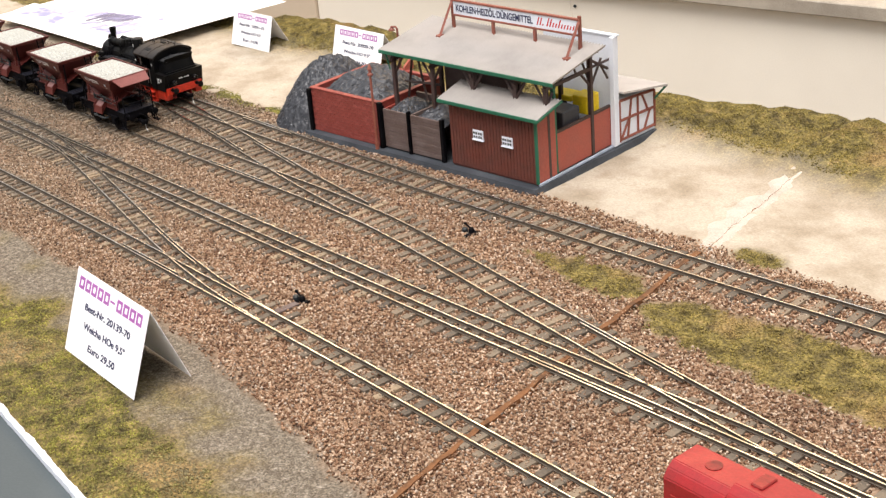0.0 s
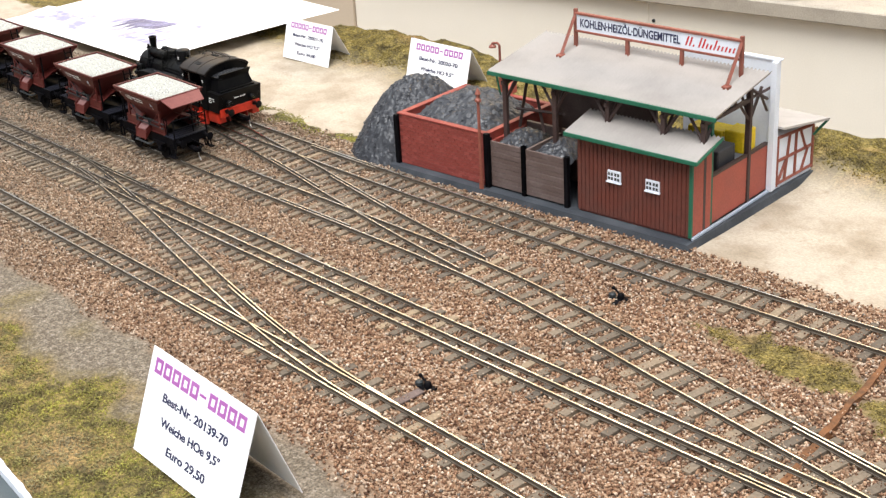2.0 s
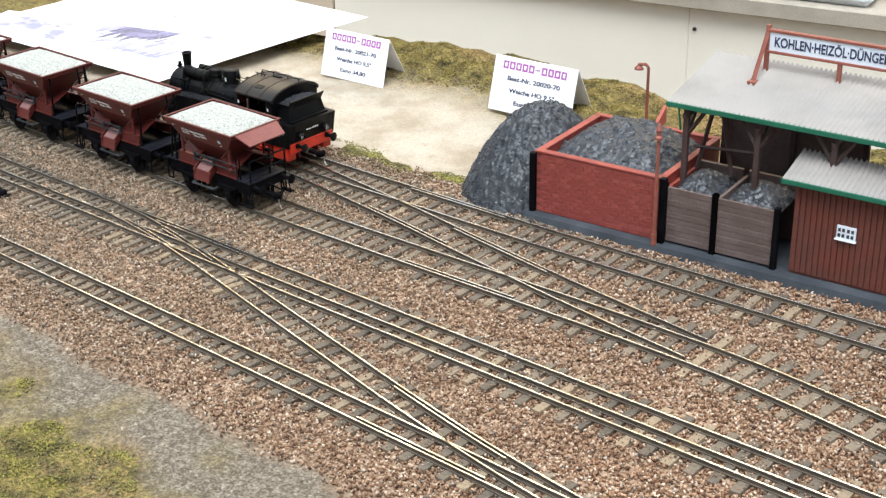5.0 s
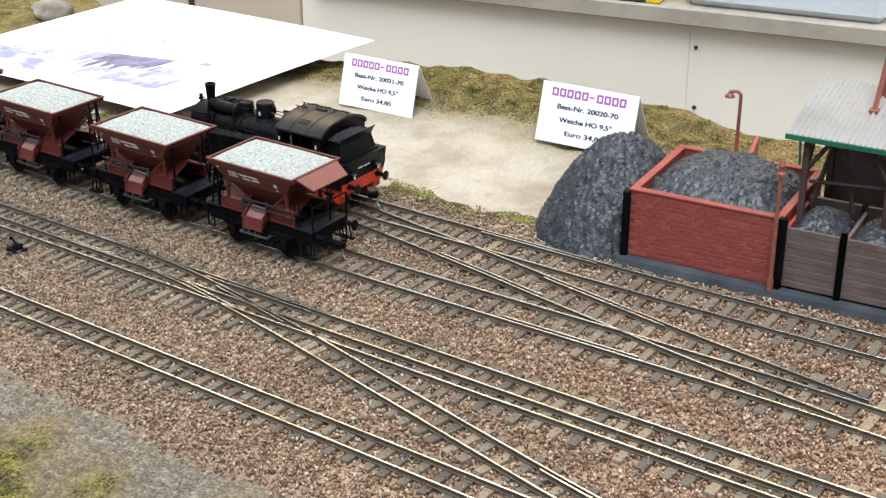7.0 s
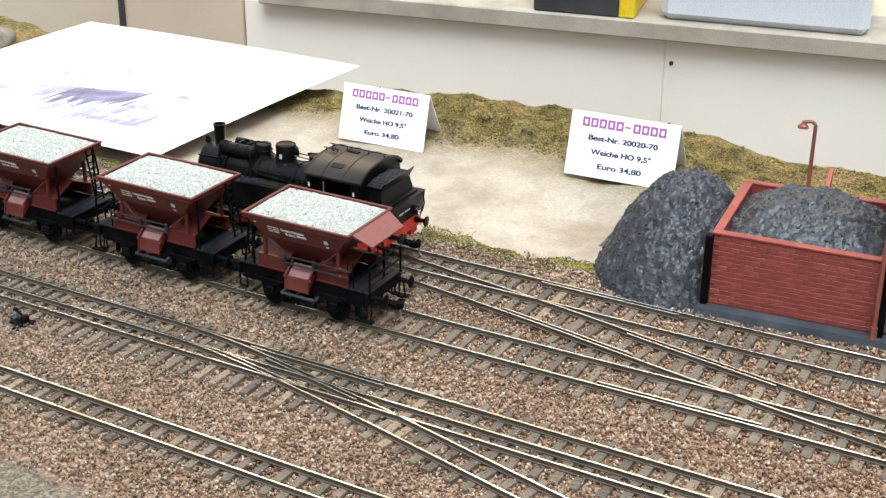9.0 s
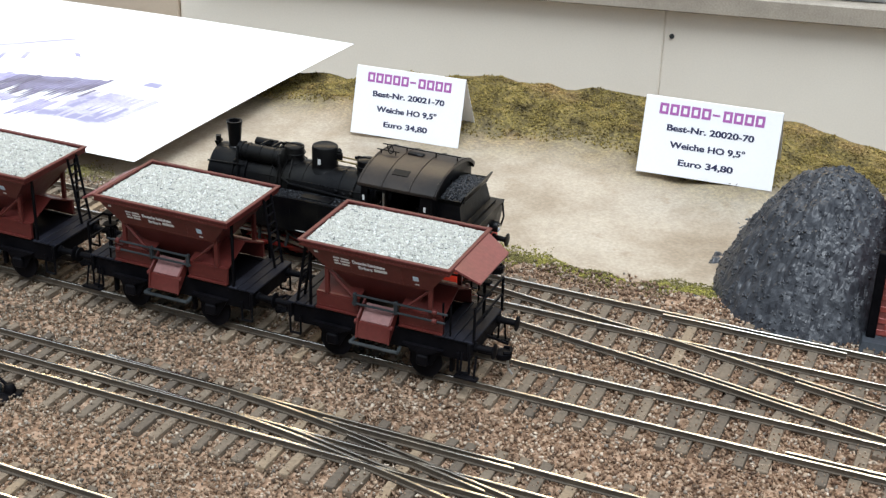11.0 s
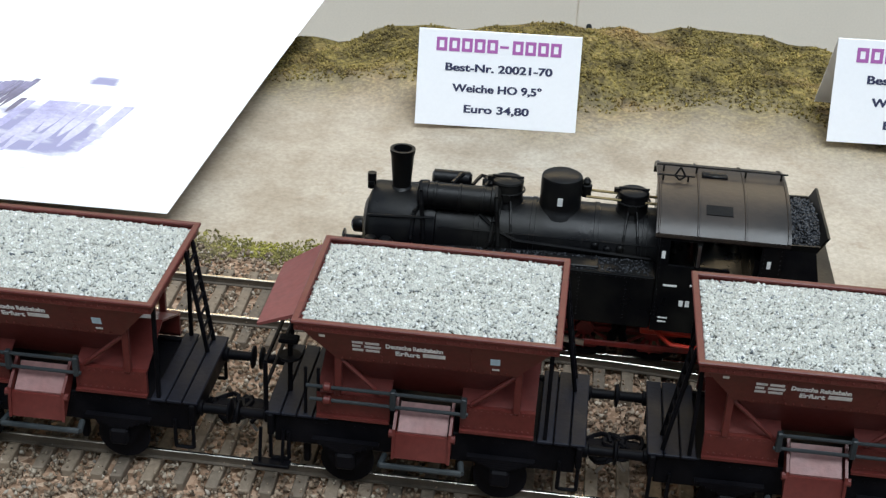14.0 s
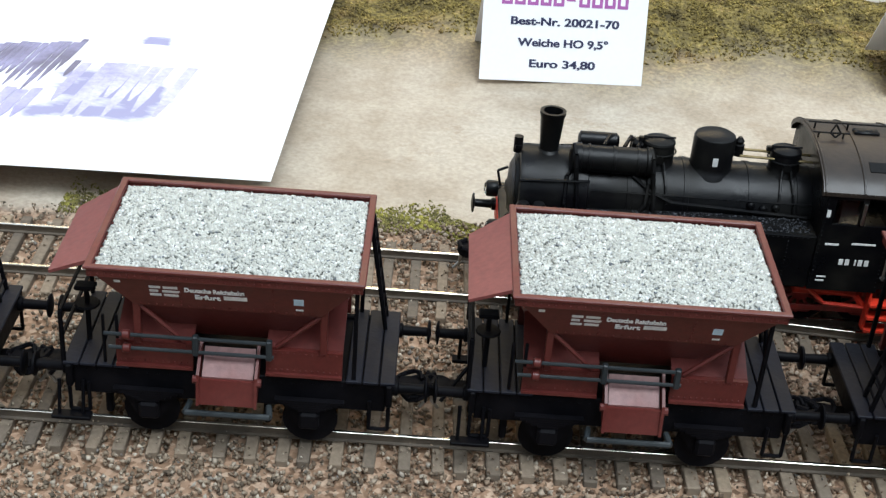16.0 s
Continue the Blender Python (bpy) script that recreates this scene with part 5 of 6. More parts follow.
    for k, w_ in enumerate((1.0, 1.0, 0.4, 1.0, 1.0, 1.0)):
        box(bm, 47.0, 47.12, -4.0 + 1.4 * k, -4.0 + 1.4 * k + w_, 20.4, 21.6)
    part("lettering", bm, WHITE_MARK, bunker)
    for yy in (-8.4, 8.4):
        for xx, way in ((46.4, 1), (-46.4, -1)):
            bm = B()
            lathe(bm, (xx, yy, 18.6), ((1.7, 0), (1.8, 0.4 * way), (1.8, 2.0 * way), (1.5, 2.4 * way)), 14, "x")
            lamp = part("head_lamp", bm, LOCO_BLACK, L, smooth=True)
            bm = B()
            lathe(bm, (xx, yy, 18.6), ((1.35, 2.42 * way), (1.0, 2.75 * way), (0.2, 2.9 * way)), 14, "x")
            part("lens", bm, glass_mat, lamp, smooth=True)
    # running gear
    for k in range(5):
        xx = -25.5 + 13.4 * k
        bm = B()
        rod(bm, (xx, -8, 8.7), (xx, 8, 8.7), 1.0, 8)
        for s in (-1, 1):
            lathe(bm, (xx, s * 8.4, 8.7), ((1.8, 0.9 * s), (1.8, 0.2 * s), (1.2, 0.2 * s)), 12, "y")
            hexa(bm, [(xx - 2, s * 8.2, 5.0), (xx + 2, s * 8.2, 5.0), (xx + 2, s * 9.0, 5.0), (xx - 2, s * 9.0, 5.0)], [(xx - 3, s * 8.2, 3.9), (xx + 3, s * 8.2, 3.9), (xx + 3, s * 9.0, 3.9), (xx - 3, s * 9.0, 3.9)])
        wheel = part("wheelset", bm, DARK_RED, L)
        for q in range(24):
            a, yv = math.pi * q / 6, 8.5 if q < 12 else -8.5
            bm = B()
            rod(bm, (xx + 1.4 * math.cos(a), yv, 8.7 + 1.4 * math.sin(a)), (xx + 5.4 * math.cos(a), yv, 8.7 + 5.4 * math.sin(a)), 0.36, 5)
            part("spoke", bm, DARK_RED, wheel)
        bm = B()
        for s in (-1, 1):
            n_, ro, ri = 28, 6.4, 5.3
            for y0, y1, r1 in ((8.0, 9.2, ro), (7.3, 8.0, ro + 0.6)):
                vs = []
                for rr in (ri, r1):
                    for yv in (y0, y1):
                        vs.append([bm.verts.new((xx + rr * math.cos(2 * math.pi * i / n_), s * yv, 8.7 + rr * math.sin(2 * math.pi * i / n_))) for i in range(n_)])
                for p, q in ((0, 1), (1, 3), (3, 2), (2, 0)):
                    for i in range(n_):
                        bm.faces.new((vs[p][i], vs[p][(i + 1) % n_], vs[q][(i + 1) % n_], vs[q][i]))
        part("tyre", bm, FRAME_BLACK, wheel, smooth=True)
    for s in (-1, 1):
        bm = B()
        lathe(bm, (0, s * 12.4, 10.0), ((3.4, -43.0), (3.8, -42.6), (3.8, -34.2), (3.4, -33.8)), 22, "x")
        lathe(bm, (0, s * 12.4, 14.4), ((2.0, -42.6), (2.1, -42.2), (2.1, -34.4), (2.0, -34.0)), 16, "x")
        box(bm, -42, -35, min(s * 9, s * 13.5), max(s * 9, s * 13.5), 8, 16, 0.3)
        part("cylinder", bm, LOCO_BLACK, L, smooth=True)
        bm = B()
        box(bm, -25.5, 28.1, min(s * 10.4, s * 11.0), max(s * 10.4, s * 11.0), 5.6, 6.9, 0.15)
        part("coupling_rod", bm, DARK_RED, L, "dull red coupling rod")
        bm = B()
        hexa(bm, [(-20, s * 12.0, 9.4), (1.3, s * 11.6, 5.6), (1.3, s * 11.0, 5.6), (-20, s * 11.4, 9.4)], [(-20, s * 12.0, 10.5), (1.3, s * 11.6, 6.9), (1.3, s * 11.0, 6.9), (-20, s * 11.4, 10.5)])
        rod(bm, (-34, s * 12, 10.0), (-19, s * 12, 10.0), 0.5, 8)
        box(bm, -32, -19, min(s * 11.4, s * 12.8), max(s * 11.4, s * 12.8), 11.2, 12.0)
        part("connecting_rod", bm, STEEL, L, "steel connecting rod and slide bars")
        bm = B()
        pipe(bm, [(-24, s * 12.8, 13.4), (-14, s * 12.8, 12.6), (-7, s * 12.8, 9.5)], 0.4)
        pipe(bm, [(-14, s * 13.2, 16), (-12.6, s * 13.2, 11), (-13.6, s * 13.2, 7.5)], 0.5)
        pipe(bm, [(-26, s * 13.0, 16), (-22.5, s * 13.0, 12), (-22.8, s * 13.0, 8.0)], 0.5)
        part("valve_gear", bm, ROD_GREY, L, smooth=True)
        # red underside boxes and steps
        bm = B()
        box(bm, 34.5, 44.6, min(s * 9.5, s * 14.8), max(s * 9.5, s * 14.8), 6.8, 13.5, 0.3)
        part("ballast_box", bm, LOCO_RED, L)
        bm = B()
        for zz in (4.6, 7.6, 10.6):
            box(bm, 26.4, 32.4, min(s * 13.6, s * 16.6), max(s * 13.6, s * 16.6), zz, zz + 0.55)
        for xx in (26.2, 32.2):
            box(bm, xx, xx + 0.5, min(s * 13.4, s * 15.4), max(s * 13.4, s * 15.4), 4.4, 13.4)
        part("cab_steps", bm, LOCO_RED, L)
        bm = B()
        pipe(bm, [(12.0, s * 13.2, 12.8), (24.0, s * 13.2, 11.6), (26.0, s * 13.4, 9.0)], 0.7)
        box(bm, 12, 26, min(s * 8, s * 12.6), max(s * 8, s * 12.6), 10.4, 12.8, 0.3)
        pipe(bm, [(14, s * 13.6, 13.0), (18, s * 13.8, 9.4), (27, s * 13.8, 8.8)], 0.45)
        part("brake_gear", bm, LOCO_RED, L)
        tube("grab_iron", [(-45.6, s * 13.4, 16.8), (-46.4, s * 13.4, 20.4), (-44.4, s * 13.4, 21.4)], 0.3, L)
        tube("grab_iron", [(47.6, s * 13.0, 16.6), (48.6, s * 13.0, 20.4), (48.0, s * 13.0, 25.0)], 0.3, L)
        bm = B()
        pipe(bm, [(-43.5, s * 7.6, 29.4), (-30, s * 8.2, 30.4)], 0.3)
        pipe(bm, [(-29.4, s * 8.0, 28.4), (-10, s * 8.0, 28.4), (13.2, s * 8.0, 28.4)], 0.22)
        for xx in (-16, -3.0, 9.8):
            rod(bm, (xx, s * 7.2, 28.0), (xx, s * 8.0, 28.4), 0.25, 6)
        part("boiler_handrail", bm, LOCO_BLACK, L, smooth=True)
        for xx, zz in ((1.5, 27.4), (4.0, 26.8), (6.4, 27.2)):
            bm = B()
            lathe(bm, (xx, s * 7.7, zz), ((0.8, 0), (0.8, 0.5 * s), (0.4, 0.8 * s)), 10, "y")
            part("washout_plug", bm, LOCO_BLACK, boiler, smooth=True)
    return L


LOCO_X = -11.5
yy, aa = on_line(LINE_E, LOCO_X)
loco = build_loco(LOCO_X, yy, aa)
loco.matrix_basis = loco.matrix_basis @ Matrix.Diagonal((1.055, 1.0, 1.02, 1.0))


# ---- coal merchant's shed and bins; u along the front, v to the back ----
SHED = dict(x=157.5, y=85.0, rz=6.5)


def yard(name, label, category, group="", kind=""):
    return thing(name, label, category, SHED["x"], SHED["y"], 0, SHED["rz"], group, kind)


def slab(bm, pts, thick):
    """A plate under the four or more given top corners."""
    return hexa(bm, [(x, y, z - thick) for x, y, z in pts], pts)


def corrugated(bm, u0, u1, lo, hi, pitch, depth, thick=0.5):
    """A ribbed sheet between a low edge (v, z) and a high edge (v, z)."""
    n = int((u1 - u0) / pitch) * 4
    rows = []
    for v, z in (lo, hi):
        top = [bm.verts.new((u0 + (u1 - u0) * i / n, v, z + depth * math.cos(i * math.pi / 2))) for i in range(n + 1)]
        low = [bm.verts.new((u0 + (u1 - u0) * i / n, v, z - thick + depth * math.cos(i * math.pi / 2))) for i in range(n + 1)]
        rows.append((top, low))
    (t0, l0), (t1, l1) = rows
    for i in range(n):
        bm.faces.new((t0[i], t0[i + 1], t1[i + 1], t1[i]))
        bm.faces.new((l0[i + 1], l0[i], l1[i], l1[i + 1]))
        bm.faces.new((l0[i], l0[i + 1], t0[i + 1], t0[i]))
        bm.faces.new((t1[i], t1[i + 1], l1[i + 1], l1[i]))
    bm.faces.new((t0[0], t1[0], l1[0], l0[0]))
    bm.faces.new((t0[n], l0[n], l1[n], t1[n]))


# brightened, with paler patches that put the lumps' highlights into the colour
COAL_CAST = surface("rough blue black coal cast", (0.028, 0.03, 0.036), (0.06, 0.064, 0.073), 0.34, scale=320, fine=700, relief=0.9, spec=0.5)


def coal_heap(parent, name, u0, u1, v0, v1, z0, top, seed, n, label):
    """A lumpy mound with loose lumps on it."""
    bm = B()
    k = 54
    grid = []
    for i in range(k + 1):
        row = []
        for j in range(k + 1):
            s, t = i / k * 2 - 1, j / k * 2 - 1
            u, v = (u0 + u1) / 2 + s * (u1 - u0) / 2, (v0 + v1) / 2 + t * (v1 - v0) / 2
            f = max(0.0, 1 - max(abs(s), abs(t)) ** 1.6 * 0.55 - 0.45 * math.hypot(s, t) ** 2 * 0.7)
            row.append(bm.verts.new((u, v, z0 + (top - z0) * f + 1.6 * hum(u, v, 9, seed) + 1.3 * abs(hum(u, v, 4.2, seed)) + 0.9 * hum(u, v, 2.2, seed))))
        grid.append(row)
    for i in range(k):
        for j in range(k):
            bm.faces.new((grid[i][j], grid[i + 1][j], grid[i + 1][j + 1], grid[i][j + 1]))
    places = []
    rng = np.random.default_rng(seed)
    n = n // 2
    for _ in range(n):
        i, j = rng.integers(0, k), rng.integers(0, k)
        a, b = rng.random(2)
        p = grid[i][j].co.lerp(grid[i + 1][j].co, a).lerp(grid[i][j + 1].co.lerp(grid[i + 1][j + 1].co, a), b)
        places.append((p.x, p.y, p.z + rng.uniform(-0.35, 0.0)))
    mound = part(name, bm, COAL_CAST, parent, label)
    stuff("loose_coal", bits("loose_coal", np.array(places), rng.uniform(0.4, 0.8, n), COAL_CAST, seed + 1), "small loose coal lumps", "coal", mound)


def build_yard():
    base = yard("plinth", "dark blue grey base slab under the coal yard", "plinth", kind="structure")
    bm = B()
    hexa(bm, [(-4, -3, -2), (188, -3, -2), (192, 118, -2), (118, 118, -2), (118, 68, -2), (-4, 68, -2)], [(-3, -2, 2.2), (187, -2, 2.2), (191, 117, 2.2), (118, 117, 2.2), (118, 67, 2.2), (-3, 67, 2.2)])
    part("slab", bm, PLINTH, base)
    bm = B()
    box(bm, 185.2, 186.6, 3.7, 116, 2.2, 3.6, 0.2)
    part("sill", bm, surface("pale blue grey sill", (0.4, 0.46, 0.55), (0.3, 0.34, 0.4), 0.6, scale=60), base, "pale blue grey sill")

    # brick bin
    bin_ = yard("brick_coal_bin", "red brick coal bin heaped with coal", "coal bin")
    bm = B()
    box(bm, 0.6, 62.4, 3.4, 5.8, 2.2, 30.4)
    wall = part("front_wall", bm, MORTAR, bin_)
    bm = B()
    box(bm, 0.4, 2.8, 5.9, 57.6, 2.2, 30.4)
    part("side_wall", bm, BRICK, bin_)
    bm = B()
    box(bm, 0.4, 62.6, 57.7, 60.2, 2.2, 30.4)
    part("back_wall", bm, BRICK, bin_)
    bm = B()
    box(bm, 60.2, 62.6, 5.9, 57.6, 2.2, 30.4)
    part("side_wall", bm, BRICK, bin_)
    bm = B()
    box(bm, -0.2, 63.0, 2.8, 6.2, 30.4, 31.4, 0.2)
    box(bm, -0.2, 3.2, 6.3, 57.3, 30.4, 31.4, 0.2)
    box(bm, -0.2, 63.0, 57.4, 60.6, 30.4, 31.4, 0.2)
    box(bm, 59.8, 63.0, 6.3, 57.3, 30.4, 31.4, 0.2)
    part("coping", bm, BRICK, bin_, "red coping")
    bm = B()
    hexa(bm, [(31, 58, 30.6), (32.6, 58, 30.6), (32.6, 66.5, 30.6), (31, 66.5, 30.6)], [(31, 58, 33.4), (32.6, 58, 33.4), (32.6, 66.5, 39), (31, 66.5, 39)])
    part("fin_wall", bm, PANEL_RED, bin_)
    for u, v, top in ((-0.8, 2.4, 30.2), (63.2, 1.8, 32.0)):
        bm = B()
        box(bm, u - 1.4, u + 1.4, v - 1.0, v + 1.8, 0.8, top, 0.25)
        part("corner_post", bm, FRAME_BLACK, bin_)
    coal_heap(bin_, "coal", 3, 60, 6.2, 57.3, 26.5, 41.5, 51, 2600, "heap of dark grey coal")

    # plank bins
    for k, (a, b) in enumerate(((64.6, 85.0), (87.6, 112.0))):
        pb = yard("plank_coal_bin", "grey brown plank coal bin partly filled with coal", "coal bin", "plank bins")
        for q in range(9):
            bm = B()
            z0 = 3.2 + 2.75 * q
            box(bm, a, b, 3.4 + 0.1 * (q % 2), 4.6, z0, z0 + 2.65, 0.15)
            part("plank", bm, PLANK_BROWN, pb)
        for u in (a - 1.3, b + 1.3):
            bm = B()
            box(bm, u - 1.2, u + 1.2, 2.4, 5.0, 1.2, 29.4, 0.2)
            part("post", bm, FRAME_BLACK, pb)
        bm = B()
        box(bm, a - 1.0, a + 0.4, 5.1, 34, 2.2, 27.4)
        part("side_board", bm, PLANK_BROWN if k else BRICK, pb)
        bm = B()
        box(bm, a, b, 34.1, 36, 2.2, 29.5)
        part("back_board", bm, PLANK_BROWN, pb)
        coal_heap(pb, "coal", a + 0.5, b, 4.8, 34, 23.5, 31.5, 61 + k, 900, "heap of dark coal")

    # main shed: posts, trusses, walls
    shed = yard("coal_shed", "open timber coal shed with grey corrugated roof and advertising board", "shed")

    def roof_z(v):
        return 62.4 + (v - 13) * 0.164

    for u in (66, 98, 130, 162, 184):
        for v in (15.5, 57):
            if u > 110 and v < 20 and u < 180:
                z0 = 46
            else:
                z0 = 3.0
            bm = B()
            box(bm, u - 1.2, u + 1.2, v - 1.2, v + 1.2, z0, roof_z(v) - 1.6, 0.2)
            part("post", bm, TIMBER, shed)
        bm = B()
        box(bm, u - 0.9, u + 0.9, 13, 58.5, 55.6, 57.6, 0.15)
        for p, q in (((u, 15.5, 46), (u, 25, 57)), ((u, 57, 46), (u, 47, 57)), ((u, 28, 57), (u, 40, 65)), ((u, 44, 57), (u, 40, 65)), ((u, 16, 58), (u, 28, 63))):
            rod(bm, p, q, 0.9, 4)
        part("truss", bm, TIMBER, shed)
    for v in (15.5, 57):
        bm = B()
        box(bm, 62, 190, v - 0.9, v + 0.9, roof_z(v) - 2.6, roof_z(v) - 0.9, 0.15)
        for u in (66, 98, 130, 162):
            rod(bm, (u, v, 47), (u + 9, v, roof_z(v) - 2), 0.9, 4)
            rod(bm, (u + 32 if u < 162 else 184, v, 47), ((u + 32 if u < 162 else 184) - 9, v, roof_z(v) - 2), 0.9, 4)
        part("wall_plate", bm, TIMBER, shed)
    bm = B()
    pipe(bm, [(68, 24, 30), (74, 24, 58)], 1.0, 4), pipe(bm, [(84, 24, 30), (78, 24, 58)], 1.0, 4), pipe(bm, [(66, 24, 40), (100, 20, 44)], 0.8, 4)
    part("coal_chute_frame", bm, TIMBER, shed)
    bm = B()
    corrugated(bm, 58.5, 192.5, (11.5, 62.3), (61.5, 70.5), 2.1, 0.75)
    roof = part("roof", bm, ROOFING, shed, "pale grey corrugated roof")
    bm = B()
    box(bm, 58.2, 192.8, 10.6, 11.4, 60.4, 62.5, 0.15)
    part("gutter", bm, GREEN_TRIM, roof, "dark green gutter board")
    bm = B()
    rod(bm, (64, 11.0, 61.5), (64, 14.0, 50), 0.5, 6)
    part("downpipe", bm, GREEN_TRIM, roof)
    # gable side panels
    for a, b in ((23.4, 55.8), (58.4, 76.4)):
        bm = B()
        box(bm, 182.8, 184.4, a, b, 3.6, 27.5, 0.2)
        part("side_panel", bm, PANEL_RED, shed, "brick red panel below a dark rail")
    for v in (22.2, 57.0):
        bm = B()
        box(bm, 182.4, 184.9, v - 1.1, v + 1.1, 3.6, roof_z(v) - 2, 0.2)
        part("corner_post", bm, GREEN_TRIM if v < 30 else TIMBER, shed)
    bm = B()
    box(bm, 182.6, 184.6, 23.4, 76, 27.5, 28.8)
    part("rail_beam", bm, TIMBER, shed)
    bm = B()
    hexa(bm, [(134, 77.6, 3), (187.6, 77.6, 3), (187.6, 79.8, 3), (134, 79.8, 3)], [(134, 77.6, 70.6), (187.6, 77.6, 70.6), (187.6, 79.8, 70.6), (134, 79.8, 70.6)])
    box(bm, 184.9, 188.0, 74.8, 77.5, 3.0, 70.6)
    part("back_wall", bm, WHITE_WALL, shed, "white plastered rear wall")
    bm = B()
    slab(bm, [(133.4, 77.0, 71.6), (188.4, 77.0, 71.6), (188.4, 80.4, 71.6), (133.4, 80.4, 71.6)], 0.9)
    part("coping", bm, WHITE_WALL, shed)
    for p, q in (((184, 57, 45), (184, 68, 60)), ((184, 57, 62), (184, 74, 52)), ((184, 40, 57), (184, 76, 57)), ((184, 74, 46), (184, 66, 58))):
        bm = B()
        rod(bm, p, q, 0.9, 4)
        part("gable_brace", bm, TIMBER, shed)
    bm = B()
    box(bm, 66, 127.8, 60.4, 61.6, 3.0, 46)
    part("rear_boarding", bm, PLANK_BROWN, shed)
    bm = B()
    box(bm, 150, 166, 40, 58, 3, 34, 0.5)
    box(bm, 168, 181, 34, 50, 3, 36, 0.5)
    part("coal_hopper", bm, BOX_BLACK, shed, "black loading hopper inside")
    bm = B()
    box(bm, 171, 182, 56, 68, 28, 39, 0.5)
    box(bm, 150, 170, 56, 68, 34, 37.5, 0.5)
    part("loader_arm", bm, YELLOW, shed, "yellow loader arm inside")

    # advertising board
    sign = yard("roof_sign", "blue white coal merchant's roof sign in a red brown frame", "sign")
    bm = B()
    hexa(bm, [(85, 52.2, 77.9), (180, 52.2, 77.9), (180, 53.2, 77.9), (85, 53.2, 77.9)], [(85, 52.2, 85.9), (180, 52.2, 85.9), (180, 53.2, 85.9), (85, 53.2, 85.9)])
    board = part("board", bm, WHITE_WALL, sign)
    bm = B()
    box(bm, 83.6, 181.4, 51.6, 53.6, 85.9, 87.1, 0.15)
    box(bm, 83.6, 181.4, 51.6, 53.6, 76.7, 77.9, 0.15)
    part("frame", bm, RUST_POST, sign)
    for u in (84, 116, 148, 181):
        bm = B()
        box(bm, u - 0.9, u + 0.9, 51.9, 53.7, 68.4, 88.7 if u in (84, 181) else 76.8, 0.15)
        part("post", bm, RUST_POST, sign)
    for u in (84, 181):
        bm = B()
        rod(bm, (u, 52.5, 86.0), (u, 39.5, 67.2), 1.0, 4)
        box(bm, u - 1.8, u + 1.8, 37.6, 41.4, 66.4, 67.9, 0.2)
        part("stay", bm, RUST_POST, sign)
    words("lettering", "KOHLEN·HEIZÖL·DÜNGEMITTEL", 4.2, INK, board, pose(0.1172, 0.0520, 0.0799, 0, 0, 0), 60)
    for k in range(13):
        u = 150.0 + 2.1 * k + (1.0 if k > 2 else 0)
        tall = (4.8, 4.6, 1.0, 5.0, 4.8, 2.6, 2.4, 4.9, 2.6, 2.4, 2.6, 2.2, 2.6)[k]
        bm = B()
        hexa(bm, [(u, 52.1, 79.7), (u + 0.9, 52.1, 79.7), (u + 0.9, 52.2, 79.7), (u, 52.2, 79.7)], [(u + tall * 0.35, 52.1, 79.7 + tall), (u + 0.9 + tall * 0.35, 52.1, 79.7 + tall), (u + 0.9 + tall * 0.35, 52.2, 79.7 + tall), (u + tall * 0.35, 52.2, 79.7 + tall)])
        part("script_bar", bm, RED_INK, board, "red slanting bar")

    # lean-to
    hut = yard("lean_to_hut", "red brown boarded lean-to hut with two white windows", "hut")
    bm = B()
    hexa(bm, [(120, 4.4, 2.4), (184.4, 4.4, 2.4), (184.4, 21.6, 2.4), (120, 21.6, 2.4)], [(120, 4.4, 42.8), (184.4, 4.4, 42.8), (184.4, 21.6, 47.4), (120, 21.6, 47.4)])
    core = part("wall", bm, PLANK_RED, hut)
    for k in range(27):
        bm = B()
        u = 119.8 + 2.4 * k
        box(bm, u + 0.12, u + 2.28, 3.7, 4.5, 3.4, 43.0, 0.2)
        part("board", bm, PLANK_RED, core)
    for k in range(7):
        bm = B()
        v = 4.6 + 2.4 * k
        box(bm, 184.3, 185.1, v + 0.03, v + 2.37, 3.4, 42.6 + 0.26 * (v - 4.4), 0.08)
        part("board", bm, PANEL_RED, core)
    bm = B()
    box(bm, 184.2, 185.9, 2.9, 4.5, 3.4, 42.6, 0.2)
    part("corner_trim", bm, GREEN_TRIM, hut, "dark green corner trim")
    for u in (142.0, 164.0):
        bm = B()
        box(bm, u - 3.9, u + 3.9, 3.1, 3.9, 22.6, 28.2, 0.15)
        win = part("window", bm, WHITE_WALL, hut, "small white paned window")
        for i in range(4):
            for j in range(2):
                bm = B()
                box(bm, u - 3.2 + 1.65 * i + (0.25 if i > 1 else -0.1), u - 2.1 + 1.65 * i + (0.25 if i > 1 else -0.1), 2.95, 3.15, 23.4 + 2.3 * j, 24.8 + 2.3 * j)
                part("pane", bm, ROD_GREY, win)
        bm = B()
        box(bm, u - 4.3, u + 4.3, 2.4, 3.9, 21.9, 22.6, 0.15)
        part("sill", bm, WHITE_WALL, win)
    bm = B()
    corrugated(bm, 115.6, 190.2, (-0.6, 44.0), (21.6, 49.4), 2.1, 0.75)
    r2 = part("roof", bm, ROOFING, hut, "pale grey corrugated roof")
    bm = B()
    box(bm, 115.2, 190.6, -1.4, -0.6, 42.4, 44.4, 0.15)
    hexa(bm, [(190.2, -0.6, 42.8), (190.9, -0.6, 42.8), (190.9, 21.6, 48.2), (190.2, 21.6, 48.2)], [(190.2, -0.6, 44.0), (190.9, -0.6, 44.0), (190.9, 21.6, 49.4), (190.2, 21.6, 49.4)])
    part("eave_trim", bm, GREEN_TRIM, r2, "dark green eave trim")

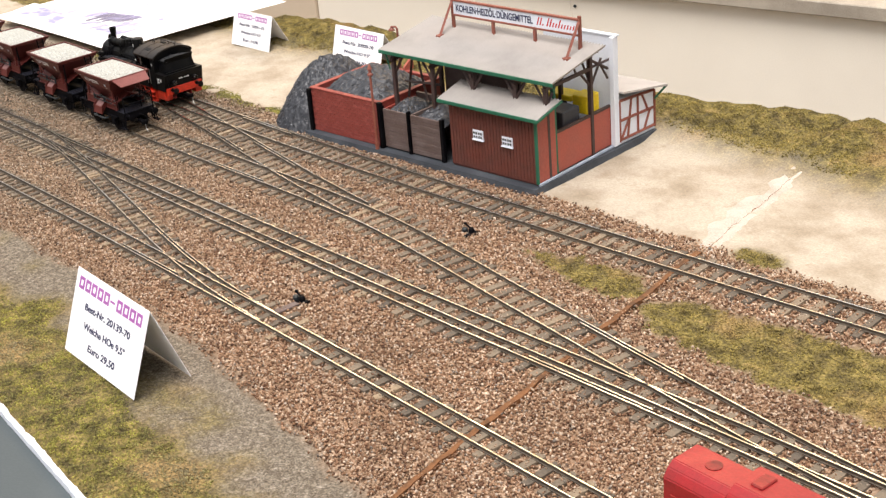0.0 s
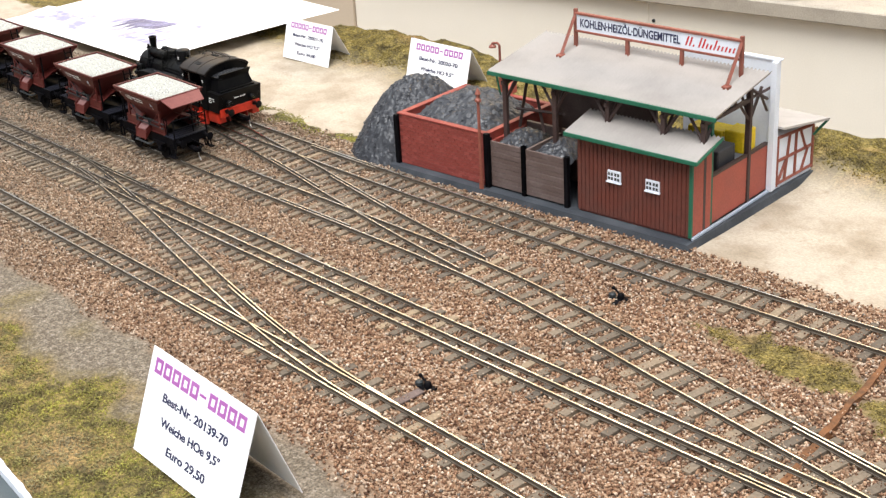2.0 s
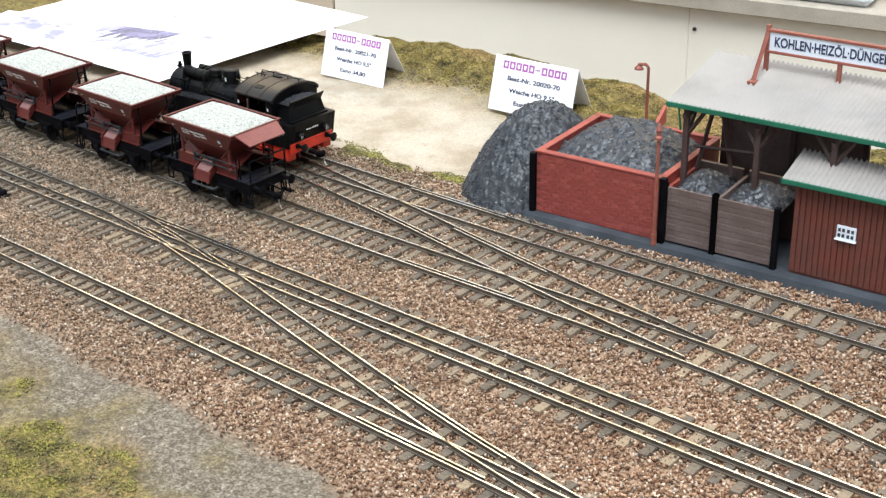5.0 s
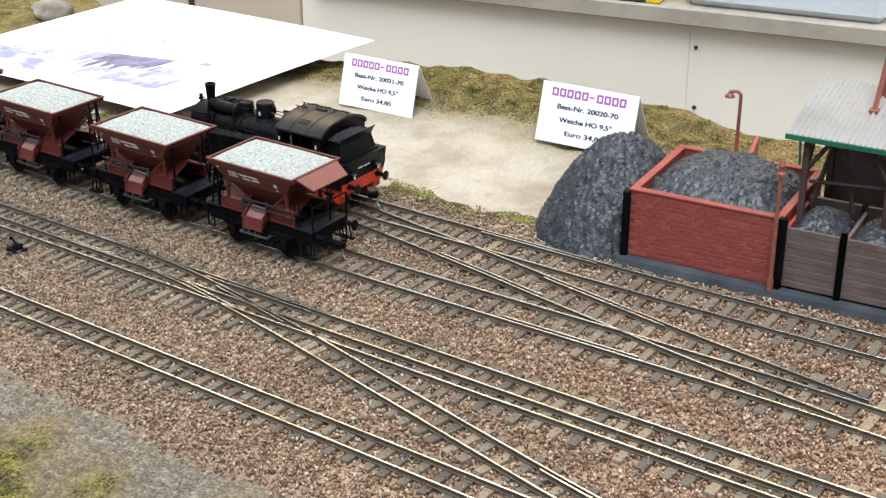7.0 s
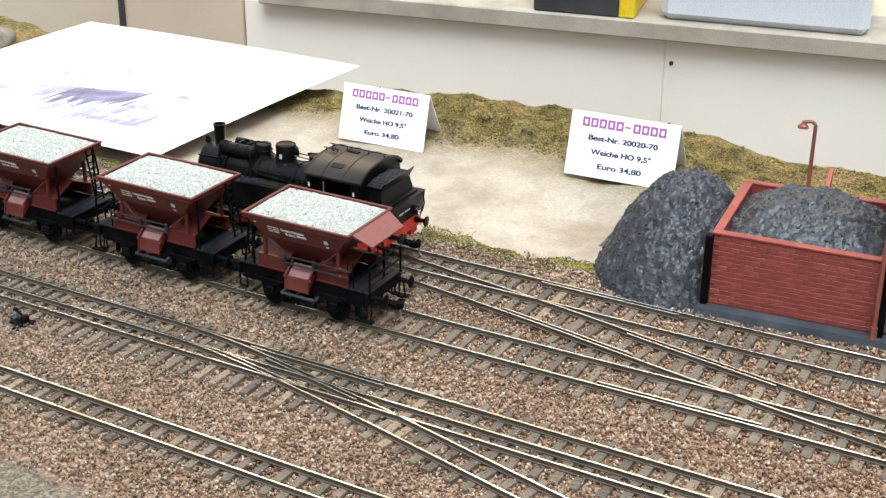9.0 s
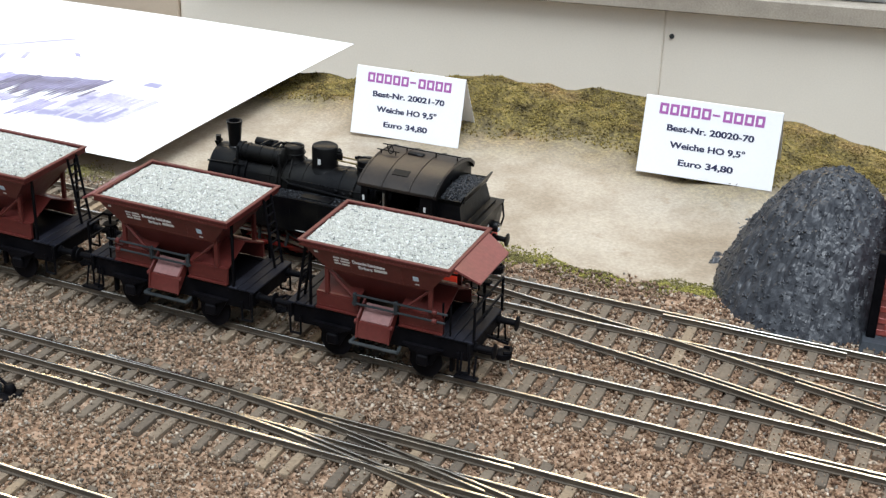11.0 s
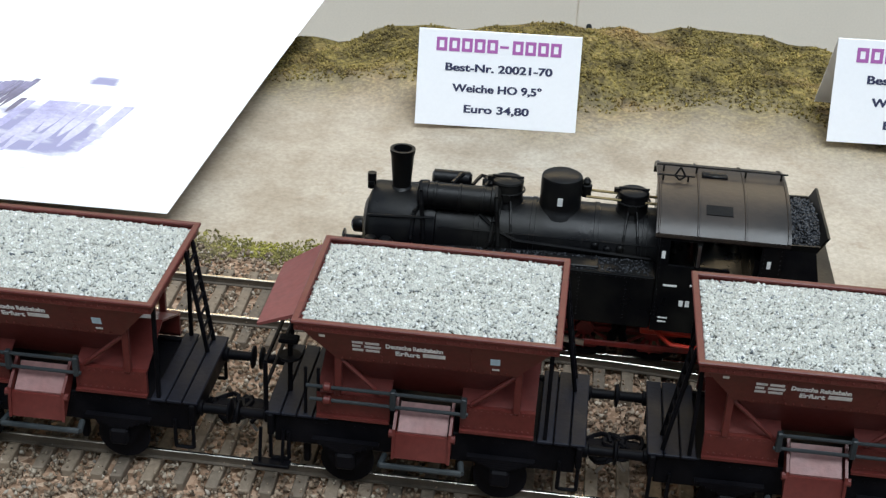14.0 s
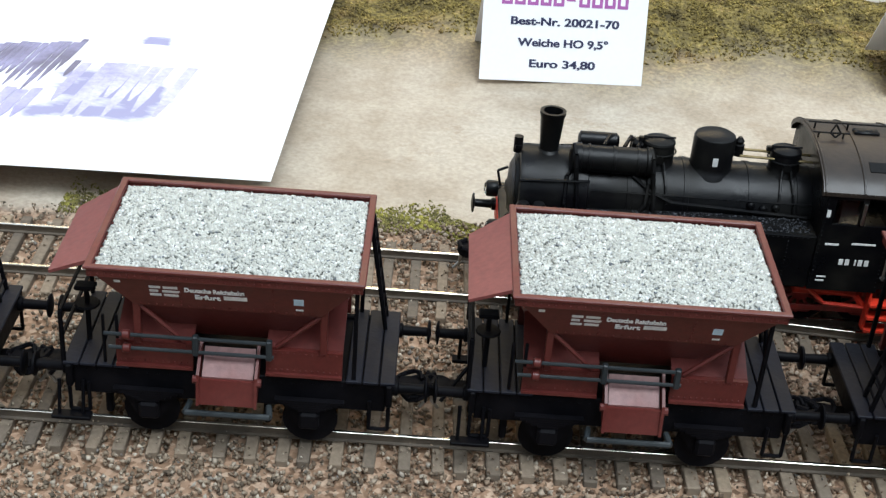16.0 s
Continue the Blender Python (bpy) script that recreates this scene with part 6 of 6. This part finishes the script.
    # half timbered annex
    annex = yard("half_timbered_annex", "white annex with red brown half timbering behind the shed", "annex")
    bm = B()
    hexa(bm, [(150, 80, 2.4), (187, 80, 2.4), (189, 115, 2.4), (150, 115, 2.4)], [(150, 80, 31), (187, 80, 31), (189, 115, 28), (150, 115, 28)])
    part("wall", bm, WHITE_WALL, annex)
    for p, q in (((187.4, 80.6, 4), (187.4, 80.6, 30)), ((189.2, 114.4, 4), (189.2, 114.4, 27.6)), ((187.4, 81, 5), (189.2, 114, 5)), ((187.6, 81, 17.5), (189.0, 114, 16.5)), ((187.4, 81, 30), (189.2, 114, 27.6)), ((187.7, 88, 5), (187.9, 92, 29.4)), ((188.2, 98, 5), (188.3, 98, 29)), ((188.5, 104, 5), (188.8, 110, 16.6)), ((188.4, 102, 28.8), (188.8, 108, 16.6)), ((187.5, 82, 6), (187.9, 90, 17.4))):
        bm = B()
        rod(bm, p, q, 0.95, 4)
        part("timber", bm, TIMBER_RED, annex)
    bm = B()
    slab(bm, [(146, 79.9, 36.5), (191, 79.9, 36.5), (196, 119, 31), (146, 119, 31)], 1.2)
    ar = part("roof", bm, ROOFING, annex)
    bm = B()
    rod(bm, (195.4, 118.4, 30.2), (189.6, 114, 22), 0.7, 6)
    part("bracket", bm, GREEN_TRIM, ar)

    # lamps
    for u, v, base_z, top, arm in ((24, 63, 2.2, 57, 1), (61.5, -1.2, 2.2, 54, 0)):
        lamp = yard("yard_lamp", "rust brown lattice yard lamp post" if arm else "rust brown post beside the coal bin", "lamp post")
        bm = B()
        rod(bm, (u, v, base_z), (u, v, top), 0.95, 6, 0.75)
        rod(bm, (u, v, base_z), (u, v, base_z + 5), 1.3, 6)
        part("post", bm, RUST_POST, lamp)
        bm = B()
        if arm:
            pipe(bm, [(u, v, top), (u - 1.5, v, top + 1.2), (u - 4.5, v - 0.5, top + 0.8)], 0.7)
            lathe(bm, (u - 4.6, v - 0.5, top - 1.6), ((2.2, 0), (2.0, 0.8), (0.9, 1.8), (0.6, 2.8)), 12)
        else:
            lathe(bm, (u, v, top - 4.5), ((0.8, 0), (1.7, 0.5), (1.7, 1.6), (1.0, 2.2), (1.0, 4.0), (1.6, 4.6), (0.8, 6.6), (0.3, 7.6)), 8)
        part("lamp_head", bm, RUST_POST, lamp)
    return wall


brick_wall = build_yard()

# loose coal heap beside the bin
heap = thing("coal_heap", "steep dark grey heap of coal beside the brick bin", "coal heap", 134, 121, 0)


def heap_z(dx, dy):
    r = math.hypot(dx / (33 if dx < 0 else 36), dy / (43 if dy < 0 else 46))
    return 42 * max(0.0, 1 - r ** 1.9) - 3 + 2.0 * hum(dx, dy, 17, 33) + 1.2 * hum(dx, dy, 6, 34) + 1.6 * abs(hum(dx, dy, 5.5, 36)) + 1.3 * hum(dx, dy, 2.4, 35) + 0.7 * hum(dx, dy, 1.3, 37)


bm = B()
K = 130
rows_h = [[bm.verts.new((-36 + 76 * i / K, -46 + 96 * j / K, heap_z(-36 + 76 * i / K, -46 + 96 * j / K))) for j in range(K + 1)] for i in range(K + 1)]
for i in range(K):
    for j in range(K):
        bm.faces.new((rows_h[i][j], rows_h[i + 1][j], rows_h[i + 1][j + 1], rows_h[i][j + 1]))
part("mound", bm, COAL_CAST, heap)
rng_h = np.random.default_rng(77)
hx, hy = rng_h.uniform(-33, 36, 2600), rng_h.uniform(-44, 46, 2600)
hz = np.array([heap_z(a, b) for a, b in zip(hx, hy)])
hx, hy, hz = hx[hz > -0.8], hy[hz > -0.8], hz[hz > -0.8] - 0.1
stuff("loose_coal", bits("loose_coal", np.stack([hx, hy, hz], 1), rng_h.uniform(0.35, 0.85, len(hx)), COAL_CAST, 78), "coal lumps fallen round the heap", "coal", heap)


# ---- price cards ----
def price_card(x, y, rz, wide, tall, lines, label, lean=16.0, spread=30.0, name_share=0.78, base=0.0):
    c = thing("price_card", label, "price card", x, y, base, rz, group="folded price cards")
    t = 0.35
    a = math.radians(lean)
    top_y, top_z = tall * math.sin(a), tall * math.cos(a)
    bm = B()
    hexa(bm, [(-wide / 2, 0, 0.2), (wide / 2, 0, 0.2), (wide / 2, t, 0.2), (-wide / 2, t, 0.2)], [(-wide / 2, top_y, top_z), (wide / 2, top_y, top_z), (wide / 2, top_y + t, top_z), (-wide / 2, top_y + t, top_z)])
    front = part("front_face", bm, PAPER, c)
    bm = B()
    b = math.radians(spread)
    hexa(bm, [(-wide / 2, top_y + tall * math.sin(b), top_z - tall * math.cos(b)), (wide / 2, top_y + tall * math.sin(b), top_z - tall * math.cos(b)), (wide / 2, top_y + tall * math.sin(b) + t, top_z - tall * math.cos(b)), (-wide / 2, top_y + tall * math.sin(b) + t, top_z - tall * math.cos(b))],
         [(-wide / 2, top_y + 0.05, top_z), (wide / 2, top_y + 0.05, top_z), (wide / 2, top_y + t, top_z + 0.1), (-wide / 2, top_y + t, top_z + 0.1)])
    part("back_face", bm, PAPER, c)

    def spot(h):
        return pose(0, (h * math.sin(a) - 0.09) / 1000, h * math.cos(a) / 1000, -lean, 0, 0)

    # the shop name as purple blocks
    gap = wide * name_share / 10
    h0, h1 = tall * 0.785, tall * 0.925

    def at(u_, h_, o):
        return (u_, h_ * math.sin(a) - o, h_ * math.cos(a))

    for k in range(10):
        bm = B()
        u = -wide * name_share / 2 + gap * k
        lo, hi = ((h0, h1) if k != 5 else (h0 + (h1 - h0) * 0.4, h0 + (h1 - h0) * 0.58))
        u1 = u + gap * (0.84 if k != 5 else 0.7)
        w_ = gap * 0.24
        for a0, a1, b0, b1 in ((u, u1, lo, hi),) if k == 5 else ((u, u + w_, lo, hi), (u1 - w_, u1, lo, hi), (u + w_, u1 - w_, lo, lo + w_), (u + w_, u1 - w_, hi - w_, hi)):
            ps = [(a0, b0), (a1, b0), (a1, b1), (a0, b1)]
            hexa(bm, [at(*p, 0.02) for p in ps], [at(*p, 0.1) for p in ps])
        part("name_block", bm, PURPLE, front, "purple printed frame")
    for k, (line, share) in enumerate(lines):
        words("lettering", line, tall * 0.08, INK, front, spot(tall * (0.585 - 0.215 * k)), wide * share * 1.06)
    return c


price_card(-41.0, 172.6, 4.5, 46.5, 27.5, (("Best-Nr. 20021-70", 0.62), ("Weiche HO 9,5°", 0.52), ("Euro 34,80", 0.38)), "small white folded price card with black and purple print")
price_card(79.5, 183.2, 4.5, 51.5, 29.5, (("Best-Nr. 20020-70", 0.6), ("Weiche HO 9,5°", 0.52), ("Euro 34,80", 0.38)), "white folded price card printed in black and purple", base=2.0)
price_card(333.0, -169.4, -2.0, 68.5, 41.0, (("Best-Nr. 20139-70", 0.6), ("Weiche HOe 9,5°", 0.55), ("Euro 29,50", 0.36)), "large white folded price card on the grass at the front", 21.5, 20.0, 0.9)

# ---- sheet of paper with a faded photo ----
sheet = thing("paper_sheet", "large white sheet of paper with a faded violet photo print", "paper", 0, 0, 0)


def lift(s, t):
    return 6.0 + 1.4 * math.sin(2.2 * s + 0.6) + 1.0 * math.sin(2.5 * t)


P0, PU, PV = Vector((-112, 89.5)), Vector((-190, -9)), Vector((5, 167))


def on_sheet(s, t, up=0.0):
    p = P0 + PU * s + PV * t
    return (p.x, p.y, lift(s, t) + up)


bm = B()
Q = 24
top = [[bm.verts.new(on_sheet(i / Q, j / Q, 0.12)) for j in range(Q + 1)] for i in range(Q + 1)]
low = [[bm.verts.new(on_sheet(i / Q, j / Q)) for j in range(Q + 1)] for i in range(Q + 1)]
for i in range(Q):
    for j in range(Q):
        bm.faces.new((top[i][j], top[i + 1][j], top[i + 1][j + 1], top[i][j + 1]))
        bm.faces.new((low[i][j], low[i][j + 1], low[i + 1][j + 1], low[i + 1][j]))
for i in range(Q):
    for r, k in ((0, 1), (Q, 0)):
        bm.faces.new((top[i][r], top[i + 1][r], low[i + 1][r], low[i][r]))
        bm.faces.new((top[r][i], top[r][i + 1], low[r][i + 1], low[r][i]))
part("page", bm, PAPER, sheet, smooth=True)


def print_patch(s0, s1, t0, t1, mat, skew=0.0, n=8, up=0.0):
    bm = B()
    vs = [[bm.verts.new(on_sheet(s0 + (s1 - s0) * i / n + skew * j / n, t0 + (t1 - t0) * j / n * (1 + 0.25 * hum(i, s0 * 40, 2.3)), 0.2 + up)) for j in range(n + 1)] for i in range(n + 1)]
    for i in range(n):
        for j in range(n):
            bm.faces.new((vs[i][j], vs[i + 1][j], vs[i + 1][j + 1], vs[i][j + 1]))
    part("photo_print", bm, mat, sheet)


def print_streaks(s0, s1, step, upper, lower, mat, seed, gap, up=0.0):
    """Upright streaks of ink hanging from a slanting upper edge, ragged below."""
    rng, bm = random.Random(seed), B()
    for k in range(int((s1 - s0) / step)):
        a = s0 + step * k
        if rng.random() < gap:
            continue
        b_, t1 = a + step * rng.uniform(0.86, 1.0), upper(a) - rng.uniform(0, 0.012)
        t0 = max(0.05, lower(a) + rng.uniform(-0.05, 0.05))
        lean = 0.1 * (t1 - t0)
        for j in range(3):
            p, q = t0 + (t1 - t0) * j / 3, t0 + (t1 - t0) * (j + 1) / 3
            lp, lq, thin = lean * (1 - j / 3), lean * (1 - (j + 1) / 3), (0.35 if j == 0 else 0.0) * step
            bm.faces.new([bm.verts.new(on_sheet(*st, 0.2 + up)) for st in ((a + lp + thin, p), (b_ + lp - thin, p), (b_ + lq, q), (a + lq, q))])
    part("photo_print", bm, mat, sheet)


def photo_top(u):
    return 0.428 - 0.26 * (u - 0.322) if u > 0.31 else 0.35


print_patch(0.50, 0.99, 0.07, 0.26, PHOTO, 0.06)
print_patch(0.12, 0.34, 0.10, 0.36, PHOTO, 0.05, 8, 0.05)
print_streaks(0.31, 0.53, 0.01, photo_top, lambda u: 0.23 + 0.5 * max(0.0, 0.4 - u), DARK_VIOLET, 3, 0.0, 0.12)
print_streaks(0.30, 0.50, 0.017, lambda u: 0.24, lambda u: 0.15, VIOLET, 4, 0.3, 0.16)
print_streaks(0.53, 0.99, 0.016, photo_top, lambda u: 0.24 - 0.15 * (u - 0.5), VIOLET, 5, 0.2, 0.12)
print_streaks(0.15, 0.31, 0.016, photo_top, lambda u: 0.19, VIOLET, 6, 0.4, 0.12)
print_patch(0.19, 0.25, 0.41, 0.47, PHOTO, 0.01)
for (sa, ta), (sb, tb), wide in (((0.581, 0.681), (0.719, 0.533), 0.02), ((0.64, 0.44), (0.66, 0.50), 0.012), ((0.595, 0.475), (0.615, 0.53), 0.012), ((0.49, 0.55), (0.51, 0.575), 0.014)):
    bm = B()
    bm.faces.new([bm.verts.new(on_sheet(*st, 0.2)) for st in ((sa, ta), (sb, tb), (sb + wide, tb), (sa + wide, ta))])
    part("photo_print", bm, VIOLET, sheet)


# ---- point levers ----
def point_lever(x, y, rz):
    p = thing("point_lever", "small black cast point lever beside the turnout", "point lever", x, y, -0.6, rz, group="point levers")
    bm = B()
    box(bm, -4.5, 4.5, -1.6, 1.6, -0.6, 0.7, 0.25)
    box(bm, -1.5, 1.5, -5.5, -1.5, -0.6, 0.4, 0.2)
    part("base", bm, FRAME_BLACK, p)
    bm = B()
    lathe(bm, (1.0, 0, 0.6), ((1.6, 0), (1.8, 0.5), (1.4, 2.0), (0.9, 2.4)), 12)
    rod(bm, (1.0, 0, 2.0), (-2.4, 0.8, 4.6), 0.5, 8)
    lathe(bm, (-2.6, 0.9, 4.0), ((0.5, 0), (0.9, 0.4), (0.9, 1.0), (0.4, 1.4)), 10)
    part("lever", bm, FRAME_BLACK, p, smooth=True)
    bm = B()
    lathe(bm, (-3.0, 0.4, 0.6), ((1.7, 0), (1.7, 1.4), (1.1, 2.0)), 10, "z")
    part("weight", bm, ROD_GREY, p, smooth=True)
    return p


point_lever(346, -63, 20)
point_lever(-55, -51, 20)
point_lever(352, 46, 25)

# rod from the front lever to its turnout
bm = B()
box(bm, 345, 349, -80, -66, -0.6, 0.3, 0.2)
tagged(part("point_rod_board", bm, PLANK_BROWN), "flat wooden strip beside the point lever", "strip")

# red narrow gauge engine at the edge of the layout
eng = thing("diesel_engine", "bright red boxy model diesel engine on the front track", "locomotive", 640, -92, 0, -1.5)


def rounded_hood(x0, x1, half, z0, z1, cut):
    bm = B()
    extrude_x(bm, [(-half, z0), (half, z0), (half, z1 - cut), (half - cut * 0.45, z1 - cut * 0.4), (half - cut, z1), (-half + cut, z1), (-half + cut * 0.45, z1 - cut * 0.4), (-half, z1 - cut)], x0, x1)
    bmesh.ops.bevel(bm, geom=bm.edges[:], offset=0.4, segments=2, affect="EDGES")
    return bm


hood = part("hood", rounded_hood(-27, -1.5, 11.0, 10, 42.5, 5), HULL_RED, eng)
bm = B()
lathe(bm, (-14, 0, 42.3), ((3.0, 0), (3.0, 0.5), (2.4, 0.6)), 16)
part("fan_grille", bm, DARK_RED, hood)
part("cab", rounded_hood(-0.5, 34, 12.4, 10, 45.5, 6), HULL_RED, eng)
bm = B()
box(bm, 4, 9, -4, 4, 45.2, 46.4, 0.4)
part("roof_vent", bm, DARK_RED, eng)
part("rear_hood", rounded_hood(34.5, 62, 11.0, 10, 40, 5), HULL_RED, eng)
bm = B()
box(bm, -29, 64, -12.6, 12.6, 7.4, 10, 0.4)
part("footplate", bm, FRAME_BLACK, eng)
for k in range(4):
    bm = B()
    box(bm, -23.5 + 5.4 * k, -19.5 + 5.4 * k, -11.3, -10.9, 18, 32, 0.1)
    part("side_grille", bm, DARK_RED, hood)
for xx in (-16, 18, 50):
    wheelset(eng, xx, 3.6, FRAME_BLACK, 4.4)

# plaster band and crack over the joint in the sand
bm = B()
ys = np.arange(107, 236, 4.0)
vs = []
for y in ys:
    xm = JOINT_X - 0.2 * y + 1.5 * hum(y, 3, 9)
    wl, wr = 11 + 7 * hum(y, 5, 12), 3.0 + 3.5 * hum(y, 6, 10)
    vs.append([bm.verts.new((px, y, height(px, y) * 0.5 + up)) for px, up in ((xm - wl, -1.6), (xm - wl + 4, -0.45), (xm - 3, 0.1), (xm - 0.3, -0.35))] + [bm.verts.new((px, y, height(px, y) * 0.5 + up)) for px, up in ((xm + 0.25, -0.35), (xm + wr, -0.3), (xm + wr + 3.5, -1.6))])
for p, q in zip(vs, vs[1:]):
    for i in range(6):
        bm.faces.new((p[i], p[i + 1], q[i + 1], q[i]))
tagged(part("plaster_band", bm, surface("pinkish white plaster", (0.5, 0.44, 0.375), (0.42, 0.35, 0.285), 0.85, scale=60, relief=0.3), None, smooth=True), "pinkish white plaster band over the joint in the sand", "plaster", kind="structure")

# rusty joint between the two boards
bm = B()
pts = [(JOINT_X - 0.2 * y + 1.2 * hum(y, 3, 9) + (1.6 * hum(y, 7, 4) if y > 106 else 0.0), y) for y in np.arange(-230, 290, 3.0)]
for (xa, ya), (xb, yb) in zip(pts, pts[1:]):
    wa, wb = ((1.35 + 0.5 * hum(v, 8, 6)) if v < 106 else max(0.03, 0.06 + 0.3 * hum(v, 8, 9)) for v in (ya, yb))
    ta, tb = (0.25 if y_ < 106 else height(xa - 12, y_) * 0.5 - 1.2 for y_ in (ya, yb))
    hexa(bm, [(xa - wa, ya, -4), (xa + wa, ya, -4), (xb + wb, yb, -4), (xb - wb, yb, -4)], [(xa - wa, ya, ta), (xa + wa, ya, ta), (xb + wb, yb, tb), (xb - wb, yb, tb)])
tagged(part("board_joint", bm, RUST_JOINT), "rust brown filled joint between two boards", "joint", kind="structure")

# goods on the stand behind
def on_stand(ob):
    ob.matrix_basis = pose(0, 0.527, 0, 0, 0, WALL_SLOPE)
    return ob


crate = on_stand(thing("plastic_tray", "milky clear plastic tray on the wooden ledge", "tray"))
bm = B()
box(bm, -34, 104, -1, 110, -16.8, 24, 5.0)
part("body", bm, CLEAR_PLASTIC, crate)
bm = B()
box(bm, -37, 107, -4, 113, 24, 29, 2.0)
part("rim", bm, CLEAR_PLASTIC, crate)
pack = on_stand(thing("black_carton", "black carton with a yellow end on the ledge", "box"))
bm = B()
box(bm, -122, -62.2, -6, 50, -16.8, 24, 1.0)
part("body", bm, BOX_BLACK, pack)
bm = B()
box(bm, -62, -51, -6, 50, -16.8, 24, 1.0)
part("end", bm, YELLOW, pack, "yellow printed end")


# ---- turf ----
def build_turf(seed, count, x0, x1, y0, y1):
    rng = np.random.default_rng(seed)
    x, y = rng.uniform(x0, x1, count), rng.uniform(y0, y1, count)
    keep, z = np.zeros(count, bool), np.zeros(count)
    for i in range(count):
        if not front_edge(x[i]) + 2 < y[i] < back_edge(x[i]) - 1:
            continue
        t = cover(x[i], y[i])[2]
        clump = 0.7 + 0.7 * hum(x[i], y[i], 9, 44)
        keep[i] = t > 0.7 and rng.random() < (t - 0.4) * 1.9 * max(0.04, clump)
        z[i] = height(x[i], y[i]) + 0.1 + 1.3 * max(0.0, hum(x[i], y[i], 9, 44)) + 0.5 * max(0.0, hum(x[i], y[i], 3.5, 45))
    return np.stack([x, y, z], 1)[keep], rng


for name, seed, count, region, mat, lab in (
        ("front_turf", 91, 110000, (-60, 520, -235, -118), FLOCK, "olive green flock turf along the front of the layout"),
        ("bank_turf", 92, 120000, (-135, 470, 145, 300), DRY_FLOCK, "dry olive and brown flock turf on the rear bank"),
        ("yard_turf", 93, 34000, (380, 640, 12, 140), DRY_FLOCK, "dry olive flock tufts between the tracks")):
    pl, rng_g = build_turf(seed, count, *region)
    stuff(name, bits(name, pl, rng_g.uniform(0.2, 0.55, len(pl)), mat, seed + 5, flat=0.8, long=1.5), lab, "turf")

# green strip between the rear track and the sand
rng_s = np.random.default_rng(95)
n_s = 26000
sx = rng_s.uniform(-160, 110, n_s)
sy = 93 + 0.045 * sx + rng_s.normal(0, 4.2, n_s)
sk = np.array([hum(a, b, 14, 52) > -0.18 + 0.03 * abs(b - 93 - 0.045 * a) for a, b in zip(sx, sy)])
sz = np.array([height(a, b) + 0.3 for a, b in zip(sx[sk], sy[sk])])
stuff("verge_turf", bits("verge_turf", np.stack([sx[sk], sy[sk], sz], 1), rng_s.uniform(0.14, 0.38, sk.sum()), FLOCK, 96, flat=0.8, long=1.5), "olive green verge between track and sand", "turf")

# bricks of the bin's front wall
bm = B()
box(bm, -1.9, 1.9, -0.2, 0.2, -0.9, 0.9, 0.1)
BRICK_MESH = mesh_of("brick", bm, pieces("bin brick", ((0.0, (0.22, 0.043, 0.033)), (0.6, (0.25, 0.05, 0.038)), (1.0, (0.29, 0.066, 0.052))), 0.45, island=False, spec=0.5))
for row in range(14):
    for col in range(16):
        u = 2.6 + 3.95 * col + (1.95 if row % 2 else 0)
        if u > 60.6:
            continue
        ob = new("brick", BRICK_MESH)
        ob.parent = brick_wall
        ob.location = (u / 1000, 3.36 / 1000, (3.5 + 1.96 * row) / 1000)

# a rock beyond the paper sheet
bm = B()
bmesh.ops.create_icosphere(bm, subdivisions=3, radius=12)
for v in bm.verts:
    v.co *= 1 + 0.35 * noise.noise(v.co / 9)
    v.co.z *= 0.62
rock = part("rock", bm, surface("grey limestone", (0.3, 0.26, 0.21), (0.17, 0.14, 0.1), 0.85, scale=80, relief=0.6), None, smooth=True)
rock.matrix_basis = pose(-0.33, 0.2, 0.003)
tagged(rock, "pale grey rock lump on the turf", "rock")
